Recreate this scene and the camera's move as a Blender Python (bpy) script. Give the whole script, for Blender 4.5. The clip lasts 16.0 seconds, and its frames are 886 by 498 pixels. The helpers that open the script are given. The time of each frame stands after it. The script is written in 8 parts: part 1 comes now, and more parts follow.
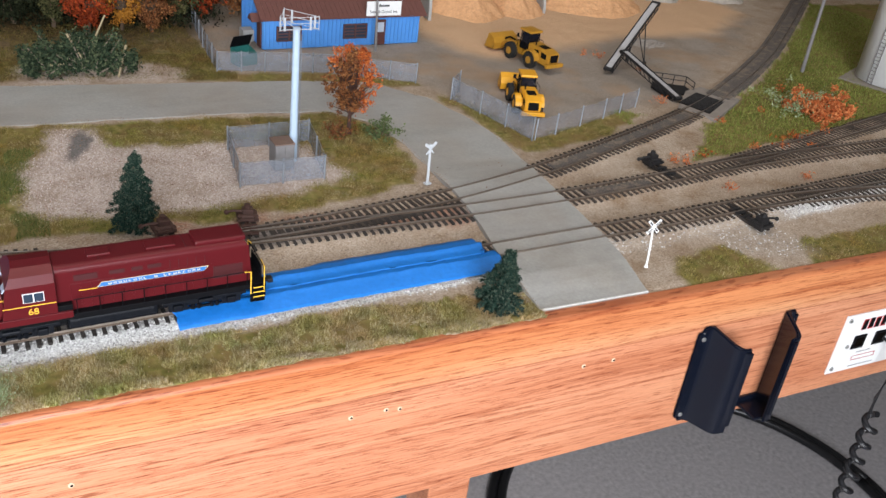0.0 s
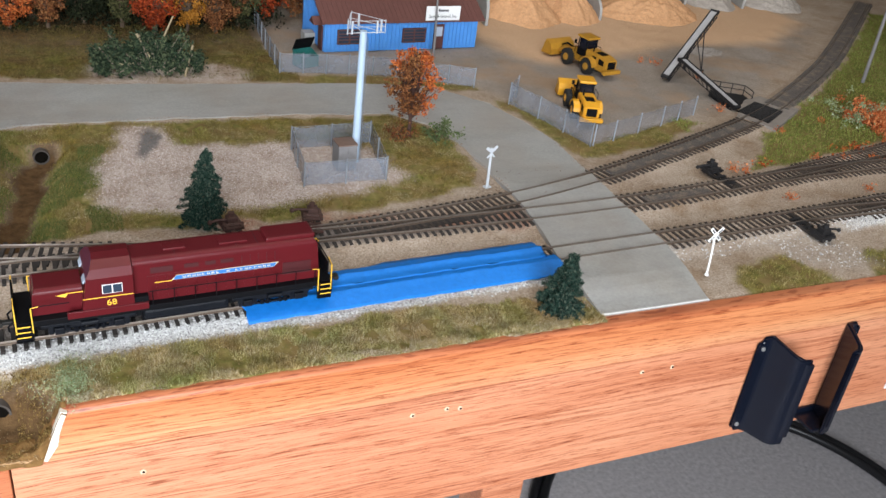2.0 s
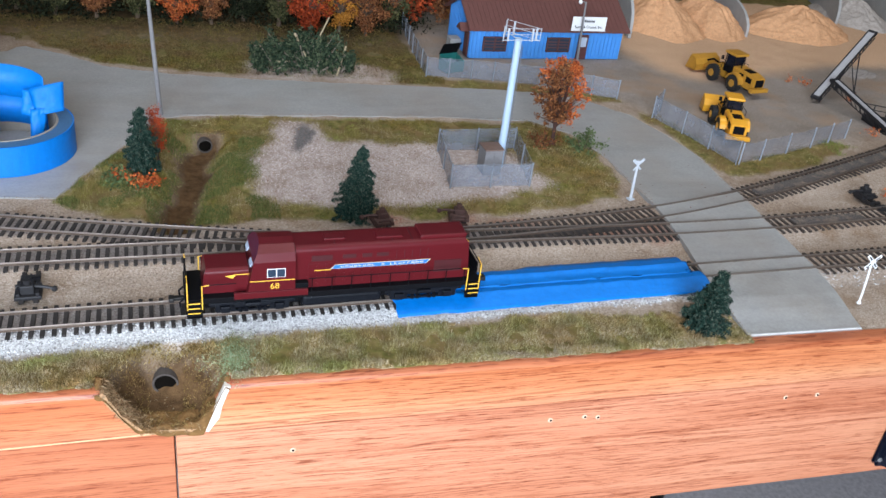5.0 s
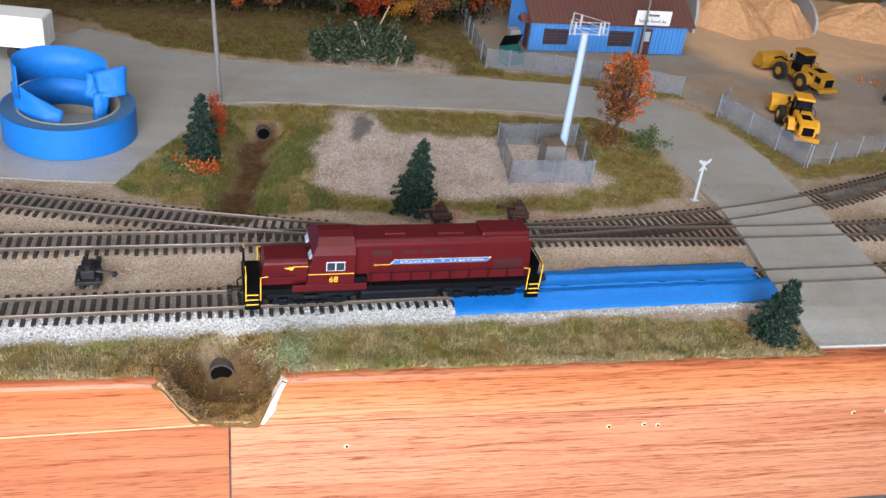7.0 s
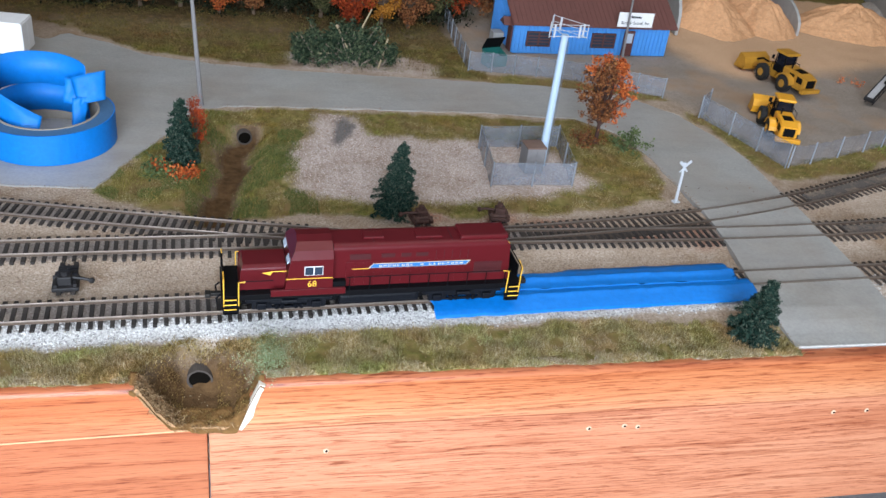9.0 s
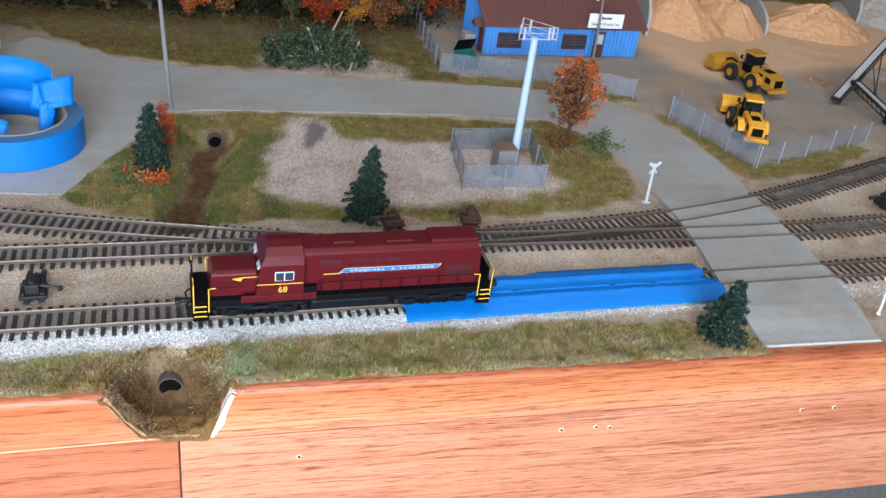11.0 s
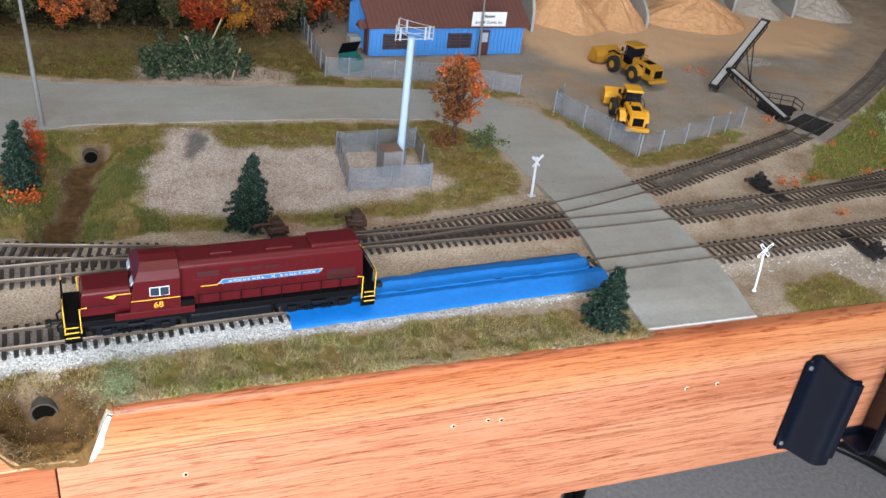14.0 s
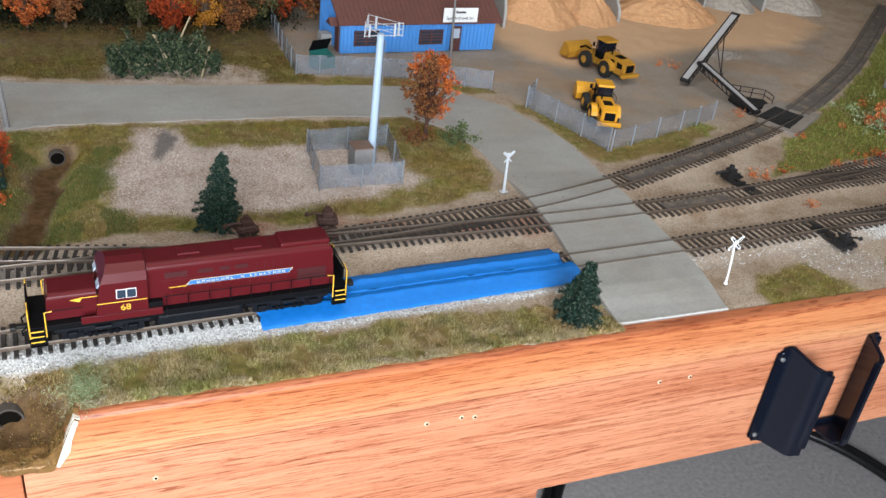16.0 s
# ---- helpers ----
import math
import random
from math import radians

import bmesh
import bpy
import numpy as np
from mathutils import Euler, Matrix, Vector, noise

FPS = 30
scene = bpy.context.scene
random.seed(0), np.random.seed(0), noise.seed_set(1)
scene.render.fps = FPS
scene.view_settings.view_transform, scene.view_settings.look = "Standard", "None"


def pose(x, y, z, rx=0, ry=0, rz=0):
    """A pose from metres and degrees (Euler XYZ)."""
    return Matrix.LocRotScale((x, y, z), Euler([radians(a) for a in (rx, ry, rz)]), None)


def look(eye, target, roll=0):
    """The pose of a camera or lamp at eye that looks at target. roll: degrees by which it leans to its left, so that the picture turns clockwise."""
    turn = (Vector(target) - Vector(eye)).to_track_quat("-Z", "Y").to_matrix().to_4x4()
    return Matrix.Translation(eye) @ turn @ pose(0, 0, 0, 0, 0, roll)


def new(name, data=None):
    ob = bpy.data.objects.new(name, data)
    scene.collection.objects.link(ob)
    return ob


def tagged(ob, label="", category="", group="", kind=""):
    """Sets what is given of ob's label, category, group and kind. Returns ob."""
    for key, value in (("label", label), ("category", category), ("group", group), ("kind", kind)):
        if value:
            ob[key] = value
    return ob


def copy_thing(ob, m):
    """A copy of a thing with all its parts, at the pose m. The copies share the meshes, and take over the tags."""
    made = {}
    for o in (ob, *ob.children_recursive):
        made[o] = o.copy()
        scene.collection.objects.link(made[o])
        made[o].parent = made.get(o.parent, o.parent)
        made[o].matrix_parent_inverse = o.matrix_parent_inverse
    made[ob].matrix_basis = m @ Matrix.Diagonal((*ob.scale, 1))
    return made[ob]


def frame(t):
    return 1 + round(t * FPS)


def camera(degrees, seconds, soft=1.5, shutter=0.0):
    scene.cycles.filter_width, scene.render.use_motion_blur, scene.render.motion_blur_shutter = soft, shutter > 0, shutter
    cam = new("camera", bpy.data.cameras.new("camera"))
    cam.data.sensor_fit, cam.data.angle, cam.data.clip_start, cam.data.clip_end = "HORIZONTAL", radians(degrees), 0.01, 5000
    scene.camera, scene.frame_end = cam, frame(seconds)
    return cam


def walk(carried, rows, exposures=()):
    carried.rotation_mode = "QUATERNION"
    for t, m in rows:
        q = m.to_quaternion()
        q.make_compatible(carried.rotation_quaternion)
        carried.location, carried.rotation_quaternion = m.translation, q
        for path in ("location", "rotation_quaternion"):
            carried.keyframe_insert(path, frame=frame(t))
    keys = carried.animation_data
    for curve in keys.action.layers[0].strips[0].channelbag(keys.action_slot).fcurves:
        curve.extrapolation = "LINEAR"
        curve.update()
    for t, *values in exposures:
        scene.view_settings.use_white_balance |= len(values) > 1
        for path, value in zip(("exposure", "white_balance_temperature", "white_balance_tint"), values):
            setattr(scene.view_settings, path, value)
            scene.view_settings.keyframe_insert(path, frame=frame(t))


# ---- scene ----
cam = camera(52.91, 16.0, soft=1.5)
PATH = [
    (0, (-0.0031, -0.4158, 0.3459), (0.2460, 0.0402, 0.0459), 7.52),
    (0.5, (-0.0070, -0.4139, 0.3457), (0.2395, 0.0429, 0.0449), 7.55),
    (1, (-0.0110, -0.4145, 0.3452), (0.2315, 0.0447, 0.0447), 7.58),
    (1.5, (-0.0163, -0.4156, 0.3455), (0.2180, 0.0478, 0.0450), 7.46),
    (2, (-0.0218, -0.4159, 0.3456), (0.2037, 0.0522, 0.0456), 7.46),
    (2.5, (-0.0259, -0.4155, 0.3461), (0.1907, 0.0565, 0.0455), 7.47),
    (3, (-0.0315, -0.4140, 0.3462), (0.1749, 0.0627, 0.0458), 7.48),
    (3.5, (-0.0382, -0.4158, 0.3453), (0.1486, 0.0691, 0.0453), 7.48),
    (4, (-0.0474, -0.4190, 0.3449), (0.1259, 0.0707, 0.0446), 7.45),
    (4.5, (-0.0498, -0.4195, 0.3456), (0.1121, 0.0732, 0.0438), 7.38),
    (5, (-0.0520, -0.4163, 0.3440), (0.1059, 0.0768, 0.0410), 7.30),
    (5.2, (-0.0578, -0.4126, 0.3417), (0.0951, 0.0810, 0.0367), 7.40),
    (7.5, (-0.0606, -0.4010, 0.3412), (0.0687, 0.0944, 0.0285), 7.61),
    (8, (-0.0588, -0.4008, 0.3423), (0.0752, 0.0937, 0.0301), 7.85),
    (8.5, (-0.0550, -0.4018, 0.3421), (0.0799, 0.0934, 0.0314), 7.61),
    (11, (-0.0493, -0.4020, 0.3464), (0.1015, 0.0894, 0.0369), 7.86),
    (11.5, (-0.0435, -0.4055, 0.3468), (0.1239, 0.0836, 0.0421), 7.66),
    (12, (-0.0374, -0.4056, 0.3480), (0.1420, 0.0797, 0.0442), 7.55),
    (12.5, (-0.0348, -0.4039, 0.3456), (0.1525, 0.0786, 0.0422), 7.66),
    (13, (-0.0289, -0.4024, 0.3459), (0.1650, 0.0773, 0.0421), 7.62),
    (13.5, (-0.0269, -0.4056, 0.3473), (0.1699, 0.0732, 0.0438), 7.53),
    (14, (-0.0263, -0.4084, 0.3475), (0.1774, 0.0687, 0.0460), 7.53),
    (14.5, (-0.0219, -0.4063, 0.3475), (0.1888, 0.0679, 0.0461), 7.47),
    (15, (-0.0204, -0.4021, 0.3454), (0.1941, 0.0700, 0.0437), 7.50),
    (15.5, (-0.0174, -0.4044, 0.3466), (0.1955, 0.0676, 0.0435), 7.28),
    (16, (-0.0204, -0.4078, 0.3470), (0.1964, 0.0633, 0.0452), 7.52),
]
# the clip's camera cools its white balance while the blue roll is in view
WHITE_BALANCE = [(0, -0.02, 6700, 13), (2.5, -0.01, 6480, 11), (3.2, -0.01, 6300, 11), (4.0, -0.01, 5930, 11), (5.2, -0.01, 5950, 12), (7.4, -0.03, 6550, 14), (8.0, -0.05, 6250, 12), (11.0, -0.01, 5980, 11), (12.2, -0.01, 6000, 11), (13.5, 0.0, 6350, 10), (16, 0.0, 6500, 10)]
walk(cam, [(t, look(eye, target, roll)) for t, eye, target, roll in PATH], WHITE_BALANCE)

# ---- world and light: daylight from a large window behind the camera ----
world = bpy.data.worlds.new("world")
scene.world = world
world.use_nodes = True
wn = world.node_tree
sky = wn.nodes.new("ShaderNodeTexSky")
sky.sky_type, sky.sun_disc = "NISHITA", False
sky.sun_elevation, sky.sun_rotation = radians(40), radians(200)
wn.links.new(sky.outputs[0], wn.nodes["Background"].inputs[0])
wn.nodes["Background"].inputs[1].default_value = 0.12


def area_lamp(name, eye, target, w, h, watts, colour):
    data = bpy.data.lights.new(name, "AREA")
    data.shape, data.size, data.size_y, data.energy, data.color = "RECTANGLE", w, h, watts, colour
    ob = new(name, data)
    ob.matrix_world = look(eye, target)
    return ob


# the window opening lies in the wall at y = -1.45, x -1.35 to 0.45, z -0.4 to 1.2
area_lamp("window_light", (-0.36, -1.43, 0.55), (-0.36, 0.0, 0.40), 1.0, 1.2, 70, (0.855, 0.93, 1.0))
# added overhead fill that brightens the layout; the ceiling has no fitting
area_lamp("overhead_fill", (0.5, 0.35, 1.36), (0.5, 0.35, 0.0), 1.4, 0.3, 7.2, (1.0, 0.92, 0.80))
# ---- materials ----
def node(nt, kind, **sockets):
    n = nt.nodes.new(kind)
    for key, value in sockets.items():
        n.inputs[key.replace("_", " ")].default_value = value
    return n


def base_material(name):
    m = bpy.data.materials.new(name)
    m.use_nodes = True
    nt = m.node_tree
    return m, nt, nt.nodes["Principled BSDF"]


def noise_node(nt, scale, detail=4.0, rough=0.6, stretch=None):
    tc = nt.nodes.new("ShaderNodeTexCoord")
    n = nt.nodes.new("ShaderNodeTexNoise")
    n.inputs["Scale"].default_value, n.inputs["Detail"].default_value, n.inputs["Roughness"].default_value = scale, detail, rough
    if stretch:
        mp = nt.nodes.new("ShaderNodeMapping")
        mp.inputs["Scale"].default_value = stretch
        nt.links.new(tc.outputs["Object"], mp.inputs[0])
        nt.links.new(mp.outputs[0], n.inputs["Vector"])
    else:
        nt.links.new(tc.outputs["Object"], n.inputs["Vector"])
    return n


def ramp(nt, source, stops):
    r = nt.nodes.new("ShaderNodeValToRGB")
    e = r.color_ramp.elements
    while len(e) < len(stops):
        e.new(0.5)
    for el, (at, c) in zip(e, stops):
        el.position, el.color = at, (*c, 1)
    nt.links.new(source, r.inputs[0])
    return r.outputs[0]


def mix(nt, fac, a, b, mode="MIX"):
    n = nt.nodes.new("ShaderNodeMix")
    n.data_type, n.blend_type = "RGBA", mode
    for at, v in ((0, fac), (6, a), (7, b)):
        if hasattr(v, "is_output"):
            nt.links.new(v, n.inputs[at])
        elif at:
            n.inputs[at].default_value = (*v, 1)
        else:
            n.inputs[at].default_value = v
    return n.outputs[2]


def bump(nt, bsdf, source, dist, strength=0.6):
    b = nt.nodes.new("ShaderNodeBump")
    b.inputs["Strength"].default_value, b.inputs["Distance"].default_value = strength, dist
    nt.links.new(source, b.inputs["Height"])
    nt.links.new(b.outputs[0], bsdf.inputs["Normal"])


def plain(name, colour, rough=0.6, metal=0.0, vary=0.25, scale=120.0, relief=0.0, gloss=None, per_piece=0.0):
    """A surface with mottling at two scales."""
    m, nt, b = base_material(name)
    fine, broad = noise_node(nt, scale), noise_node(nt, scale * 0.13)
    dark = tuple(c * (1 - vary) for c in colour)
    light = tuple(min(1, c * (1 + vary)) for c in colour)
    c = ramp(nt, fine.outputs[0], [(0.3, dark), (0.7, light)])
    c = mix(nt, broad.outputs[0], c, colour)
    if per_piece:
        oi = nt.nodes.new("ShaderNodeObjectInfo")
        v = ramp(nt, oi.outputs["Random"], [(0, (1 - per_piece,) * 3), (1, (1,) * 3)])
        c = mix(nt, 1.0, c, v, "MULTIPLY")
    nt.links.new(c, b.inputs["Base Color"])
    b.inputs["Roughness"].default_value, b.inputs["Metallic"].default_value = rough, metal
    if gloss is not None:
        b.inputs["Specular IOR Level"].default_value = gloss
    if relief:
        bump(nt, b, fine.outputs[0], relief)
    return m


def island(name, stops, rough=0.8, gloss=0.2, fine=0.0):
    """Each loose island takes its own colour out of the stops."""
    m, nt, b = base_material(name)
    g = nt.nodes.new("ShaderNodeNewGeometry")
    c = ramp(nt, g.outputs["Random Per Island"], stops)
    broad = noise_node(nt, 14.0)
    c = mix(nt, 0.5, c, ramp(nt, broad.outputs[0], [(0.3, (0.62,) * 3), (0.7, (1.0,) * 3)]), "MULTIPLY")
    nt.links.new(c, b.inputs["Base Color"])
    b.inputs["Roughness"].default_value, b.inputs["Specular IOR Level"].default_value = rough, gloss
    return m


def oak(name, shift=0.0, stain=(1.0, 1.0, 1.0)):
    """Orange stained oak: wavy growth bands, short dark pore dashes that follow them and a broad figure."""
    m, nt, b = base_material(name)
    tc = nt.nodes.new("ShaderNodeTexCoord")

    def mapped(source, scale, at=(0, 0, 0)):
        mp = nt.nodes.new("ShaderNodeMapping")
        mp.inputs["Scale"].default_value, mp.inputs["Location"].default_value = scale, at
        nt.links.new(source, mp.inputs[0])
        return mp.outputs[0]

    def noise_on(vector, scale, detail, rough=0.6):
        n = nt.nodes.new("ShaderNodeTexNoise")
        n.inputs["Scale"].default_value, n.inputs["Detail"].default_value, n.inputs["Roughness"].default_value = scale, detail, rough
        nt.links.new(vector, n.inputs["Vector"])
        return n

    bend = noise_on(mapped(tc.outputs["Object"], (3.2, 14, 20), (shift, 0, shift)), 1.0, 3.0, 0.5)
    lift = nt.nodes.new("ShaderNodeVectorMath")
    lift.operation = "MULTIPLY"
    lift.inputs[1].default_value = (0.0, 0.01, 0.013)
    nt.links.new(bend.outputs["Color"], lift.inputs[0])
    add = nt.nodes.new("ShaderNodeVectorMath")
    nt.links.new(tc.outputs["Object"], add.inputs[0])
    nt.links.new(lift.outputs[0], add.inputs[1])
    warped = add.outputs[0]
    # long stripes of early and late wood, pore dashes that gather in them, and a few hair lines
    stripes = noise_on(mapped(warped, (3.4, 20, 300), (shift, 0, shift)), 1.0, 2.5, 0.6)
    pores = noise_on(mapped(warped, (58, 300, 1350), (shift, 0, 0)), 1.0, 2.0, 0.6)
    fibre = noise_on(mapped(warped, (26, 600, 1700)), 1.0, 2.0)
    figure = noise_on(mapped(warped, (3.0, 30, 26), (shift, 0, 0)), 1.0, 3.0, 0.55)
    rings = noise_on(mapped(warped, (1.1, 10, 55), (shift, 0, 2 + shift)), 1.0, 2.0, 0.5)
    tint = lambda c: tuple(x * y for x, y in zip(c, stain))  # noqa: E731
    c = ramp(nt, figure.outputs[0], [(0.28, tint((0.555, 0.205, 0.100))), (0.5, tint((0.635, 0.265, 0.142))), (0.72, tint((0.70, 0.335, 0.190)))])
    c = mix(nt, 0.68, c, ramp(nt, stripes.outputs[0], [(0.33, (0.66, 0.52, 0.47)), (0.42, (0.95, 0.91, 0.90)), (0.60, (1.04, 1.07, 1.08))]), "MULTIPLY")
    c = mix(nt, 0.45, c, ramp(nt, fibre.outputs[0], [(0.35, (0.70, 0.60, 0.54)), (0.6, (1, 1, 1))]), "MULTIPLY")
    hair = ramp(nt, rings.outputs[0], [(0.478, (1, 1, 1)), (0.488, (0.68, 0.52, 0.44)), (0.494, (0.68, 0.52, 0.44)), (0.506, (1, 1, 1))])
    c = mix(nt, 0.6, c, hair, "MULTIPLY")
    sep, span = nt.nodes.new("ShaderNodeSeparateXYZ"), nt.nodes.new("ShaderNodeMapRange")
    slow = nt.nodes.new("ShaderNodeVectorMath")
    slow.operation = "MULTIPLY_ADD"
    slow.inputs[1].default_value = (0.0, 0.0, 0.10)
    nt.links.new(lift.outputs[0], slow.inputs[0])
    nt.links.new(tc.outputs["Object"], slow.inputs[2])
    nt.links.new(slow.outputs[0], sep.inputs[0])
    nt.links.new(sep.outputs[2], span.inputs[0])
    span.inputs[1].default_value, span.inputs[2].default_value = -0.049, 0.011
    wide = ramp(nt, span.outputs[0], [(0.226, (1, 1, 1)), (0.238, (0.60, 0.46, 0.38)), (0.250, (1.03, 1.06, 1.0)), (0.36, (1.04, 1.06, 0.92)), (0.50, (1.0, 0.90, 0.70)), (0.76, (0.96, 0.82, 0.60)), (0.81, (0.78, 0.62, 0.48)), (1.0, (0.62, 0.48, 0.38))])
    c = mix(nt, 1.0, c, wide, "MULTIPLY")
    dash = ramp(nt, pores.outputs[0], [(0.37, (0.52, 0.36, 0.29)), (0.46, (1, 1, 1))])
    many = ramp(nt, stripes.outputs[0], [(0.36, (1, 1, 1)), (0.52, (0.8, 0.8, 0.8)), (0.62, (0.25, 0.25, 0.25))])
    c = mix(nt, many, c, mix(nt, 1.0, c, dash, "MULTIPLY"))
    nt.links.new(c, b.inputs["Base Color"])
    b.inputs["Roughness"].default_value = 0.42
    bump(nt, b, pores.outputs[0], 0.0005, 0.25)
    return m


OAK = oak("stained_oak")
OAK_RED = oak("reddish_stained_oak", 3.7, (0.76, 0.58, 0.47))
OAK_STRIP = oak("mid_stained_oak", 1.9, (0.86, 0.72, 0.66))
CHIPPED = plain("chipped_wood", (0.64, 0.48, 0.33), 0.8, vary=0.3, scale=600)
RAW_WOOD = plain("raw_wood", (0.75, 0.68, 0.58), 0.8, vary=0.2, scale=400)
CARPET = plain("grey_carpet", (0.50, 0.47, 0.475), 0.95, vary=0.38, scale=95, relief=0.0012)
WALL_PAINT = plain("wall_paint", (0.22, 0.21, 0.195), 0.9, vary=0.04, scale=20)
CEILING_PAINT = plain("ceiling_paint", (0.42, 0.41, 0.40), 0.9, vary=0.03, scale=20)


def road_plaster():
    """Grey painted plaster with dusty brown patches and faint worn tracks."""
    m, nt, b = base_material("road_plaster")
    fine, mid, broad = noise_node(nt, 420, 3), noise_node(nt, 46, 4), noise_node(nt, 9, 4)
    c = ramp(nt, fine.outputs[0], [(0.3, (0.305, 0.305, 0.293)), (0.7, (0.395, 0.392, 0.373))])
    c = mix(nt, ramp(nt, broad.outputs[0], [(0.42, (0, 0, 0)), (0.68, (0.75, 0.75, 0.75))]), c, (0.31, 0.27, 0.225))
    c = mix(nt, 0.7, c, ramp(nt, mid.outputs[0], [(0.3, (0.80, 0.80, 0.80)), (0.65, (1.05, 1.05, 1.05))]), "MULTIPLY")
    lane = noise_node(nt, 1.0, 3, 0.6, (7, 40, 1))
    c = mix(nt, ramp(nt, lane.outputs[0], [(0.40, (0, 0, 0)), (0.62, (0.28, 0.28, 0.28))]), c, (0.42, 0.405, 0.39))
    nt.links.new(c, b.inputs["Base Color"])
    nt.links.new(ramp(nt, mid.outputs[0], [(0.3, (0.34,) * 3), (0.7, (0.46,) * 3)]), b.inputs["Roughness"])
    bump(nt, b, fine.outputs[0], 0.00025, 0.4)
    return m


ASPHALT = road_plaster()
RAIL = plain("rusty_rail", (0.105, 0.072, 0.050), 0.6, 0.3, vary=0.3, scale=300)
RAIL_TOP = plain("rail_top", (0.27, 0.225, 0.19), 0.40, 0.75, vary=0.25, scale=200)
OLD_TIE = plain("weathered_tie", (0.066, 0.049, 0.039), 0.9, vary=0.4, scale=500, per_piece=0.45)
TIE = plain("tie", (0.036, 0.029, 0.025), 0.85, vary=0.4, scale=500, per_piece=0.5)
MAROON = plain("maroon_paint", (0.090, 0.0075, 0.0105), 0.34, vary=0.12, scale=60, gloss=0.26)
MAROON_DARK = plain("maroon_grille", (0.052, 0.004, 0.006), 0.55, vary=0.15, scale=200)
BLACK = plain("black_plastic", (0.005, 0.005, 0.006), 0.55, vary=0.2, scale=200, gloss=0.08)
TRUCK_GREY = plain("dull_truck_grey", (0.006, 0.007, 0.010), 0.45, vary=0.5, scale=500, gloss=0.16)
CREAM = plain("cream_lettering", (0.78, 0.66, 0.40), 0.5, vary=0.06)
YELLOW = plain("yellow_paint", (0.85, 0.50, 0.05), 0.5, vary=0.08, scale=200)
WHITE = plain("white_paint", (0.80, 0.80, 0.80), 0.5, vary=0.05, scale=200)
BLUE_PAINT = plain("blue_lettering_band", (0.03, 0.16, 0.45), 0.45, vary=0.08)
TAPE = plain("blue_tape", (0.005, 0.165, 0.56), 0.55, vary=0.16, scale=260, relief=0.0004, gloss=0.35)
BARK = plain("bark", (0.10, 0.065, 0.04), 0.9, vary=0.35, scale=500)
GREY_BARK = plain("pale_bark", (0.22, 0.17, 0.13), 0.9, vary=0.3, scale=500)
PINE = island("pine_needles", [(0.0, (0.005, 0.016, 0.012)), (0.5, (0.017, 0.042, 0.030)), (0.82, (0.048, 0.082, 0.060)), (1.0, (0.140, 0.165, 0.125))], 0.85, 0.1)
ORANGE_LEAF = island("orange_leaves", [(0.0, (0.16, 0.028, 0.010)), (0.5, (0.50, 0.105, 0.022)), (1.0, (0.70, 0.22, 0.06))], 0.8)
RED_LEAF = island("red_leaves", [(0.0, (0.20, 0.025, 0.009)), (1.0, (0.46, 0.075, 0.018))], 0.8)
RUST_LEAF = island("rust_leaves", [(0.0, (0.050, 0.018, 0.008)), (0.6, (0.24, 0.085, 0.03)), (1.0, (0.36, 0.16, 0.055))], 0.8)
GOLD_LEAF = island("gold_leaves", [(0.0, (0.35, 0.13, 0.015)), (1.0, (0.62, 0.28, 0.04))], 0.8)
OLIVE_LEAF = island("olive_leaves", [(0.0, (0.014, 0.017, 0.007)), (0.6, (0.070, 0.074, 0.025)), (1.0, (0.16, 0.14, 0.06))], 0.8)
# dark green, taken near black for the shade between the trees
SHADED_LEAF = island("shaded_leaves", [(0.0, (0.006, 0.009, 0.005)), (1.0, (0.030, 0.034, 0.016))], 0.9, 0.08)
SHRUB_LEAF = island("shrub_leaves", [(0.0, (0.040, 0.065, 0.020)), (1.0, (0.16, 0.20, 0.08))], 0.8)
BRUSH = island("cut_brush", [(0.0, (0.012, 0.024, 0.012)), (0.55, (0.036, 0.060, 0.032)), (1.0, (0.13, 0.155, 0.08))], 0.85)


def grass_mix(name, green, straw, at):
    """Blades that shade from green to straw in patches."""
    m, nt, b = base_material(name)
    g = nt.nodes.new("ShaderNodeNewGeometry")
    patch, small = noise_node(nt, 30.0, 3), noise_node(nt, 90.0, 2)
    c = mix(nt, ramp(nt, patch.outputs[0], [(at - 0.12, (0, 0, 0)), (at + 0.12, (1, 1, 1))]), ramp(nt, g.outputs["Random Per Island"], green), ramp(nt, g.outputs["Random Per Island"], straw))
    c = mix(nt, 0.8, c, ramp(nt, small.outputs[0], [(0.32, (0.55,) * 3), (0.62, (1.15,) * 3)]), "MULTIPLY")
    earthy = noise_node(nt, 19.0, 4)
    c = mix(nt, ramp(nt, earthy.outputs[0], [(0.50, (0, 0, 0)), (0.66, (0.8, 0.8, 0.8))]), c, mix(nt, 1.0, c, (0.95, 0.72, 0.55), "MULTIPLY"))
    c = mix(nt, ramp(nt, earthy.outputs[0], [(0.34, (0.8, 0.8, 0.8)), (0.46, (0, 0, 0))]), c, mix(nt, 1.0, c, (0.74, 0.98, 0.62), "MULTIPLY"))
    nt.links.new(c, b.inputs["Base Color"])
    b.inputs["Roughness"].default_value, b.inputs["Specular IOR Level"].default_value = 0.85, 0.15
    return m


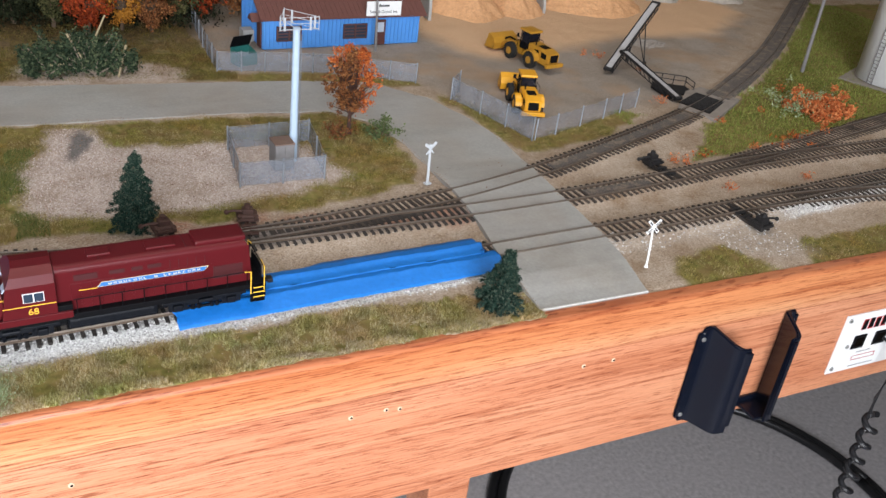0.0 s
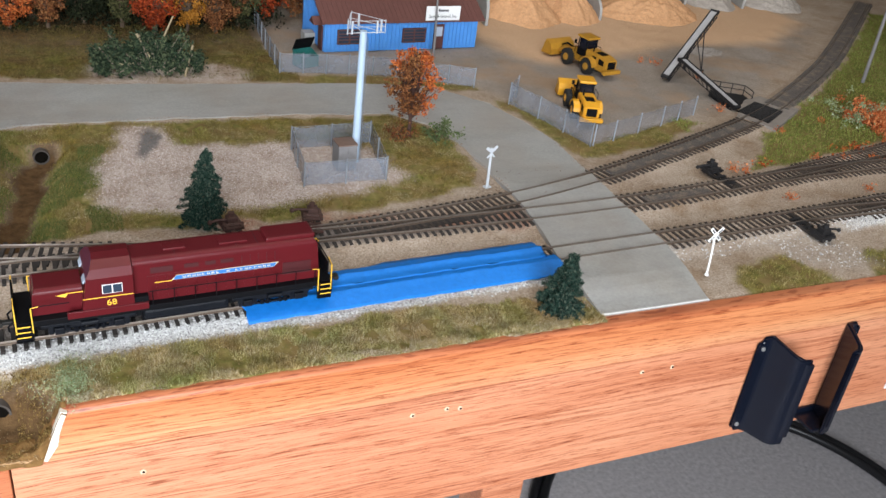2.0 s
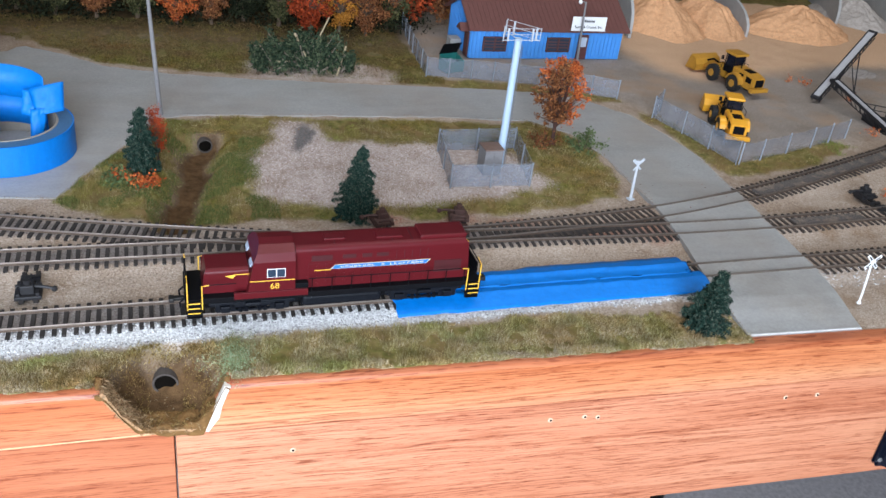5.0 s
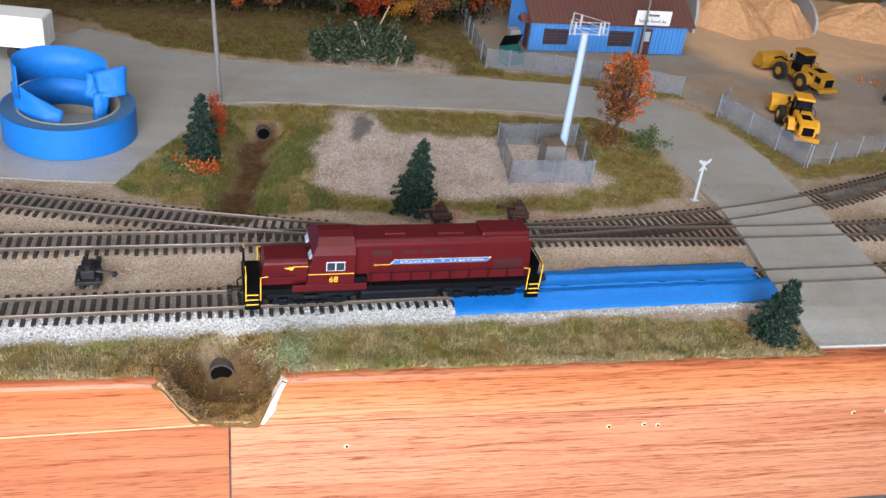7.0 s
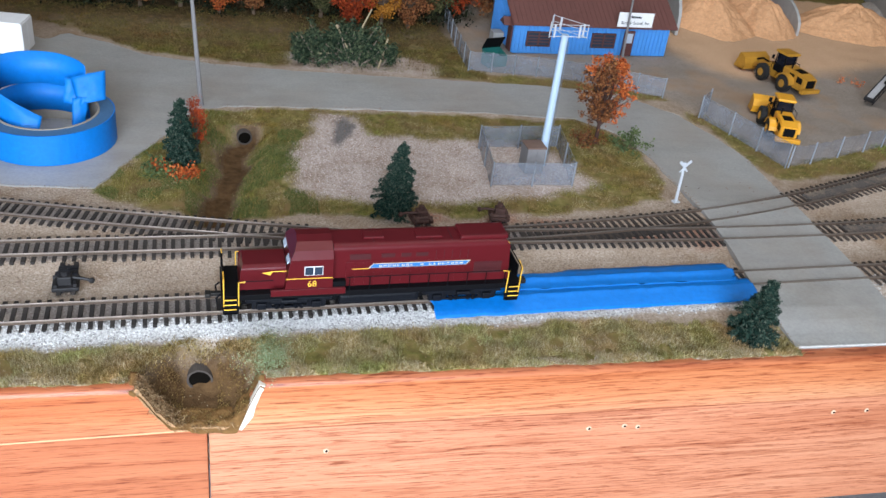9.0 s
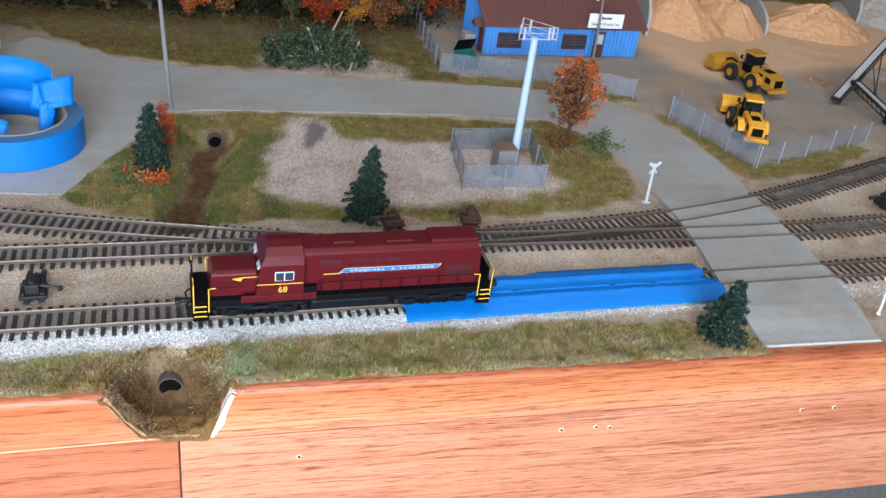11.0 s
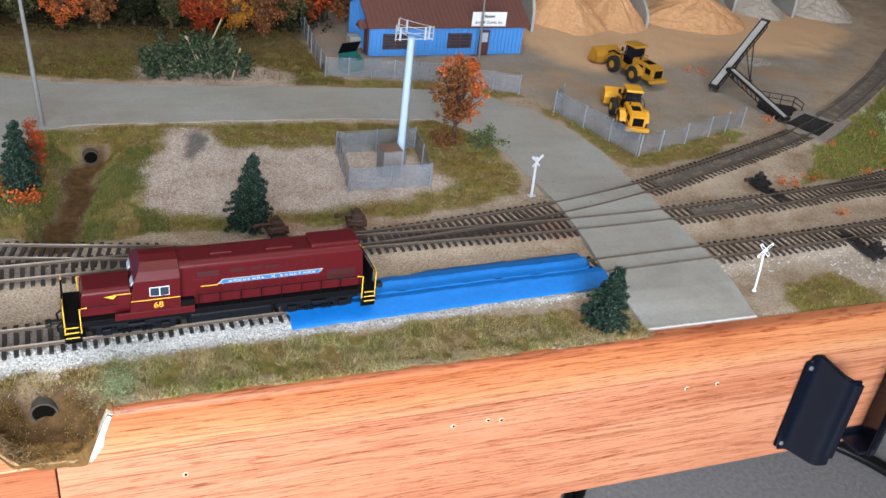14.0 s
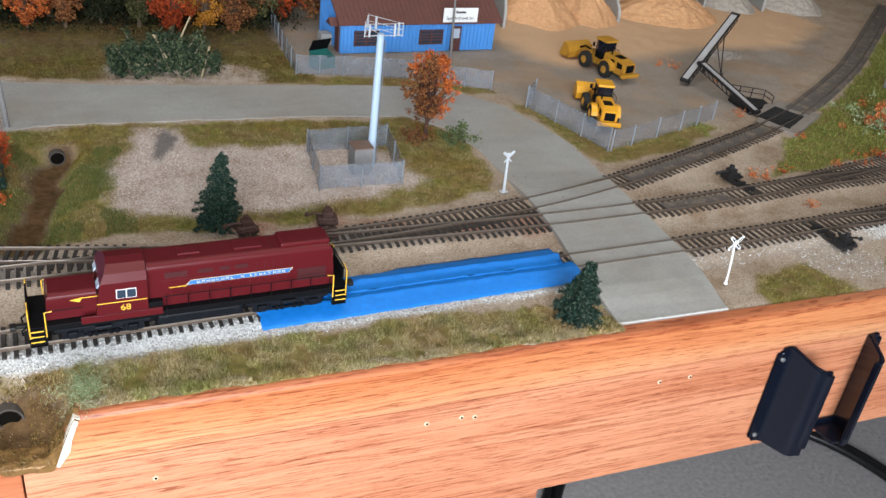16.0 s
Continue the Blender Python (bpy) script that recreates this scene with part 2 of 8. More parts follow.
GRASS = grass_mix("static_grass", [(0.0, (0.100, 0.085, 0.016)), (0.6, (0.225, 0.19, 0.040)), (1.0, (0.41, 0.34, 0.115))], [(0.0, (0.15, 0.10, 0.035)), (0.6, (0.30, 0.22, 0.09)), (1.0, (0.56, 0.48, 0.30))], 0.52)
FRONT_GRASS = grass_mix("front_grass", [(0.0, (0.11, 0.100, 0.022)), (0.6, (0.27, 0.24, 0.065)), (1.0, (0.58, 0.53, 0.25))], [(0.0, (0.22, 0.145, 0.052)), (0.6, (0.44, 0.33, 0.155)), (1.0, (0.76, 0.66, 0.46))], 0.47)
WOOD_GRASS = grass_mix("wood_grass", [(0.0, (0.070, 0.062, 0.014)), (0.7, (0.15, 0.125, 0.030)), (1.0, (0.24, 0.19, 0.06))], [(0.0, (0.075, 0.048, 0.018)), (0.7, (0.15, 0.095, 0.036)), (1.0, (0.25, 0.17, 0.075))], 0.50)
GREEN_GRASS = island("green_grass", [(0.0, (0.055, 0.080, 0.018)), (0.5, (0.12, 0.15, 0.036)), (1.0, (0.26, 0.25, 0.09))], 0.85)
STONE_WHITE = island("white_ballast", [(0.0, (0.22, 0.21, 0.21)), (0.4, (0.50, 0.49, 0.48)), (1.0, (0.82, 0.81, 0.80))], 0.8)
STONE_TAN = island("tan_ballast", [(0.0, (0.22, 0.16, 0.12)), (0.5, (0.40, 0.315, 0.245)), (1.0, (0.54, 0.455, 0.38))], 0.85)
STONE_PALE = island("pale_gravel", [(0.0, (0.24, 0.18, 0.15)), (0.4, (0.46, 0.38, 0.335)), (1.0, (0.68, 0.61, 0.56))], 0.85)
SAND_M = plain("sand", (0.62, 0.345, 0.180), 0.95, vary=0.28, scale=260, relief=0.0012, gloss=0.1)
PIT_CONCRETE = plain("dusty_concrete", (0.235, 0.205, 0.18), 0.9, vary=0.3, scale=90, relief=0.0004)
BANK_GRASS = island("bank_grass", [(0.0, (0.085, 0.12, 0.020)), (0.5, (0.20, 0.245, 0.045)), (1.0, (0.40, 0.41, 0.13))], 0.85)
SALMON_LEAF = island("salmon_leaves", [(0.0, (0.30, 0.065, 0.020)), (0.5, (0.60, 0.155, 0.045)), (1.0, (0.74, 0.30, 0.12))], 0.85)
CONCRETE = plain("concrete", (0.36, 0.355, 0.34), 0.85, vary=0.18, scale=70, relief=0.0003)
TOWER_GREY = plain("tower_paint", (0.42, 0.53, 0.66), 0.45, vary=0.05)
POLE_GREY = plain("pole_grey", (0.20, 0.19, 0.19), 0.7, vary=0.2, scale=300)
FENCE_METAL = plain("fence_metal", (0.25, 0.265, 0.29), 0.5, 0.4, vary=0.1)
BLUE_SIDING = plain("blue_siding", (0.075, 0.28, 0.66), 0.5, vary=0.10, scale=80)
ROOF_BROWN = plain("brown_roof", (0.115, 0.042, 0.034), 0.65, vary=0.2, scale=140)
BROWN_TRIM = plain("brown_trim", (0.090, 0.030, 0.026), 0.6, vary=0.2)
TEAL = plain("teal_dumpster", (0.02, 0.15, 0.13), 0.5, vary=0.25, scale=150)
CAT_YELLOW = plain("machine_yellow", (0.74, 0.35, 0.020), 0.38, vary=0.10, scale=90)
CAT_DULL = plain("worn_machine_yellow", (0.42, 0.205, 0.020), 0.45, vary=0.25, scale=140)
RUBBER = plain("rubber", (0.016, 0.015, 0.014), 0.75, vary=0.3, scale=300)
BELT = plain("dusty_belt", (0.33, 0.32, 0.32), 0.8, vary=0.2, scale=300)
IRON = plain("black_iron", (0.012, 0.011, 0.012), 0.6, 0.1, vary=0.3, scale=300)
RUST_IRON = plain("rusty_iron", (0.055, 0.023, 0.016), 0.75, vary=0.4, scale=300)


def patchy_bed():
    """Dark crushed filling dusted with tan sand."""
    m, nt, b = base_material("patchy_bed")
    fine, mid = noise_node(nt, 600, 3), noise_node(nt, 75, 5, 0.7)
    c = ramp(nt, fine.outputs[0], [(0.3, (0.060, 0.052, 0.047)), (0.7, (0.145, 0.125, 0.112))])
    c = mix(nt, ramp(nt, mid.outputs[0], [(0.50, (0, 0, 0)), (0.66, (0.8, 0.8, 0.8))]), c, (0.27, 0.205, 0.15))
    nt.links.new(c, b.inputs["Base Color"])
    b.inputs["Roughness"].default_value = 0.9
    bump(nt, b, fine.outputs[0], 0.0006, 0.7)
    return m


PATCHY_BED = patchy_bed()
# near black that stands for the shade inside openings
HOLE_SHADE = plain("hole_shade", (0.006, 0.005, 0.004), 0.95, gloss=0.0)
FRINGE = island("straw_fringe", [(0.0, (0.20, 0.13, 0.06)), (0.6, (0.42, 0.33, 0.20)), (1.0, (0.68, 0.60, 0.45))], 0.9)
PIPE_GREY = plain("culvert_pipe", (0.060, 0.048, 0.040), 0.9, vary=0.3, scale=300)
BLACK_SATIN = plain("satin_black_plastic", (0.004, 0.006, 0.013), 0.26, vary=0.15, scale=60, gloss=0.38)
CORD = plain("black_cord", (0.012, 0.012, 0.014), 0.35, vary=0.1)
SCREW = plain("screw_steel", (0.55, 0.55, 0.54), 0.35, 0.8, vary=0.1)
RED_INK = plain("red_ink", (0.45, 0.03, 0.03), 0.5)
GREY_INK = plain("grey_ink", (0.25, 0.25, 0.26), 0.6)
CARDBOARD = plain("tape_core", (0.30, 0.265, 0.22), 0.8, vary=0.15, scale=200)
TAPE_SIDE = plain("tape_roll_side", (0.055, 0.135, 0.26), 0.6, vary=0.25, scale=500)


def screen_material(name, thin, thick):
    """Fine see-through fence fabric."""
    m, nt, b = base_material(name)
    b.inputs["Base Color"].default_value = (0.21, 0.235, 0.28, 1)
    b.inputs["Roughness"].default_value = 0.7
    tr = nt.nodes.new("ShaderNodeBsdfTransparent")
    ms = nt.nodes.new("ShaderNodeMixShader")
    n = noise_node(nt, 90)
    c = ramp(nt, n.outputs[0], [(0.3, (thin,) * 3), (0.7, (thick,) * 3)])
    nt.links.new(c, ms.inputs[0])
    nt.links.new(tr.outputs[0], ms.inputs[1])
    nt.links.new(b.outputs[0], ms.inputs[2])
    nt.links.new(ms.outputs[0], nt.nodes["Material Output"].inputs[0])
    return m


FABRIC = screen_material("fence_fabric", 0.44, 0.60)
FABRIC_THIN = screen_material("thin_fence_fabric", 0.25, 0.41)
PALE_METAL = plain("pale_fence_metal", (0.27, 0.29, 0.32), 0.5, vary=0.1)
FUZZ = island("pale_fuzz", [(0.0, (0.18, 0.23, 0.10)), (0.6, (0.32, 0.39, 0.20)), (1.0, (0.50, 0.55, 0.36))], 0.9)
TUFT = island("brown_tufts", [(0.0, (0.08, 0.045, 0.012)), (0.7, (0.23, 0.14, 0.042)), (1.0, (0.38, 0.26, 0.10))], 0.9)
# ---- building helpers ----
def mesh_of(bm, name, material, smooth=False):
    me = bpy.data.meshes.new(name)
    bm.to_mesh(me)
    bm.free()
    if material:
        me.materials.append(material)
    if smooth:
        for p in me.polygons:
            p.use_smooth = True
    return me


def part(name, bm, material, parent, label="", smooth=False):
    ob = new(name, mesh_of(bm, name, material, smooth))
    ob.parent = parent
    if label:
        ob["label"] = label
    return ob


def thing(name, label, category, x=0, y=0, z=0, rz=0, group="", kind=""):
    ob = new(name)
    ob.matrix_basis = pose(x, y, z, 0, 0, rz)
    return tagged(ob, label, category, group, kind)


def solid(name, bm, material, label, category="", kind="structure", smooth=False):
    ob = new(name, mesh_of(bm, name, material, smooth))
    return tagged(ob, label, category, "", kind)


def box(bm, x0, x1, y0, y1, z0, z1, bevel=0.0, m=None):
    made = bmesh.ops.create_cube(bm, size=1)["verts"]
    bmesh.ops.scale(bm, vec=(x1 - x0, y1 - y0, z1 - z0), verts=made)
    bmesh.ops.translate(bm, vec=((x0 + x1) / 2, (y0 + y1) / 2, (z0 + z1) / 2), verts=made)
    if bevel:
        es = list({e for v in made for e in v.link_edges})
        out = bmesh.ops.bevel(bm, geom=es, offset=bevel, segments=2, affect="EDGES", profile=0.6)
        made = list({v for f in out["faces"] for v in f.verts} | {v for v in made if v.is_valid})
    if m is not None:
        bmesh.ops.transform(bm, matrix=m, verts=made)
    return made


def rod(bm, a, b, r0, r1=None, n=8, caps=True):
    a, b = Vector(a), Vector(b)
    d = b - a
    made = bmesh.ops.create_cone(bm, cap_ends=caps, segments=n, radius1=r0, radius2=r0 if r1 is None else r1, depth=d.length)["verts"]
    q = d.to_track_quat("Z", "Y").to_matrix().to_4x4()
    bmesh.ops.transform(bm, matrix=Matrix.Translation((a + b) / 2) @ q, verts=made)
    return made


def tube(bm, points, r, n=8):
    """A round tube swept along points, with mitred bends."""
    pts = [Vector(p) for p in points]
    rings = []
    for i, p in enumerate(pts):
        d = (pts[min(i + 1, len(pts) - 1)] - pts[max(i - 1, 0)]).normalized()
        up = Vector((0, 0, 1)) if abs(d.z) < 0.95 else Vector((0, 1, 0))
        s = d.cross(up).normalized()
        u = s.cross(d)
        rings.append([bm.verts.new(p + r * (math.cos(2 * math.pi * k / n) * s + math.sin(2 * math.pi * k / n) * u)) for k in range(n)])
    for a, b in zip(rings, rings[1:]):
        for k in range(n):
            bm.faces.new((a[k], a[(k + 1) % n], b[(k + 1) % n], b[k]))
    bm.faces.new(rings[0][::-1]), bm.faces.new(rings[-1])


def prism(bm, outline, z0, z1):
    """An upright prism over a plan outline (counter-clockwise)."""
    lo = [bm.verts.new((x, y, z0)) for x, y in outline]
    hi = [bm.verts.new((x, y, z1)) for x, y in outline]
    n = len(outline)
    for i in range(n):
        bm.faces.new((lo[i], lo[(i + 1) % n], hi[(i + 1) % n], hi[i]))
    bm.faces.new(hi), bm.faces.new(lo[::-1])
    return lo + hi


def profile_x(bm, outline, x0, x1):
    """A bar along x over an outline in (y, z)."""
    a = [bm.verts.new((x0, y, z)) for y, z in outline]
    b = [bm.verts.new((x1, y, z)) for y, z in outline]
    n = len(outline)
    for i in range(n):
        bm.faces.new((a[i], b[i], b[(i + 1) % n], a[(i + 1) % n]))
    bm.faces.new(a[::-1] if False else a), bm.faces.new(b[::-1])
    bmesh.ops.recalc_face_normals(bm, faces=bm.faces)
    return a + b


def raw_mesh(name, verts, faces, material, smooth=False):
    me = bpy.data.meshes.new(name)
    me.from_pydata(verts, [], faces)
    me.materials.append(material)
    if smooth:
        me.polygons.foreach_set("use_smooth", [True] * len(me.polygons))
    me.update()
    return me


class Line:
    """A smooth plan line through knots, by arc length."""

    def __init__(self, knots, step=0.003):
        p = np.array(knots, float)
        t = np.r_[0, np.cumsum(np.hypot(*np.diff(p, axis=0).T))]
        tt = np.arange(0, t[-1], step)
        x, y = np.interp(tt, t, p[:, 0]), np.interp(tt, t, p[:, 1])
        k = np.ones(31) / 31
        pad = lambda v: np.r_[2 * v[0] - v[15:0:-1], v, 2 * v[-1] - v[-2:-17:-1]]  # noqa: E731
        for _ in range(2):
            x, y = np.convolve(pad(x), k, "valid"), np.convolve(pad(y), k, "valid")
        self.x, self.y = x, y
        self.s = np.r_[0, np.cumsum(np.hypot(np.diff(x), np.diff(y)))]
        self.length = self.s[-1]

    def at(self, s):
        x, y = np.interp(s, self.s, self.x), np.interp(s, self.s, self.y)
        e = 0.004
        dx = np.interp(s + e, self.s, self.x) - np.interp(s - e, self.s, self.x)
        dy = np.interp(s + e, self.s, self.y) - np.interp(s - e, self.s, self.y)
        return x, y, math.atan2(dy, dx)

    def distance(self, px, py):
        d = np.full(px.shape, 9.0)
        for x, y in zip(self.x[::3], self.y[::3]):
            d = np.minimum(d, np.hypot(px - x, py - y))
        return d


TRACKS = {
    "front": Line([(-0.62, 0.048), (-0.3, 0.063), (-0.03, 0.0755), (0.037, 0.0795), (0.327, 0.0930), (0.427, 0.0985), (0.51, 0.103), (0.615, 0.111), (0.70, 0.120), (0.81, 0.129), (1.0, 0.142), (1.4, 0.165)]),
    "rear": Line([(-0.62, 0.128), (-0.3, 0.140), (-0.2, 0.1435), (0.047, 0.1535), (0.18, 0.1555), (0.33, 0.157), (0.43, 0.162), (0.53, 0.172), (0.65, 0.187), (0.734, 0.191), (0.86, 0.194), (1.0, 0.195), (1.4, 0.193)]),
    "rear_left": Line([(-0.62, 0.30), (-0.4, 0.241), (-0.233, 0.203), (-0.156, 0.187), (-0.075, 0.172), (0.0, 0.160), (0.03, 0.155)]),
    "spur": Line([(0.10, 0.1555), (0.14, 0.157), (0.237, 0.170), (0.336, 0.186), (0.433, 0.214), (0.516, 0.244), (0.596, 0.276), (0.683, 0.311), (0.74, 0.339), (0.846, 0.405), (0.98, 0.497), (1.14, 0.626), (1.35, 0.80)]),
    "rear_right": Line([(0.60, 0.181), (0.65, 0.191), (0.76, 0.212), (0.877, 0.240), (0.966, 0.260), (1.4, 0.36)]),
    "front_right": Line([(0.59, 0.109), (0.65, 0.110), (0.70, 0.108), (0.77, 0.100), (0.9, 0.082), (1.05, 0.055)]),
}


def smooth01(a, b, v):
    t = np.clip((v - a) / (b - a), 0, 1)
    return t * t * (3 - 2 * t)


def inside(poly, px, py):
    """Signed distance to a plan outline, positive inside."""
    p = np.array(poly, float)
    q = np.roll(p, -1, axis=0)
    d, inn = np.full(px.shape, 9.0), np.zeros(px.shape, bool)
    for (ax, ay), (bx, by) in zip(p, q):
        ex, ey = bx - ax, by - ay
        t = np.clip(((px - ax) * ex + (py - ay) * ey) / (ex * ex + ey * ey + 1e-12), 0, 1)
        d = np.minimum(d, np.hypot(px - ax - t * ex, py - ay - t * ey))
        c = ((ay > py) != (by > py)) & (px < ex * (py - ay) / (ey + (1e-12 if ey >= 0 else -1e-12)) + ax)
        inn ^= c
    return np.where(inn, d, -d)


def value_noise(px, py, size, seed):
    """Smooth noise in -1 to 1 over the plan."""
    g = np.random.RandomState(seed).uniform(-1, 1, (256, 256))
    u, v = px / size + 64.3, py / size + 64.7
    i, j = np.floor(u).astype(int), np.floor(v).astype(int)
    fu, fv = u - i, v - j
    fu, fv = fu * fu * (3 - 2 * fu), fv * fv * (3 - 2 * fv)
    a = lambda di, dj: g[(i + di) % 256, (j + dj) % 256]  # noqa: E731
    return (a(0, 0) * (1 - fu) + a(1, 0) * fu) * (1 - fv) + (a(0, 1) * (1 - fu) + a(1, 1) * fu) * fv
# ---- the room round the layout ----
def room():
    bm = bmesh.new()
    box(bm, -2.6, 3.4, -1.45, 2.4, -1.06, -1.0)
    solid("floor", bm, CARPET, "worn grey-brown carpet floor below the layout")
    bm = bmesh.new()
    box(bm, -2.6, 3.4, -1.45, 2.4, 1.4, 1.5)
    solid("ceiling", bm, CEILING_PAINT, "plain white painted ceiling")
    for name, b in (("wall_north", (-2.6, 3.4, 2.4, 2.5)), ("wall_west", (-2.7, -2.6, -1.45, 2.5)), ("wall_east", (3.4, 3.5, -1.45, 2.5))):
        bm = bmesh.new()
        box(bm, *b, -1.06, 1.5)
        solid(name, bm, WALL_PAINT, "plain painted room wall")
    bm = bmesh.new()
    for b in ((-2.7, -1.35, -1.06, 1.5), (0.45, 3.5, -1.06, 1.5), (-1.35, 0.45, -1.06, -0.4), (-1.35, 0.45, 1.2, 1.5)):
        box(bm, b[0], b[1], -1.55, -1.45, b[2], b[3])
    solid("wall_south", bm, WALL_PAINT, "plain painted room wall with a wide window opening")
    w = thing("window_1", "wide white-framed window with daylight outside", "window", kind="structure")
    bm = bmesh.new()
    for b in ((-1.35, 0.45, -0.4, -0.35), (-1.35, 0.45, 1.15, 1.2), (-1.35, -1.30, -0.35, 1.15), (0.40, 0.45, -0.35, 1.15), (-0.47, -0.43, -0.35, 1.15)):
        box(bm, b[0], b[1], -1.53, -1.47, b[2], b[3], 0.004)
    part("window_frame", bm, WHITE, w)


room()

# ---- the oak fascia of the layout, two boards that meet at the notch of the drain ----
def fascia():
    f = thing("fascia", "orange stained oak fascia board with screw holes and a notched drain cut", "fascia", kind="structure")
    right = [(-0.0695, -0.136), (1.6, -0.136), (1.6, 0.0), (-0.040, 0.0), (-0.046, -0.014), (-0.053, -0.033), (-0.0695, -0.0325)]
    lower = [(-0.9, -0.136), (-0.0705, -0.136), (-0.0705, -0.0328), (-0.9, -0.0565)]
    upper = [(-0.9, -0.0563), (-0.0885, -0.0331), (-0.099, -0.018), (-0.108, 0.0), (-0.9, 0.0)]
    for label, o, wood in (("long oak board with open pores", right, OAK), ("reddish oak board below the glued seam", lower, OAK_RED), ("lighter oak strip above the glued seam", upper, OAK_STRIP)):
        bm = bmesh.new()
        prism(bm, o, 0, 0.0125)
        bmesh.ops.rotate(bm, matrix=Matrix.Rotation(radians(90), 3, "X"), verts=bm.verts)
        bmesh.ops.translate(bm, vec=(0, 0.0125, 0), verts=bm.verts)
        bmesh.ops.recalc_face_normals(bm, faces=bm.faces)
        crest = [e for e in bm.edges if all(v.co.z > -0.0005 and v.co.y < 0.0005 for v in e.verts)]
        if crest:
            bmesh.ops.bevel(bm, geom=crest, offset=0.0042, segments=6, affect="EDGES", profile=0.5)
        sharp = [e for e in bm.edges if len(e.link_faces) == 2 and e.calc_face_angle() > 1.2]
        bmesh.ops.bevel(bm, geom=sharp, offset=0.0006, segments=2, affect="EDGES", profile=0.5)
        part("board", bm, wood, f, label, False)
    bm = bmesh.new()
    box(bm, -0.83, 0.0, -0.0002, 0.004, -0.0005, 0.0005, 0, pose(-0.0705, 0, -0.0328, 0, -1.636, 0))
    part("glue_line", bm, SEAM, f, "pale glue line between two oak boards")
    bm = bmesh.new()
    o = [(-0.0405, 0.0), (-0.0372, -0.0012), (-0.0395, -0.007), (-0.0425, -0.016), (-0.0440, -0.024), (-0.0505, -0.0345), (-0.0525, -0.0335), (-0.0500, -0.024), (-0.0465, -0.015)]
    prism(bm, o, 0, 0.004)
    bmesh.ops.rotate(bm, matrix=Matrix.Rotation(radians(90), 3, "X"), verts=bm.verts)
    bmesh.ops.translate(bm, vec=(0, 0.0032, 0), verts=bm.verts)
    bmesh.ops.recalc_face_normals(bm, faces=bm.faces)
    part("splintered_edge", bm, RAW_WOOD, f, "pale splintered raw wood at the cut")
    # torn brown edge of the cut on its other side
    lo = [(-0.1080, 0.0004), (-0.0985, -0.0175), (-0.0880, -0.0300), (-0.0700, -0.0312), (-0.0540, -0.0322)]
    hi, bot = [], []
    for (ax, az), (bx, bz) in zip(lo, lo[1:]):
        for k in range(7):
            u, v = ax + (bx - ax) * k / 7, az + (bz - az) * k / 7
            hi.append((u + 0.0006 + 0.0008 * noise.noise((u * 300, v * 300, 1)), v + 0.0006 + 0.0008 * noise.noise((u * 420, v * 420, 4))))
            bot.append((u - 0.0014 + 0.0016 * noise.noise((u * 260, v * 260, 8)), v - 0.0020 + 0.0026 * noise.noise((u * 380, v * 380, 12))))
    bm = bmesh.new()
    prism(bm, hi + bot[::-1], 0, 0.0138)
    bmesh.ops.rotate(bm, matrix=Matrix.Rotation(radians(90), 3, "X"), verts=bm.verts)
    bmesh.ops.translate(bm, vec=(0, 0.0130, 0), verts=bm.verts)
    bmesh.ops.recalc_face_normals(bm, faces=bm.faces)
    part("torn_edge", bm, TORN_WOOD, f, "torn brown wood and earth at the cut")
    for x, z in ((0.0, -0.056), (0.172, -0.050), (0.197, -0.0495), (0.207, -0.051), (0.355, -0.048), (0.382, -0.048), (-0.195, -0.012)):
        bm = bmesh.new()
        for k in range(5):
            a = 1.3 * k + 40 * x
            rod(bm, (x + 0.0007 * math.cos(a), -0.00025 - 0.00003 * k, z + 0.0008 * math.sin(a)), (x + 0.0007 * math.cos(a), 0.0, z + 0.0008 * math.sin(a)), 0.0010, 0.0012, 7)
        rim = part("screw_hole", bm, CHIPPED, f, "small chipped screw hole")
        # black disc on the board, painted as the shade in the hole
        bm = bmesh.new()
        rod(bm, (x + 0.0003, -0.0006, z), (x + 0.0003, -0.0002, z), 0.0008, 0.0008, 10)
        part("bore", bm, BLACK, rim)


SEAM = plain("pale_glue_seam", (0.74, 0.44, 0.24), 0.5, vary=0.2, scale=90)
TORN_WOOD = plain("torn_wood", (0.42, 0.25, 0.13), 0.95, vary=0.55, scale=420, relief=0.001, gloss=0.1)
fascia()

# ---- ground ----
ROAD = [(-0.62, 0.262), (-0.30, 0.247), (-0.158, 0.235), (-0.139, 0.279), (-0.111, 0.335), (-0.088, 0.388), (-0.06, 0.401), (0.03, 0.401), (0.19, 0.400), (0.285, 0.392),
        (0.318, 0.360), (0.331, 0.31), (0.333, 0.25), (0.332, 0.169), (0.326, 0.12), (0.320, 0.08), (0.316, 0.0126), (0.411, 0.0126), (0.423, 0.09), (0.4255, 0.164), (0.431, 0.239),
        (0.434, 0.30), (0.424, 0.356), (0.405, 0.41), (0.36, 0.462), (0.287, 0.477), (0.16, 0.487), (0.009, 0.498), (-0.077, 0.510), (-0.138, 0.527), (-0.18, 0.558), (-0.261, 0.604), (-0.62, 0.70)]
PAD = [(0.022, 0.350), (0.024, 0.385), (0.057, 0.386), (0.068, 0.340), (0.168, 0.335), (0.24, 0.31), (0.256, 0.245), (0.202, 0.225), (0.092, 0.215), (0.012, 0.223), (-0.007, 0.244), (-0.009, 0.307)]
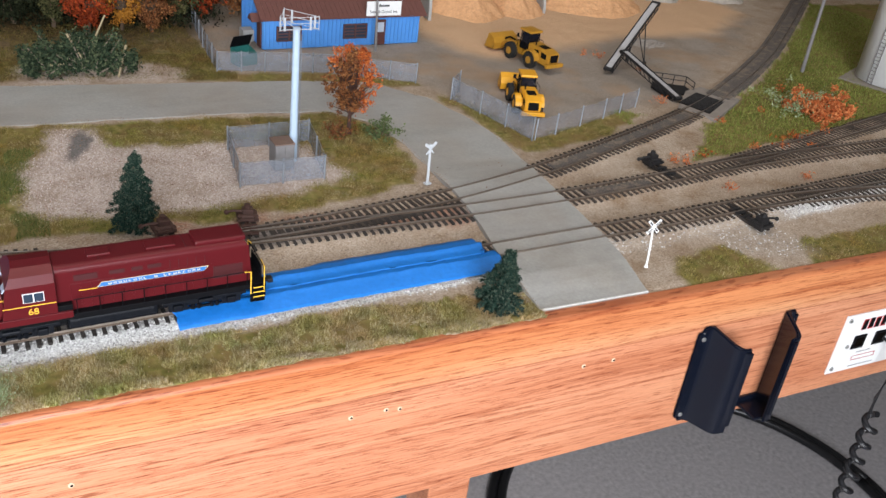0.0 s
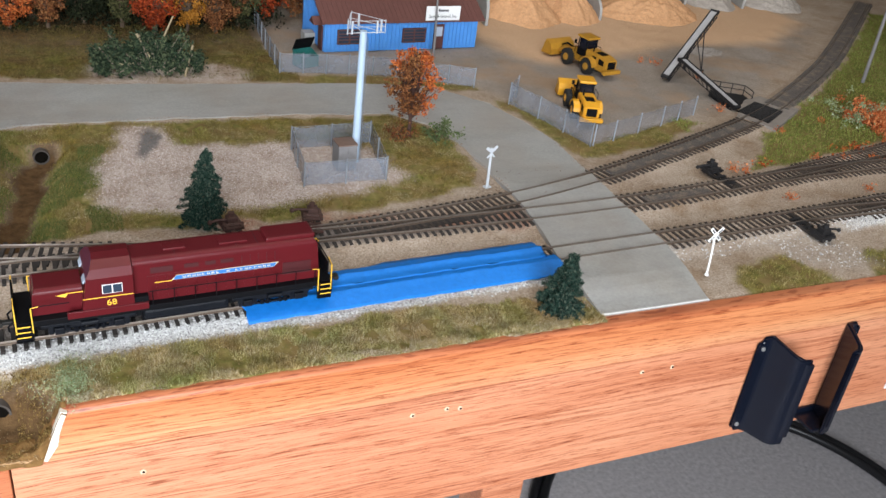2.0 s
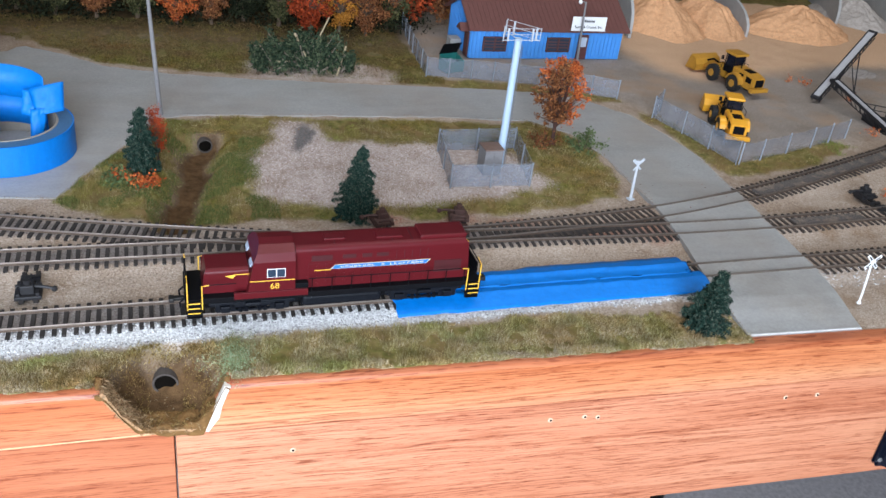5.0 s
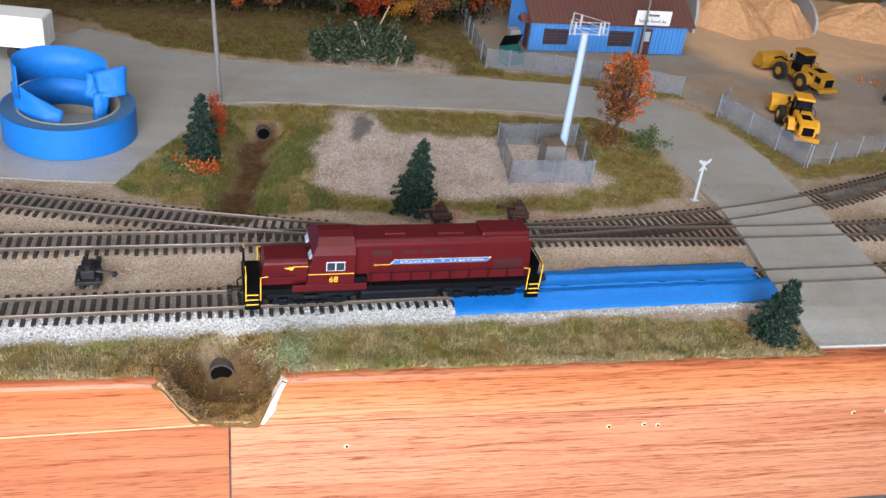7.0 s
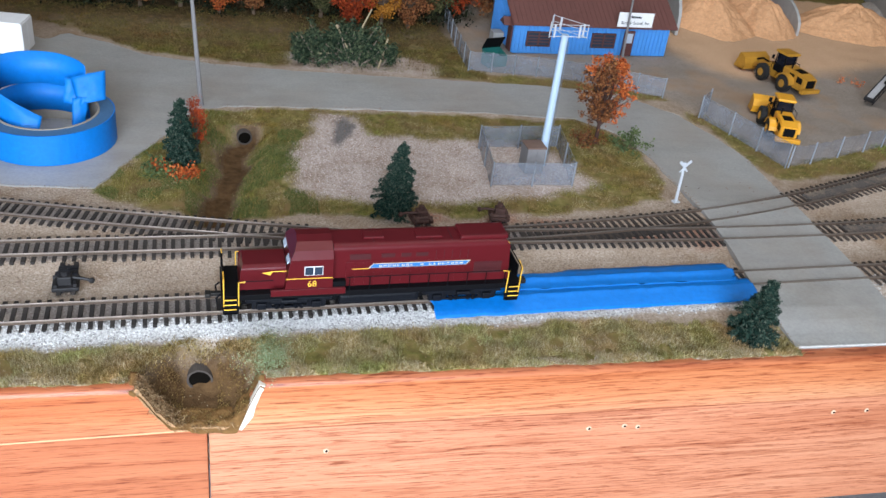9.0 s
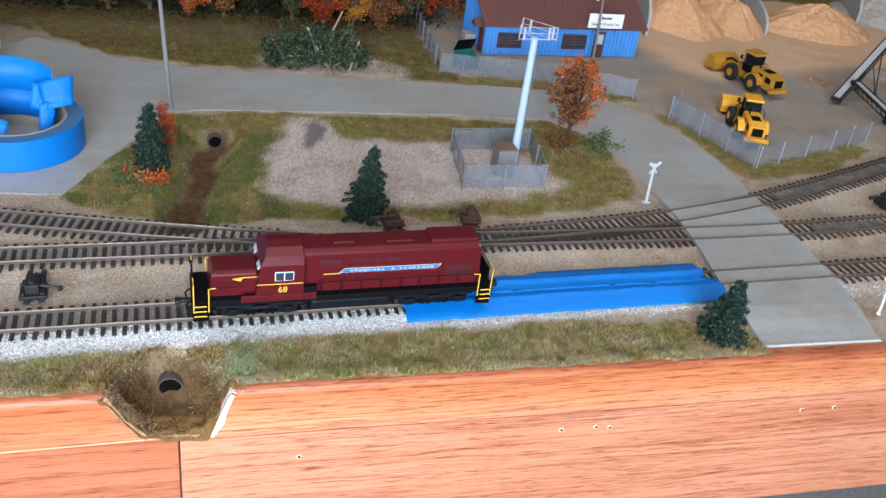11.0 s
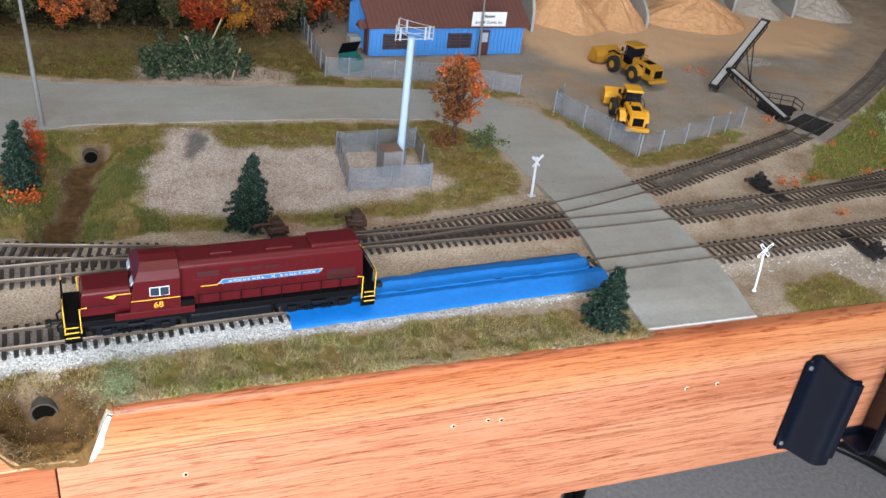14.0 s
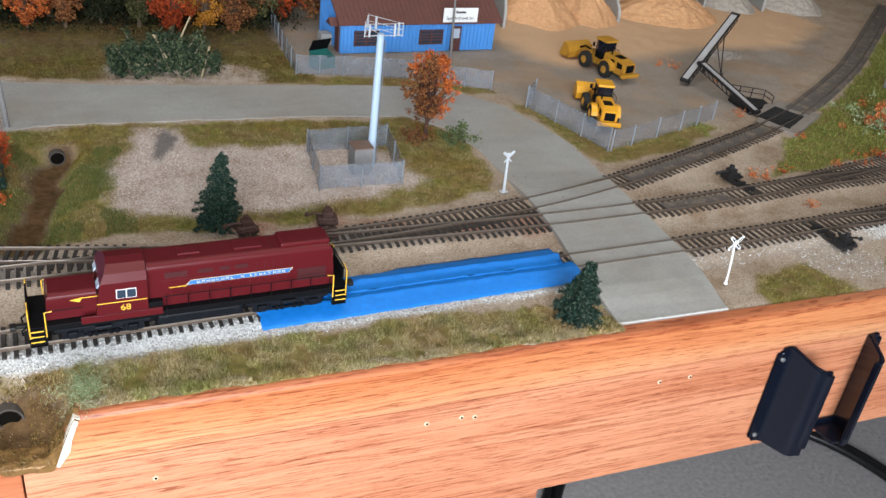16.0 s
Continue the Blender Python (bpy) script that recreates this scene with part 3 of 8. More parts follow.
GRASS_ZONES = [
    [(-0.62, 0.0), (0.318, 0.0), (0.316, 0.036), (0.27, 0.050), (0.15, 0.049), (0.0, 0.046), (-0.05, 0.044), (-0.2, 0.035), (-0.62, 0.02)],
    [(0.448, 0.0), (0.446, 0.034), (0.47, 0.054), (0.528, 0.060), (0.536, 0.035), (0.556, 0.0)],
    [(0.57, 0.0), (0.60, 0.046), (0.72, 0.050), (0.95, 0.03), (1.0, 0.0)],
    [(-0.158, 0.228), (-0.139, 0.279), (-0.088, 0.390), (0.02, 0.398), (0.285, 0.39), (0.32, 0.35), (0.328, 0.27), (0.312, 0.222), (0.25, 0.203), (0.1, 0.190), (-0.03, 0.190), (-0.12, 0.203)],
    [(-0.62, 0.72), (-0.261, 0.615), (-0.138, 0.537), (0.0, 0.512), (0.16, 0.497), (0.41, 0.445), (0.415, 0.465), (0.30, 0.502), (0.212, 0.515), (0.20, 0.64), (0.22, 1.0), (-0.62, 1.0)],
    [(0.418, 0.415), (0.434, 0.30), (0.452, 0.258), (0.52, 0.272), (0.64, 0.325), (0.615, 0.345), (0.58, 0.33), (0.475, 0.297), (0.442, 0.41)],
    [(0.612, 0.206), (0.662, 0.262), (0.71, 0.295), (0.80, 0.352), (1.0, 0.490), (1.3, 0.735), (1.5, 0.735), (1.5, 0.42), (1.0, 0.283), (0.85, 0.250), (0.73, 0.226)],
    [(0.60, 0.89), (1.30, 0.89), (1.30, 1.0), (0.60, 1.0)],
]
BARE = [(0.005, 0.505), (0.15, 0.492), (0.17, 0.53), (0.12, 0.56), (0.0, 0.555)]
SAND = [(0.50, 0.66), (0.520, 0.56), (0.56, 0.535), (0.66, 0.560), (0.80, 0.60), (0.96, 0.60), (1.1, 0.70), (1.1, 1.0), (0.50, 1.0)]
APRON = [(0.520, 0.082), (0.532, 0.052), (0.556, 0.024), (0.600, 0.026), (0.602, 0.050), (0.585, 0.085)]
YARD = [(0.20, 0.70), (0.21, 0.52), (0.40, 0.47), (0.44, 0.40), (0.47, 0.30), (0.60, 0.34), (0.69, 0.35), (0.78, 0.40), (0.95, 0.52), (1.10, 0.66), (0.9, 0.70), (0.5, 0.70)]
CREEK = Line([(-0.040, 0.375), (-0.046, 0.345), (-0.056, 0.30), (-0.064, 0.25), (-0.070, 0.185)])


def ground_zones(px, py):
    jx = px + 0.004 * value_noise(px, py, 0.012, 1) + 0.005 * value_noise(px, py, 0.035, 2)
    jy = py + 0.004 * value_noise(px, py, 0.012, 3) + 0.005 * value_noise(px, py, 0.035, 4)
    pad = smooth01(-0.010, 0.009, inside(PAD, jx, jy))
    bare = smooth01(-0.012, 0.012, inside(BARE, jx, jy))
    grass = np.zeros(px.shape)
    for z in GRASS_ZONES:
        grass = np.maximum(grass, smooth01(-0.003, 0.005, inside(z, jx, jy)))
    creek = (1 - smooth01(0.008, 0.020, CREEK.distance(jx, jy))) * (1 - smooth01(0.356, 0.366, py))
    bowl = 1 - smooth01(0.030, 0.040, np.hypot((px + 0.074), (py - 0.004) * 1.0))
    dirt = np.maximum(creek, bowl)
    grass = grass * (1 - pad) * (1 - 0.8 * bare) * (1 - dirt)
    front = TRACKS["front"].distance(px, py)
    white = (1 - smooth01(0.026, 0.034, front + 0.003 * value_noise(px, py, 0.01, 5))) * (jy < np.interp(px, TRACKS["front"].x, TRACKS["front"].y) - 0.006)
    white = white * (1 - 0.85 * (smooth01(0.42, 0.43, px) * (1 - smooth01(0.60, 0.66, px))))
    white = np.maximum(white, 0.14 * smooth01(-0.010, 0.010, inside(APRON, jx, jy)))
    white = white * smooth01(0.034, 0.046, np.hypot(px + 0.074, py - 0.004))
    sand = smooth01(-0.03, 0.02, inside(SAND, jx, jy))
    # brown floor of the wood, with the trees' shade painted in
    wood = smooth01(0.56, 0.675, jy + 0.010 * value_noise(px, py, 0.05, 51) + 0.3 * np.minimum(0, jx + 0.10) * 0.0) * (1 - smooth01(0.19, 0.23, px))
    yard = smooth01(-0.02, 0.03, inside(YARD, jx, jy)) * (1 - sand)
    stain = 1 - smooth01(0.5, 1.1, np.hypot((jx - 0.045 - 0.12 * (jy - 0.35)) / 0.010, (jy - 0.352) / 0.040))
    for key, reach in (("rear", 0.42), ("rear_left", 0.42), ("front", 0.075)):
        line = TRACKS[key]
        slope = (np.interp(px + 0.005, line.x, line.y) - np.interp(px - 0.005, line.x, line.y)) / 0.01
        off = np.abs(py - np.interp(px, line.x, line.y)) / np.sqrt(1 + slope ** 2)
        oily = (1 - smooth01(0.009, 0.015, off + 0.003 * value_noise(px, py, 0.008, 91))) * (px > line.x[0]) * (px < min(line.x[-1], reach))
        stain = np.maximum(stain, 0.8 * oily * smooth01(-0.7, 0.1, value_noise(px, py, 0.02, 92) + 0.4 * (px < 0)))
    rust = np.zeros(px.shape)
    for x, y in ((0.088, 0.186), (0.155, 0.188), (0.20, 0.182), (0.305, 0.166), (0.265, 0.158), (0.312, 0.148), (0.225, 0.165)):
        rust = np.maximum(rust, 1 - smooth01(0.3, 1.2, np.hypot((jx - x) / 0.024, (jy - y) / 0.012)))
    return grass * (1 - white) * (1 - 0.8 * rust) * (1 - 0.62 * wood), np.maximum(pad, bare), white, dirt, sand, yard, stain, rust, wood


def ground_height(px, py):
    z = 0.0006 * value_noise(px, py, 0.02, 7) - 0.0006
    creek = CREEK.distance(px, py)
    z = z - 0.017 * (1 - smooth01(0.006, 0.028, creek)) * smooth01(0.165, 0.21, py) * (1 - smooth01(0.353, 0.359, py))
    z = z + 0.003 * (1 - smooth01(0.0, 0.05, np.abs(px + 0.105) + np.abs(py - 0.29)))
    bed = np.full(px.shape, 9.0)
    for line in TRACKS.values():
        on = (px > line.x[0]) & (px < line.x[-1])
        y0, y1 = (np.interp(px + d, line.x, line.y) for d in (-0.005, 0.005))
        slope = (y1 - y0) / 0.01
        bed = np.minimum(bed, np.where(on, np.abs(py - np.interp(px, line.x, line.y)) / np.sqrt(1 + slope ** 2), 9.0))
    z = z + (0.0022 + 0.0003 * smooth01(0.40, 0.46, px)) * (1 - smooth01(0.0150, 0.024, bed))
    r = np.hypot(px + 0.074, (py - 0.006) * 0.95)
    z = np.where(r > 0.044, z, np.minimum(z, 0.0012 - 0.0295 + 0.0295 * smooth01(0.018, 0.038, r + 0.004 * value_noise(px, py, 0.010, 9)) + 0.0014 * value_noise(px, py, 0.005, 31)))
    # the scenery laps over the top of the fascia, up to a ragged edge
    lap = smooth01(0.0135, 0.0118, py)
    over = 0.0009 + 0.0005 * value_noise(px, py, 0.007, 71) - 0.004 * smooth01(0.0062, 0.0038, py + 0.0016 * value_noise(px, 0 * py, 0.0095, 72))
    over = np.where((px > 0.3165) | (np.abs(px + 0.074) < 0.0375), -0.003, over)
    cut = (px > -0.1125) & (px < -0.0365)
    z = np.where(cut, np.where(py < 0.0122, np.minimum(z, over), z), z * (1 - lap) + over * lap)
    bank = smooth01(0.60, 0.72, py + 0.25 * np.maximum(0, -px)) * (1 - smooth01(0.15, 0.25, px))
    return z + 0.006 * bank


def ground():
    step = 0.0045
    xs, ys = np.arange(-0.62, 1.5, step), np.r_[0.0035, 0.0050, 0.0065, 0.0085, np.arange(0.0122, 1.0, step)]
    px, py = np.meshgrid(xs, ys)
    pz = ground_height(px, py)
    n, m = px.shape
    verts = np.stack([px, py, pz], -1).reshape(-1, 3)
    i = np.arange((n - 1) * m).reshape(n - 1, m)[:, :-1].ravel()
    faces = np.stack([i, i + 1, i + m + 1, i + m], -1)
    me = raw_mesh("ground", verts.tolist(), faces.tolist(), GROUND, True)
    g, p, w, d, s, y, st, ru, wo = (a.ravel() for a in ground_zones(px, py))
    for name, chans in (("zone_a", (g, p, w)), ("zone_b", (d, s, y)), ("zone_c", (st, ru, wo))):
        at = me.color_attributes.new(name, "FLOAT_COLOR", "POINT")
        at.data.foreach_set("color", np.stack([*chans, np.ones_like(g)], -1).ravel().astype(np.float32))
    tagged(new("ground", me), "scenic layout ground of grass, ballast, gravel and dirt", "ground", "", "structure")
    # the brown lip of the drain cut, spilling through the notch of the fascia
    xs, ys = np.arange(-0.112, -0.0375, 0.0012), np.arange(-0.0020, 0.0135, 0.0010)
    px, py = np.meshgrid(xs, ys)
    pz = ground_height(px, np.maximum(py, 0.001)) + 0.0012 * value_noise(px, py, 0.004, 21) + 0.0008
    cut = np.interp(px, [-0.112, -0.108, -0.099, -0.088, -0.070, -0.053, -0.046, -0.040, -0.036], [0.0, 0.0, -0.018, -0.031, -0.0325, -0.033, -0.014, 0.0, 0.0])
    pz = np.maximum(pz, cut + 0.0006 + 0.0030 * value_noise(px, py, 0.0045, 46))
    fall = smooth01(0.0002, -0.0016, py + 0.0004 * value_noise(px, py, 0.005, 43))
    pz = pz * (1 - fall) + np.minimum(pz, cut - 0.0016 - 0.0034 * value_noise(px, py * 0, 0.0045, 44)) * fall
    n, m = px.shape
    i = np.arange((n - 1) * m).reshape(n - 1, m)[:, :-1].ravel()
    me = raw_mesh("drain_bed", np.stack([px, py, pz], -1).reshape(-1, 3).tolist(), np.stack([i, i + 1, i + m + 1, i + m], -1).tolist(), DIRT, True)
    tagged(new("drain_bed", me), "rough brown earth of the drain cut in the fascia", "earth", "", "structure")
    bm = bmesh.new()
    box(bm, -0.62, 1.5, 0.014, 1.0, -0.075, -0.05)
    solid("subroadbed", bm, RAW_WOOD, "plain plywood base under the scenery")


def ground_material():
    m, nt, b = base_material("ground_cover")
    fine, mid, broad = noise_node(nt, 700, 3), noise_node(nt, 130, 3), noise_node(nt, 16, 3)
    tint = lambda n, *stops: ramp(nt, n.outputs[0], list(stops))  # noqa: E731
    tan = tint(fine, (0.3, (0.25, 0.185, 0.135)), (0.5, (0.42, 0.335, 0.26)), (0.72, (0.58, 0.50, 0.42)))
    tan = mix(nt, 0.55, tan, tint(broad, (0.35, (0.62, 0.55, 0.48)), (0.62, (1, 1, 1))), "MULTIPLY")
    soil = noise_node(nt, 30, 4)
    tan = mix(nt, tint(soil, (0.52, (0, 0, 0)), (0.68, (0.6, 0.6, 0.6))), tan, (0.23, 0.145, 0.08))
    grass = tint(mid, (0.3, (0.12, 0.105, 0.03)), (0.5, (0.21, 0.18, 0.055)), (0.7, (0.34, 0.26, 0.11)))
    patch = noise_node(nt, 34, 3)
    grass = mix(nt, tint(patch, (0.42, (0, 0, 0)), (0.62, (0.85, 0.85, 0.85))), grass, (0.24, 0.15, 0.07))
    grass = mix(nt, 0.6, grass, tint(broad, (0.35, (0.55, 0.62, 0.45)), (0.65, (1, 1, 1))), "MULTIPLY")
    pale = tint(fine, (0.3, (0.28, 0.21, 0.175)), (0.5, (0.46, 0.375, 0.33)), (0.7, (0.62, 0.55, 0.50)))
    pale = mix(nt, tint(soil, (0.46, (0, 0, 0)), (0.66, (0.75, 0.75, 0.75))), pale, (0.27, 0.19, 0.13))
    white = tint(fine, (0.3, (0.30, 0.29, 0.28)), (0.5, (0.58, 0.57, 0.55)), (0.7, (0.80, 0.79, 0.77)))
    dirt = tint(mid, (0.3, (0.055, 0.030, 0.012)), (0.7, (0.125, 0.070, 0.030)))
    sand = tint(fine, (0.3, (0.56, 0.355, 0.21)), (0.7, (0.70, 0.475, 0.31)))
    yard = tint(fine, (0.3, (0.235, 0.198, 0.168)), (0.5, (0.315, 0.27, 0.232)), (0.7, (0.395, 0.345, 0.30)))
    smear = noise_node(nt, 11, 3)
    yard = mix(nt, tint(smear, (0.50, (0, 0, 0)), (0.66, (0.6, 0.6, 0.6))), yard, (0.40, 0.26, 0.16))
    yard = mix(nt, 0.6, yard, tint(broad, (0.35, (0.72, 0.68, 0.62)), (0.6, (1, 1, 1))), "MULTIPLY")
    stain = tint(fine, (0.3, (0.10, 0.092, 0.09)), (0.7, (0.24, 0.22, 0.21)))
    rust = tint(fine, (0.3, (0.20, 0.10, 0.07)), (0.7, (0.46, 0.27, 0.19)))
    split = []
    for layer in ("zone_a", "zone_b", "zone_c"):
        vc, sp = nt.nodes.new("ShaderNodeVertexColor"), nt.nodes.new("ShaderNodeSeparateColor")
        vc.layer_name = layer
        nt.links.new(vc.outputs[0], sp.inputs[0])
        split.append(sp)
    sa, sb, sc = split
    c = mix(nt, sb.outputs[2], tan, yard)
    c = mix(nt, sb.outputs[1], c, sand)
    c = mix(nt, sa.outputs[0], c, grass)
    c = mix(nt, sa.outputs[1], c, pale)
    c = mix(nt, sa.outputs[2], c, white)
    c = mix(nt, sb.outputs[0], c, dirt)
    c = mix(nt, sc.outputs[0], c, stain)
    c = mix(nt, sc.outputs[1], c, rust)
    # brown leaf litter, its colour lowered for the shade under the trees
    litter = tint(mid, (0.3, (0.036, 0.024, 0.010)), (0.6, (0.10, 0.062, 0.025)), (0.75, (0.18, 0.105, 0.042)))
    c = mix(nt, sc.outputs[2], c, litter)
    nt.links.new(c, b.inputs["Base Color"])
    b.inputs["Roughness"].default_value, b.inputs["Specular IOR Level"].default_value = 0.95, 0.15
    bump(nt, b, fine.outputs[0], 0.0012, 0.7)
    return m


GROUND = ground_material()
DIRT = plain("brown_earth", (0.185, 0.100, 0.036), 0.95, vary=0.5, scale=260, relief=0.002, gloss=0.1)
ground()


def road_height(x, y):
    return 0.0006 + 0.0034 * float(smooth01(0.013, 0.055, y) * (1 - smooth01(0.20, 0.26, y))) * float(smooth01(0.27, 0.31, x))


def road():
    """The plaster road: a lot, a lane and the level crossing in one thin slab."""
    pts = []
    n = len(ROAD)
    for i in range(n):
        a, b = Vector(ROAD[i]), Vector(ROAD[(i + 1) % n])
        k = max(1, int((b - a).length / 0.008))
        for j in range(k):
            p = a.lerp(b, j / k)
            w = 0.0012 if p.y < 0.3 and p.x > 0.3 else 0.003
            if p.y > 0.014:
                p = p + Vector((w * noise.noise((p.x * 60, p.y * 60, 0)), w * noise.noise((p.x * 60, p.y * 60, 5))))
            pts.append((p.x, p.y))
    bm = bmesh.new()
    top = bm.faces.new([bm.verts.new((x, y, 0)) for x, y in pts])
    bmesh.ops.triangulate(bm, faces=[top])
    for axis, at in [((1, 0, 0), 0.27), ((1, 0, 0), 0.31)] + [((0, 1, 0), 0.013 + 0.014 * k) for k in range(1, 19)]:
        co = Vector(axis) * at
        bmesh.ops.bisect_plane(bm, geom=bm.verts[:] + bm.edges[:] + bm.faces[:], plane_co=co, plane_no=axis)
    for v in bm.verts:
        v.co.z = road_height(v.co.x, v.co.y)
    up = bm.faces[:]
    bmesh.ops.recalc_face_normals(bm, faces=up)
    if up[0].normal.z < 0:
        bmesh.ops.reverse_faces(bm, faces=up)
    ext = bmesh.ops.extrude_face_region(bm, geom=up)
    for v in [g for g in ext["geom"] if isinstance(g, bmesh.types.BMVert)]:
        v.co.z = -0.004
    bmesh.ops.recalc_face_normals(bm, faces=bm.faces)
    solid("road", bm, ASPHALT, "smooth grey plaster road and lot with faint tyre stains", "road")


road()
bm = bmesh.new()
for k in range(24):
    x = 0.3165 + 0.0039 * k
    box(bm, x, x + 0.0042, 0.0128, 0.0140 + 0.0005 * noise.noise((x * 300, 0, 3)), -0.002, 0.0013 + 0.0004 * noise.noise((x * 200, 4, 1)))
solid("trim", bm, plain("white_filler", (0.62, 0.62, 0.60), 0.8, vary=0.25, scale=400), "white filler line between road and fascia", "trim")
# ---- tracks ----
RAIL_Z, TIE_Z, GAUGE = 0.0030, 0.0008, 0.0178


def sweep(line, offset, outline, s0, s1, step=0.006):
    ss = np.arange(s0, s1, step)
    verts, faces, n = [], [], len(outline)
    for s in ss:
        x, y, a = line.at(s)
        nx, ny = -math.sin(a), math.cos(a)
        verts += [(x + nx * (offset + u), y + ny * (offset + u), z) for u, z in outline]
    for i in range(len(ss) - 1):
        for k in range(n):
            faces.append((i * n + k, (i + 1) * n + k, (i + 1) * n + (k + 1) % n, i * n + (k + 1) % n))
    faces += [tuple(range(n)), tuple(range((len(ss) - 1) * n, len(ss) * n))[::-1]]
    return verts, faces


FOOT = [(-0.0006, RAIL_Z - 0.0001), (0.0006, RAIL_Z - 0.0001), (0.0005, RAIL_Z + 0.0004), (0.0003, RAIL_Z + 0.0006), (0.0003, RAIL_Z + 0.0014), (-0.0003, RAIL_Z + 0.0014), (-0.0003, RAIL_Z + 0.0006), (-0.0005, RAIL_Z + 0.0004)]
HEAD = [(-0.00038, RAIL_Z + 0.0013), (0.00038, RAIL_Z + 0.0013), (0.00038, RAIL_Z + 0.0022), (0.0003, RAIL_Z + 0.0024), (-0.0003, RAIL_Z + 0.0024), (-0.00038, RAIL_Z + 0.0022)]


def tie_mesh(material, half=0.0013):
    bm = bmesh.new()
    box(bm, -half, half, -0.0160, 0.0160, TIE_Z, RAIL_Z, 0.0002)
    return mesh_of(bm, "tie", material)


TIE_MESH, OLD_TIE_MESH = tie_mesh(TIE), tie_mesh(OLD_TIE, 0.0013)


def in_road(x, y):
    return float(inside(ROAD, np.array([x]), np.array([y]))[0]) > -0.001


def track(key, label, near=None, skip=()):
    """near: the stretch in x whose ties are parts of their own. skip: a stretch in x with no ties of its own."""
    line = TRACKS[key]
    t = thing("railway_track", label, "track", group="layout tracks")
    for side in (-1, 1):
        v, f = sweep(line, side * GAUGE / 2, FOOT, 0, line.length)
        rail = new("rail", raw_mesh("rail", v, f, RAIL))
        rail.parent = t
        v, f = sweep(line, side * GAUGE / 2, HEAD, 0, line.length)
        head = new("rail_head", raw_mesh("rail_head", v, f, RAIL_TOP))
        head.parent = rail
    rnd = random.Random(key)
    verts, faces, s, made = [], [], 0.002, 0
    while s < line.length:
        x, y, a = line.at(s)
        s += 0.0063 if x < 0.40 else 0.0070
        if in_road(x, y) or any(x0 < x < x1 for x0, x1 in skip):
            continue
        m = pose(x, y, 0, 0, 0, math.degrees(a) + rnd.uniform(-1, 1)) @ Matrix.Translation((rnd.uniform(-0.0002, 0.0002), rnd.uniform(-0.0006, 0.0006), rnd.uniform(-0.0002, 0.0)))
        if near and near[0] < x < near[1] and made < 290:
            o = new("tie", OLD_TIE_MESH if x > 0.40 or key == "spur" else TIE_MESH)
            o.matrix_basis, o.parent = m, t
            made += 1
        else:
            k = len(verts)
            verts += [m @ v.co for v in TIE_MESH.vertices]
            faces += [tuple(k + i for i in p.vertices) for p in TIE_MESH.polygons]
    if verts:
        o = new("ties", raw_mesh("ties", [tuple(v) for v in verts], faces, OLD_TIE if key in ("spur", "rear_right", "front_right") else TIE))
        o.parent = t
        tagged(o, kind="stuff")
    return t


track("front", "front track with rusty rails on dark ties in pale ballast", (-0.3, 0.75))
track("rear", "second track with rusty rails on dark weathered ties", (-0.3, 0.9))
track("rear_left", "curving yard track joining the second track at a switch", (-0.35, 0.0), skip=((-0.002, 0.2),))
track("spur", "spur track curving over the road into the gravel yard", (0.1, 0.76), skip=((0.0, 0.16), (0.765, 2)))
track("rear_right", "siding track leaving the second track at a switch", (0.6, 1.0), skip=((0.5, 0.66),))
track("front_right", "siding track leaving the front track at a switch", (0.59, 0.9), skip=((0.5, 0.66),))
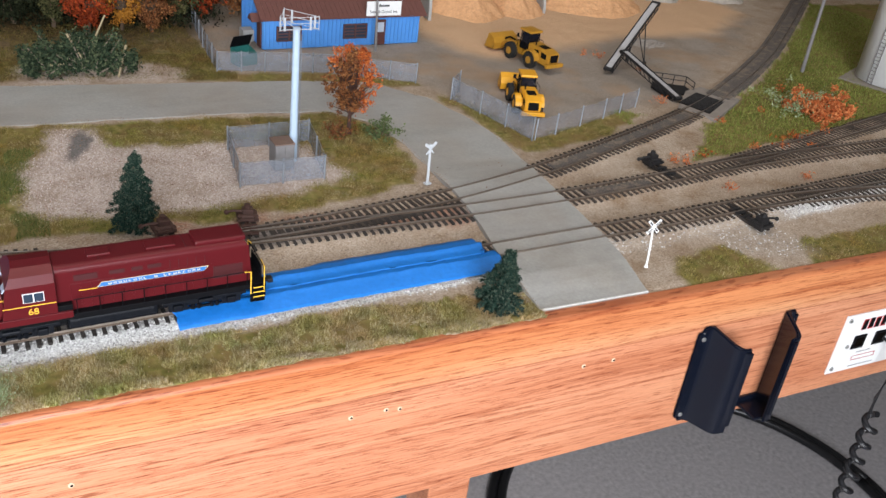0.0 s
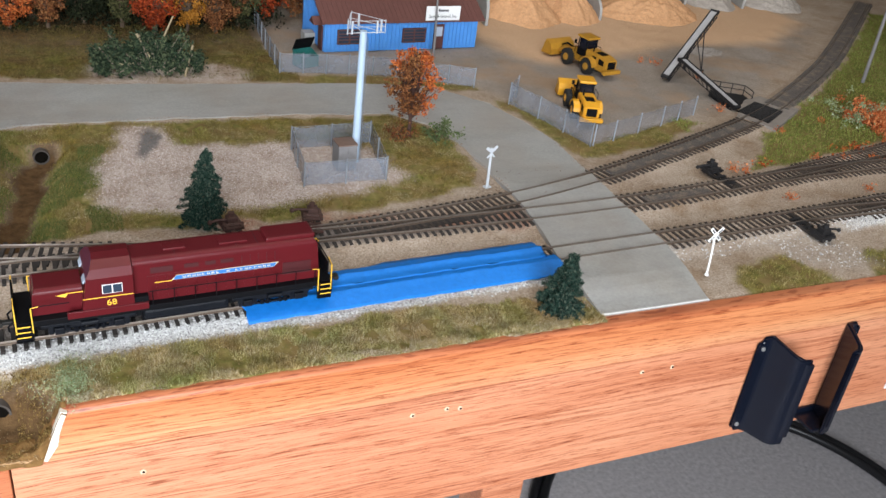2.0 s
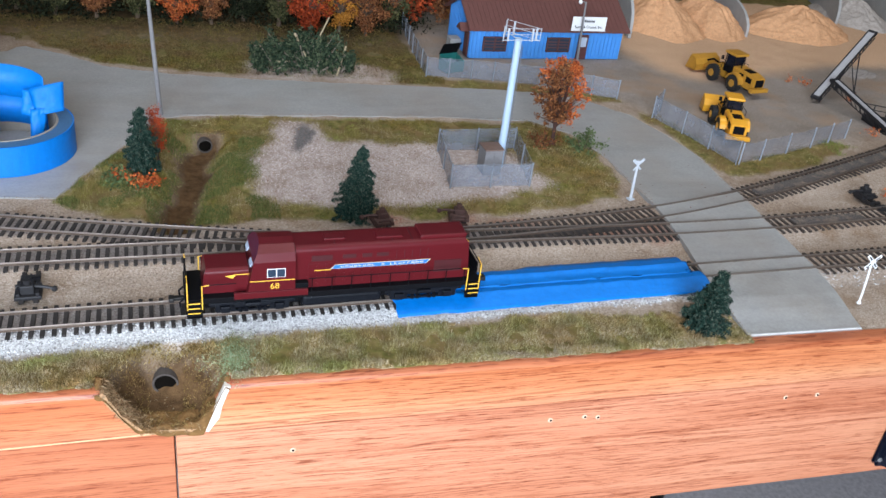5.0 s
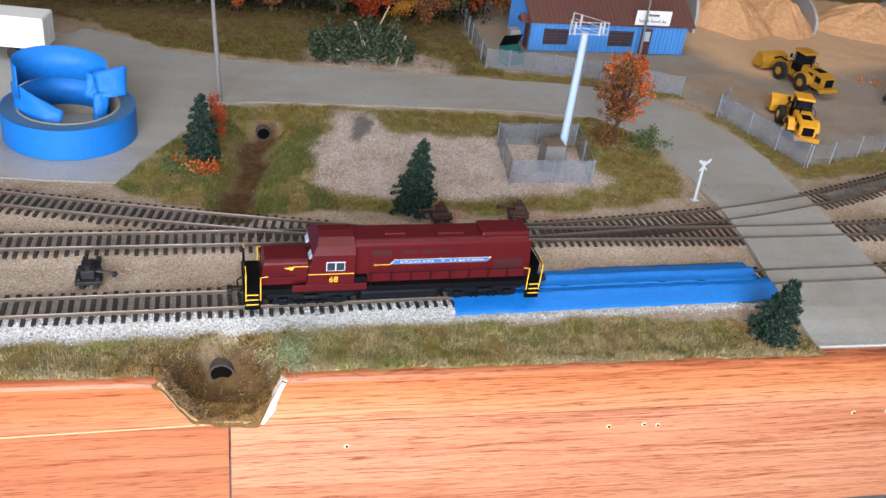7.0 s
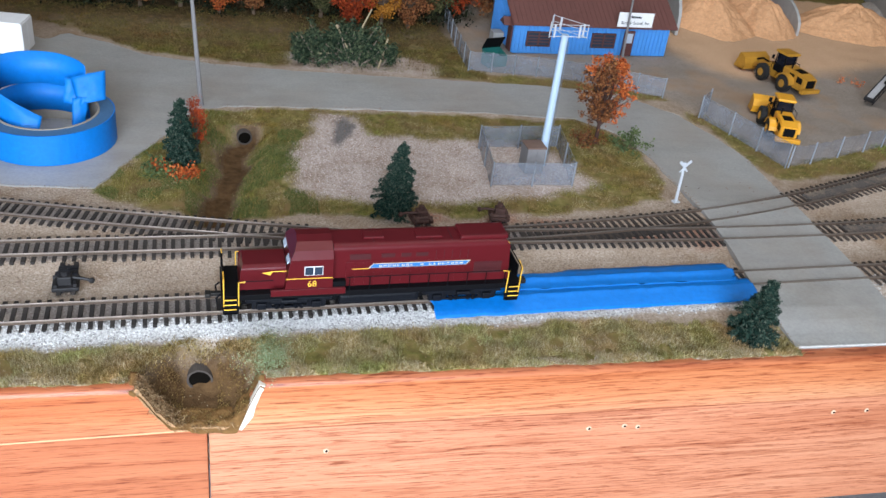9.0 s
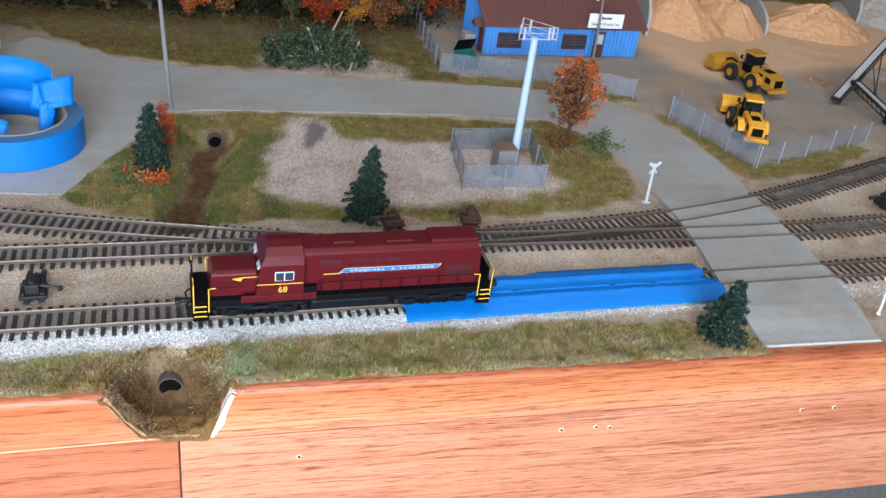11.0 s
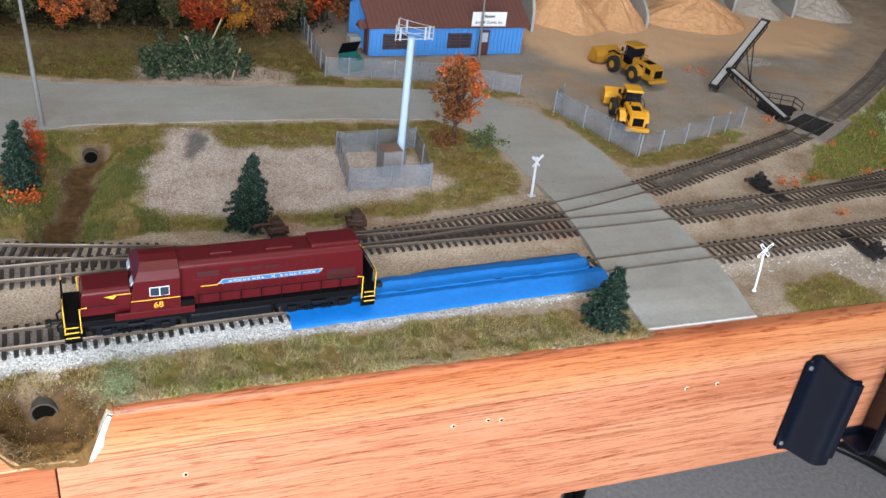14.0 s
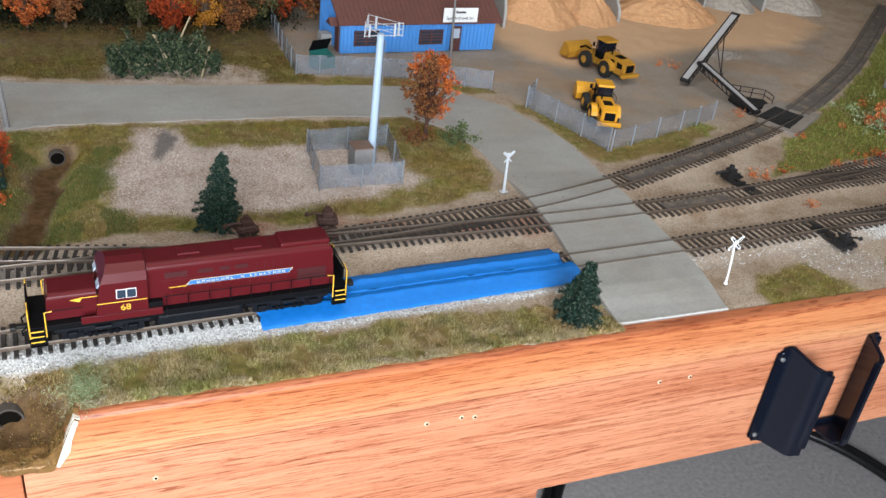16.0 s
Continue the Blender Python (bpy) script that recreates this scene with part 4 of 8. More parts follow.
# ---- the locomotive ----
def locomotive(x, y, z, rz):
    t = thing("model_locomotive", "maroon model diesel locomotive with yellow handrails on the front track", "locomotive", x, y, z, rz)
    L = 0.188
    bm = bmesh.new()
    box(bm, 0.002, L - 0.002, -0.0172, 0.0172, 0.0128, 0.0166, 0.0004)
    part("frame_deck", bm, BLACK, t, "black walkway deck and sill")
    bm = bmesh.new()
    box(bm, 0.070, 0.122, -0.0125, 0.0125, 0.0030, 0.0128, 0.0012)
    part("fuel_tank", bm, BLACK, t)
    # long hood with rounded roof edges
    def hood(x0, x1, hw, z0, z1, r):
        o = [(-hw, z0), (hw, z0)]
        for k in range(7):
            a = k / 6 * math.pi / 2
            o.append((hw - r + r * math.cos(a), z1 - r * 0.7 + r * 0.7 * math.sin(a)))
        for k in range(7):
            a = math.pi / 2 + k / 6 * math.pi / 2
            o.append((-hw + r + r * math.cos(a), z1 - r * 0.7 + r * 0.7 * math.sin(a)))
        bm = bmesh.new()
        profile_x(bm, o, x0, x1)
        return bm
    bm = hood(0.066, 0.1805, 0.0118, 0.0166, 0.0465, 0.0050)
    for v in bm.verts:
        if v.co.x > 0.18 and v.co.z > 0.040:
            v.co.x -= (v.co.z - 0.040) * 0.7
    long_hood = part("long_hood", bm, MAROON, t)
    bm = hood(0.0105, 0.038, 0.0112, 0.0166, 0.0335, 0.0040)
    for v in bm.verts:
        if v.co.x < 0.02 and v.co.z > 0.029:
            v.co.x += (v.co.z - 0.029) * 0.5
    part("short_hood", bm, MAROON, t)
    bm = bmesh.new()
    cab = [(-0.0172, 0.0166), (0.0172, 0.0166), (0.0172, 0.0405), (0.0140, 0.0452), (0.0075, 0.0482), (0.0, 0.0490), (-0.0075, 0.0482), (-0.0140, 0.0452), (-0.0172, 0.0405)]
    profile_x(bm, cab, 0.0365, 0.0655)
    for v in bm.verts:
        if v.co.x < 0.04 and v.co.z > 0.034:
            v.co.x += (v.co.z - 0.034) * 0.55
    cabo = part("cab", bm, MAROON, t)
    for side in (-1, 1):
        bm = bmesh.new()
        box(bm, 0.0482, 0.0594, side * 0.0172, side * 0.0177, 0.0297, 0.0360, 0.0001)
        wf = part("side_window", bm, WHITE, cabo, "pale framed side window")
        for x0 in (0.0486, 0.0541):
            bm = bmesh.new()
            box(bm, x0, x0 + 0.0049, side * 0.0175, side * 0.0179, 0.0301, 0.0356)
            p = part("pane", bm, GLASS_DARK, wf)
        bm = bmesh.new()
        box(bm, 0.0375, 0.0652, side * 0.0172, side * 0.0175, 0.0270, 0.0275)
        part("stripe", bm, YELLOW, cabo)
        # the step boxes and cut-in under the cab
        bm = bmesh.new()
        box(bm, 0.0285, 0.0735, side * 0.0164, side * 0.0180, 0.0150, 0.0196, 0.0003)
        part("battery_box", bm, MAROON, t)
    # windscreens, with the bright reflection put into their colour
    for yy in (-0.0135, 0.0060):
        bm = bmesh.new()
        box(bm, 0.0, 0.0006, yy, yy + 0.0075, 0.0, 0.0078, 0, pose(0.0382, 0, 0.0362, 0, 29, 0))
        part("windscreen", bm, REFLECTION_GLASS, cabo, "windscreen with its reflection painted pale")
    # hood details: grille, doors, roof fans and housings
    for side in (-1, 1):
        bm = bmesh.new()
        box(bm, 0.1560, 0.1745, side * 0.0117, side * 0.0121, 0.0222, 0.0312)
        part("radiator_grille", bm, MAROON_DARK, long_hood)
        for k in range(14):
            x0 = 0.0740 + 0.0058 * k
            bm = bmesh.new()
            box(bm, x0, x0 + 0.0052, side * 0.0116, side * 0.01205, 0.0178, 0.0345, 0.0002)
            part("hood_door", bm, MAROON, long_hood)
        bm = bmesh.new()
        box(bm, 0.0760, 0.0890, side * 0.0117, side * 0.0121, 0.0362, 0.0402)
        part("louvre", bm, MAROON_DARK, long_hood)
        for k in range(3):
            bm = bmesh.new()
            x0, x1 = ((0.0955, 0.1040), (0.1080, 0.1142), (0.1172, 0.1250))[k]
            box(bm, x0, x1, side * 0.0117, side * 0.0121, 0.0372, 0.0400)
            part("louvre", bm, MAROON_DARK, long_hood)
        # lettering band: blue, white edged, with slanted ends, and plain bars for the words
        bm = bmesh.new()
        yy = side * 0.01225
        for z0, z1, x0, x1, d in ((0.0297, 0.0329, 0.0880, 0.1520, 0.0),):
            o = [(x0, z0), (x1 - 0.0016, z0), (x1 + 0.0012, z1), (x0 + 0.0028, z1)]
            a = [bm.verts.new((px, yy - side * 0.0006, pz)) for px, pz in o]
            b = [bm.verts.new((px, yy, pz)) for px, pz in o]
            bm.faces.new(b), bm.faces.new(a)
            for i in range(4):
                bm.faces.new((a[i], a[(i + 1) % 4], b[(i + 1) % 4], b[i]))
        bmesh.ops.recalc_face_normals(bm, faces=bm.faces)
        edge = part("name_band", bm, CREAM, t, "cream-edged blue name band with cream bars")
        bm = bmesh.new()
        yy = side * 0.01245
        o = [(0.0887, 0.02995), (0.1503, 0.02995), (0.1523, 0.03265), (0.0908, 0.03265)]
        a = [bm.verts.new((px, yy - side * 0.0003, pz)) for px, pz in o]
        b = [bm.verts.new((px, yy, pz)) for px, pz in o]
        bm.faces.new(b), bm.faces.new(a)
        for i in range(4):
            bm.faces.new((a[i], a[(i + 1) % 4], b[(i + 1) % 4], b[i]))
        bmesh.ops.recalc_face_normals(bm, faces=bm.faces)
        part("blue_field", bm, BLUE_PAINT, edge)
        bm = bmesh.new()
        xs = [0.0945 + 0.00285 * k for k in range(8)] + [0.1207] + [0.1262 + 0.00285 * k for k in range(8)]
        rl = random.Random(4)
        for x0 in xs:
            ya, yb = min(yy, yy + side * 0.0002), max(yy, yy + side * 0.0002)
            box(bm, x0, x0 + 0.0004, ya, yb, 0.0307, 0.0319)
            zz = rl.choice((0.03070, 0.03115, 0.03160))
            box(bm, x0 + 0.0004, x0 + 0.0014, ya, yb, zz, zz + 0.0003)
            if rl.random() < 0.6:
                box(bm, x0 + 0.0013, x0 + 0.0017, ya, yb, 0.0307, 0.0319)
        part("word_bars", bm, CREAM, edge)
        bm = bmesh.new()
        box(bm, 0.0780, 0.0882, side * 0.0119, side * 0.0123, 0.0291, 0.0296)
        part("stripe", bm, YELLOW, t)
        bm = bmesh.new()
        box(bm, 0.0290, 0.0385, side * 0.0111, side * 0.0115, 0.0292, 0.0297)
        o = [(0.0235, 0.0288), (0.0300, 0.0297), (0.0300, 0.0288), (0.0285, 0.0268)]
        fs = [bm.verts.new((px, side * 0.0115, pz)) for px, pz in o]
        bm.faces.new(fs)
        part("stripe", bm, YELLOW, t)
    bm = bmesh.new()
    box(bm, 0.146, 0.1775, -0.0085, 0.0085, 0.0455, 0.0490, 0.0012)
    part("radiator_housing", bm, MAROON, long_hood)
    for x0, x1, hw in ((0.118, 0.135, 0.0050), (0.085, 0.098, 0.0040)):
        bm = bmesh.new()
        box(bm, x0, x1, -hw, hw, 0.0455, 0.0477, 0.0006)
        part("exhaust_housing", bm, MAROON, long_hood)
    # added black box: blocks the view through and stands for shade below the deck
    bm = bmesh.new()
    box(bm, 0.012, 0.176, -0.0070, 0.0070, 0.0025, 0.0130, 0.0005)
    part("underframe_shade_box", bm, BLACK, t)
    bm = bmesh.new()
    box(bm, 0.0705, 0.1215, -0.0150, 0.0150, 0.0040, 0.0122, 0.0026)
    part("air_tank_skirt", bm, TRUCK_GREY, t)
    for side in (-1, 1):
        bm = bmesh.new()
        rod(bm, (0.0760, side * 0.0163, 0.0118), (0.1160, side * 0.0163, 0.0118), 0.0010, n=8)
        part("air_line", bm, TRUCK_GREY, t)
        # black box drawn in place of the dark, shaded recess behind the cab
        bm = bmesh.new()
        box(bm, 0.0657, 0.0738, min(side * 0.0120, side * 0.0166), max(side * 0.0120, side * 0.0166), 0.0192, 0.0232, 0.0004)
        part("recess_shade_box", bm, BLACK, t)
        for k in range(5):
            bm = bmesh.new()
            x0 = 0.1300 + 0.0052 * k
            box(bm, x0, x0 + 0.0004, side * 0.0117, side * 0.01200, 0.0345, 0.0410)
            part("seam", bm, MAROON_DARK, long_hood)
    for x0 in (0.0905, 0.1275, 0.1405):
        bm = bmesh.new()
        box(bm, x0, x0 + 0.0005, -0.0085, 0.0085, 0.0460, 0.0468)
        part("roof_seam", bm, MAROON_DARK, long_hood)
    # trucks with side frames and wheels
    for xc in (0.040, 0.150):
        tr = new("truck")
        tr.parent = t
        tr.location = (xc, 0, 0)
        for side in (-1, 1):
            bm = bmesh.new()
            # cast frame: a dipped top bar, two legs, an equaliser bar
            for x0, x1, z0, z1 in ((-0.026, 0.026, 0.0088, 0.0108), (-0.013, 0.013, 0.0068, 0.0092), (-0.0225, -0.0195, 0.0040, 0.0092), (0.0195, 0.0225, 0.0040, 0.0092), (-0.0135, -0.0105, 0.0040, 0.0092), (0.0105, 0.0135, 0.0040, 0.0092), (-0.022, 0.022, 0.0036, 0.0050)):
                box(bm, x0, x1, side * 0.0128, side * 0.0146, z0, z1, 0.0004)
            frame_part = part("side_frame", bm, TRUCK_GREY, tr)
            for k in (-0.0165, 0.0165):
                bm = bmesh.new()
                box(bm, k - 0.0028, k + 0.0028, side * 0.0130, side * 0.0156, 0.0036, 0.0082, 0.0007)
                part("journal_box", bm, TRUCK_GREY, frame_part)
            for k in (-0.0075, -0.0040, 0.0040, 0.0075):
                bm = bmesh.new()
                for j in range(4):
                    rod(bm, (k, side * 0.0146, 0.0040 + 0.0009 * j), (k, side * 0.0146, 0.0045 + 0.0009 * j), 0.0014, n=8)
                part("spring", bm, TRUCK_GREY, frame_part)
            bm = bmesh.new()
            rod(bm, (-0.0045, side * 0.0160, 0.0098), (0.0045, side * 0.0160, 0.0098), 0.0014, n=10)
            part("brake_cylinder", bm, TRUCK_GREY, frame_part)
            for k in (-0.0165, 0.0165):
                bm = bmesh.new()
                rod(bm, (k, side * 0.0075, 0.0058), (k, side * 0.0103, 0.0058), 0.0058, n=20)
                part("wheel", bm, DARK_STEEL, tr)
    # end platforms, ladders, handrails, couplers
    for xe, d in ((0.0, 1), (L, -1)):
        bm = bmesh.new()
        box(bm, min(xe, xe + d * 0.0022), max(xe, xe + d * 0.0022), -0.0172, 0.0172, 0.0060, 0.0166, 0.0004)
        part("pilot", bm, BLACK, t)
        bm = bmesh.new()
        box(bm, min(xe + d * 0.0006, xe + d * 0.0016), max(xe + d * 0.0006, xe + d * 0.0016), -0.0105, 0.0105, 0.0166, 0.0262, 0.0004)
        tube(bm, [(xe + d * 0.0011, -0.0160, 0.0166), (xe + d * 0.0011, -0.0160, 0.0285), (xe + d * 0.0011, 0.0160, 0.0285), (xe + d * 0.0011, 0.0160, 0.0166)], 0.0005, 6)
        part("end_rail_panel", bm, BLACK, t)
        bm = bmesh.new()
        for yy in (-0.0070, 0.0070):
            tube(bm, [(xe - d * 0.0004, yy, 0.0110), (xe - d * 0.0030, yy, 0.0085), (xe - d * 0.0026, yy, 0.0050)], 0.0006, 6)
        part("hose", bm, BLACK, t)
        for side in (-1, 1):
            bm = bmesh.new()
            for k in range(4):
                box(bm, min(xe + d * 0.001, xe + d * 0.0095), max(xe + d * 0.001, xe + d * 0.0095), side * 0.0172, side * 0.0186, 0.0035 + 0.0036 * k, 0.0041 + 0.0036 * k)
            box(bm, min(xe + d * 0.0005, xe + d * 0.0100), max(xe + d * 0.0005, xe + d * 0.0100), side * 0.0165, side * 0.0172, 0.0030, 0.0166)
            st = part("step_well", bm, BLACK, t)
            for k in range(3):
                bm = bmesh.new()
                box(bm, min(xe + d * 0.0012, xe + d * 0.0085), max(xe + d * 0.0012, xe + d * 0.0085), side * 0.0186, side * 0.0189, 0.0070 + 0.0036 * k, 0.0077 + 0.0036 * k)
                part("step_edge", bm, YELLOW, st, "yellow step edge")
            bm = bmesh.new()
            xa, xb = xe + d * 0.0012, xe + d * 0.0098
            tube(bm, [(xa, side * 0.0178, 0.0095), (xa, side * 0.0178, 0.0290), (xa, side * 0.0110, 0.0305)], 0.00040, 6)
            part("handrail", bm, YELLOW, t, "yellow grab rail")
            bm = bmesh.new()
            tube(bm, [(xb, side * 0.0178, 0.0095), (xb, side * 0.0178, 0.0265), (xb + d * 0.004, side * 0.0178, 0.0270)], 0.00040, 6)
            part("handrail", bm, YELLOW, t, "yellow grab rail")
        bm = bmesh.new()
        box(bm, min(xe, xe - d * 0.007), max(xe, xe - d * 0.007), -0.0016, 0.0016, 0.0062, 0.0085, 0.0004)
        box(bm, min(xe - d * 0.006, xe - d * 0.0095), max(xe - d * 0.006, xe - d * 0.0095), -0.0034, 0.0022, 0.0058, 0.0090, 0.0008)
        part("coupler", bm, DARK_STEEL, t)
    for side in (-1, 1):
        bm = bmesh.new()
        tube(bm, [(0.074, side * 0.0168, 0.0265), (0.178, side * 0.0168, 0.0265)], 0.00028, 6)
        part("side_rail", bm, BLACK, t)
        for k in range(9):
            bm = bmesh.new()
            rod(bm, (0.076 + 0.0125 * k, side * 0.0168, 0.0160), (0.076 + 0.0125 * k, side * 0.0168, 0.0267), 0.00030, n=6)
            part("stanchion", bm, BLACK, t)
        bm = bmesh.new()
        tube(bm, [(0.012, side * 0.0168, 0.0265), (0.030, side * 0.0168, 0.0265)], 0.00028, 6)
        part("side_rail", bm, BLACK, t)
    cu = bpy.data.curves.new("road_number", "FONT")
    cu.body, cu.size, cu.extrude, cu.align_x = "68", 0.0058, 0.00012, "CENTER"
    o = new("road_number", cu)
    o.parent = cabo
    o.matrix_basis = pose(0.0530, -0.01735, 0.0212, 90, 0, 0)
    cu.materials.append(YELLOW)
    t.matrix_basis = t.matrix_basis @ Matrix.Translation((-0.0016, 0, 0)) @ Matrix.Diagonal((1.032, 1, 1, 1))
    return t


GLASS_DARK = plain("dark_glass", (0.03, 0.045, 0.07), 0.08, vary=0.2, gloss=0.8)
# glass whose pale base colour stands in for reflected daylight
REFLECTION_GLASS = plain("glass_with_painted_reflection", (0.45, 0.52, 0.62), 0.1, vary=0.2, gloss=0.8)
DARK_STEEL = plain("dark_steel", (0.03, 0.028, 0.026), 0.5, 0.6)
locomotive(-0.061, float(np.interp(-0.061, TRACKS["front"].x, TRACKS["front"].y)), RAIL_Z + 0.0024, 2.75)


def tape_strips():
    """Two strips of masking tape laid over the front track, pressed over the rails."""
    t = thing("masking_tape", "strips of bright blue masking tape laid over the front track", "masking tape")
    line = TRACKS["front"]
    strips = (
        ("upper_strip", 0.0700, 0.3120, [-0.0040, -0.001, 0.003, 0.0060, 0.0080, 0.0092, 0.0104, 0.0120, 0.0150, 0.0180, 0.0205], [0.0050, 0.0047, 0.0046, 0.0050, 0.0058, 0.0060, 0.0058, 0.0048, 0.0040, 0.0034, 0.0020], 0.0003),
        ("lower_strip", 0.0730, 0.3185, [-0.0255, -0.0225, -0.0190, -0.0150, -0.0115, -0.0100, -0.0088, -0.0075, -0.0050, -0.0020], [0.0012, 0.0022, 0.0034, 0.0043, 0.0053, 0.0058, 0.0058, 0.0053, 0.0050, 0.0050], 0.0),
    )
    for name, x0, x1, us, zs, lift in strips:
        sa, sb = np.interp(x0, line.x, line.s), np.interp(x1, line.x, line.s)
        n, ns, verts, faces = len(us), 200, [], []
        for i in range(ns + 1):
            s = sa + (sb - sa) * i / ns
            x, y, a = line.at(s)
            for k, (u, z) in enumerate(zip(us, zs)):
                sx = 0.0
                if i in (0, ns):
                    sx = 0.0028 * noise.noise((u * 260, 3 + i, 0)) + (0.0012 * noise.noise((u * 900, 5 + i, 0)))
                    if i == ns and name == "lower_strip":
                        sx -= 0.22 * max(0, abs(u + 0.013) - 0.006)
                    if i == ns and name == "upper_strip" and u < 0.003:
                        sx -= 0.006
                uu = u
                if k == n - 1 and name == "upper_strip":
                    uu += 0.0028 * float(smooth01(0.17, 0.19, x)) + 0.0006 * noise.noise((s * 70, 1, 1))
                if k == 0 and name == "lower_strip":
                    uu += 0.0009 * noise.noise((s * 60, 7, 1))
                wr = 0.0004 * noise.noise((s * 120, u * 350, 2)) + 0.0003 * noise.noise((s * 25, u * 90, 8)) + 0.00035 * max(0.0, 0.22 - abs(noise.noise((s * 38 + u * 260, u * 120, 4)))) / 0.22
                verts.append((x - math.sin(a) * uu + sx, y + math.cos(a) * uu, z + wr + lift + 0.0003))
        for i in range(ns):
            for k in range(n - 1):
                faces.append((i * n + k, (i + 1) * n + k, (i + 1) * n + k + 1, i * n + k + 1))
        ob = new(name, raw_mesh(name, verts, faces, TAPE, True))
        ob.parent = t
        md = ob.modifiers.new("thick", "SOLIDIFY")
        md.thickness, md.offset = 0.0002, -1


tape_strips()
# ---- plants ----
def leaf_mesh(name, centres, size, per, spread, material, seed, droop=0.0, thin=0.32):
    """Small bent leaf quads scattered round clump centres."""
    r = np.random.RandomState(seed)
    c = np.repeat(np.asarray(centres, float), per, axis=0)
    p = c + r.normal(0, spread, c.shape)
    n = len(p)
    d = r.normal(0, 1, (n, 3))
    d[:, 2] -= droop
    d /= np.linalg.norm(d, axis=1, keepdims=True)
    e = np.cross(d, r.normal(0, 1, (n, 3)))
    e /= np.linalg.norm(e, axis=1, keepdims=True)
    s = size * r.uniform(0.6, 1.5, (n, 1))
    f = np.cross(d, e) * s * 0.18
    v = np.stack([p - d * s / 2, p + e * s * thin + f, p + d * s / 2, p - e * s * thin + f], 1).reshape(-1, 3)
    i = np.arange(n)[:, None] * 4
    return raw_mesh(name, v.tolist(), (i + np.arange(4)).tolist(), material)


def broadleaf(name, label, height, radius, material, seed, low=0.35, clumps=46, per=26, bark=None, second=None, leaf=0.034, spread=0.045):
    rnd = random.Random(seed)
    t = thing(name, label, "tree")
    bm = bmesh.new()
    top = Vector((rnd.uniform(-0.1, 0.1) * height, rnd.uniform(-0.1, 0.1) * height, height * 0.72))
    rod(bm, (0, 0, -0.004), top * 0.5, height * 0.026, height * 0.018, 7)
    rod(bm, top * 0.48, top, height * 0.018, height * 0.006, 6)
    cs = []
    for k in range(clumps):
        a, h = rnd.uniform(0, 2 * math.pi), rnd.uniform(low, 1.0)
        w = radius * math.sqrt(max(0.05, 1 - ((h - 0.62) / 0.42) ** 2)) * rnd.uniform(0.25, 1.0)
        cs.append((math.cos(a) * w + top.x * h, math.sin(a) * w + top.y * h, h * height * 0.97))
        if k % 3 == 0:
            s = rnd.uniform(0.3, 0.65)
            rod(bm, top * s, cs[-1], height * 0.009, height * 0.003, 5)
    part("trunk", bm, bark or BARK, t)
    if second:
        a = [c for c in cs if (c[0] < radius * 0.15 and c[2] < height * 0.78) or (c[0] < 0 and c[1] < 0)]
        b = [c for c in cs if c not in a]
        for s, (group, m) in enumerate(((b, material), (a, second))):
            o = new("crown", leaf_mesh("crown", group, height * leaf, per, height * spread, m, seed + s))
            o.parent = t
    else:
        o = new("crown", leaf_mesh("crown", cs, height * leaf, per, height * spread, material, seed))
        o.parent = t
    return t


def pine(name, label, x, y, height, radius, seed, lean=0.0):
    """A model spruce: uneven whorls of drooping boughs, each a flat spray of needle tufts."""
    r = np.random.RandomState(seed)
    t = thing(name, label, "tree", x, y, 0)
    bm = bmesh.new()
    rod(bm, (0, 0, -0.003), (lean, 0, height * 0.97), height * 0.03, height * 0.006, 7)
    part("trunk", bm, BARK, t)
    cs, bm = [], bmesh.new()
    levels = 13
    for lev in range(levels):
        h = 0.07 + 0.88 * lev / (levels - 1)
        rr = radius * min(1.0, 0.80 + h) * (1 - h) ** 0.72 * (1 + 0.14 * math.sin(lev * 2.4 + seed)) + 0.0016
        n = max(4, int(11 * (1 - h)) + 3)
        for k in range(n):
            a = 2 * math.pi * (k + r.uniform(-0.3, 0.3)) / n + lev * 1.3
            q = rr * r.choice([0.62, 0.85, 1.0, 1.12])
            hh = height * (h + r.uniform(-0.018, 0.018))
            sag = q * r.uniform(0.10, 0.45)
            tip = (math.cos(a) * q + lean * h, math.sin(a) * q, hh - sag)
            rod(bm, (lean * h, 0, hh), tip, 0.0005, 0.0002, 4, False)
            for f in (0.30, 0.50, 0.68, 0.84, 1.0):
                for side in (-1, 0, 1):
                    w = side * 0.16 * q * (1.15 - f)
                    cs.append((lean * h + math.cos(a) * q * f - math.sin(a) * w, math.sin(a) * q * f + math.cos(a) * w, hh - sag * f * f + r.normal(0, 0.0004)))
    for k in range(8):
        cs.append((lean, 0, height * (0.92 + 0.012 * k)))
    part("branches", bm, BARK, t)
    o = new("crown", leaf_mesh("crown", cs, 0.0027, 14, 0.0008, PINE, seed, 0.6, 0.11))
    o.parent = t
    return t


pine("spruce_tree", "bluish green model spruce beside the second track", 0.067, 0.198, 0.060, 0.0165, 1, 0.004)
pine("spruce_tree", "short bluish green spruce beside the road crossing", 0.2872, 0.0275, 0.045, 0.0160, 2, 0.005)
pine("spruce_tree", "dark green spruce beside the ditch", -0.096, 0.278, 0.057, 0.0150, 3, 0.001)

tree = broadleaf("autumn_tree", "autumn tree with orange and brown leaves by the lane", 0.090, 0.0265, ORANGE_LEAF, 11, 0.34, 230, 30, RUST_IRON, RUST_LEAF, 0.024, 0.017)
tree.matrix_basis = pose(0.2875, 0.336, -0.004)
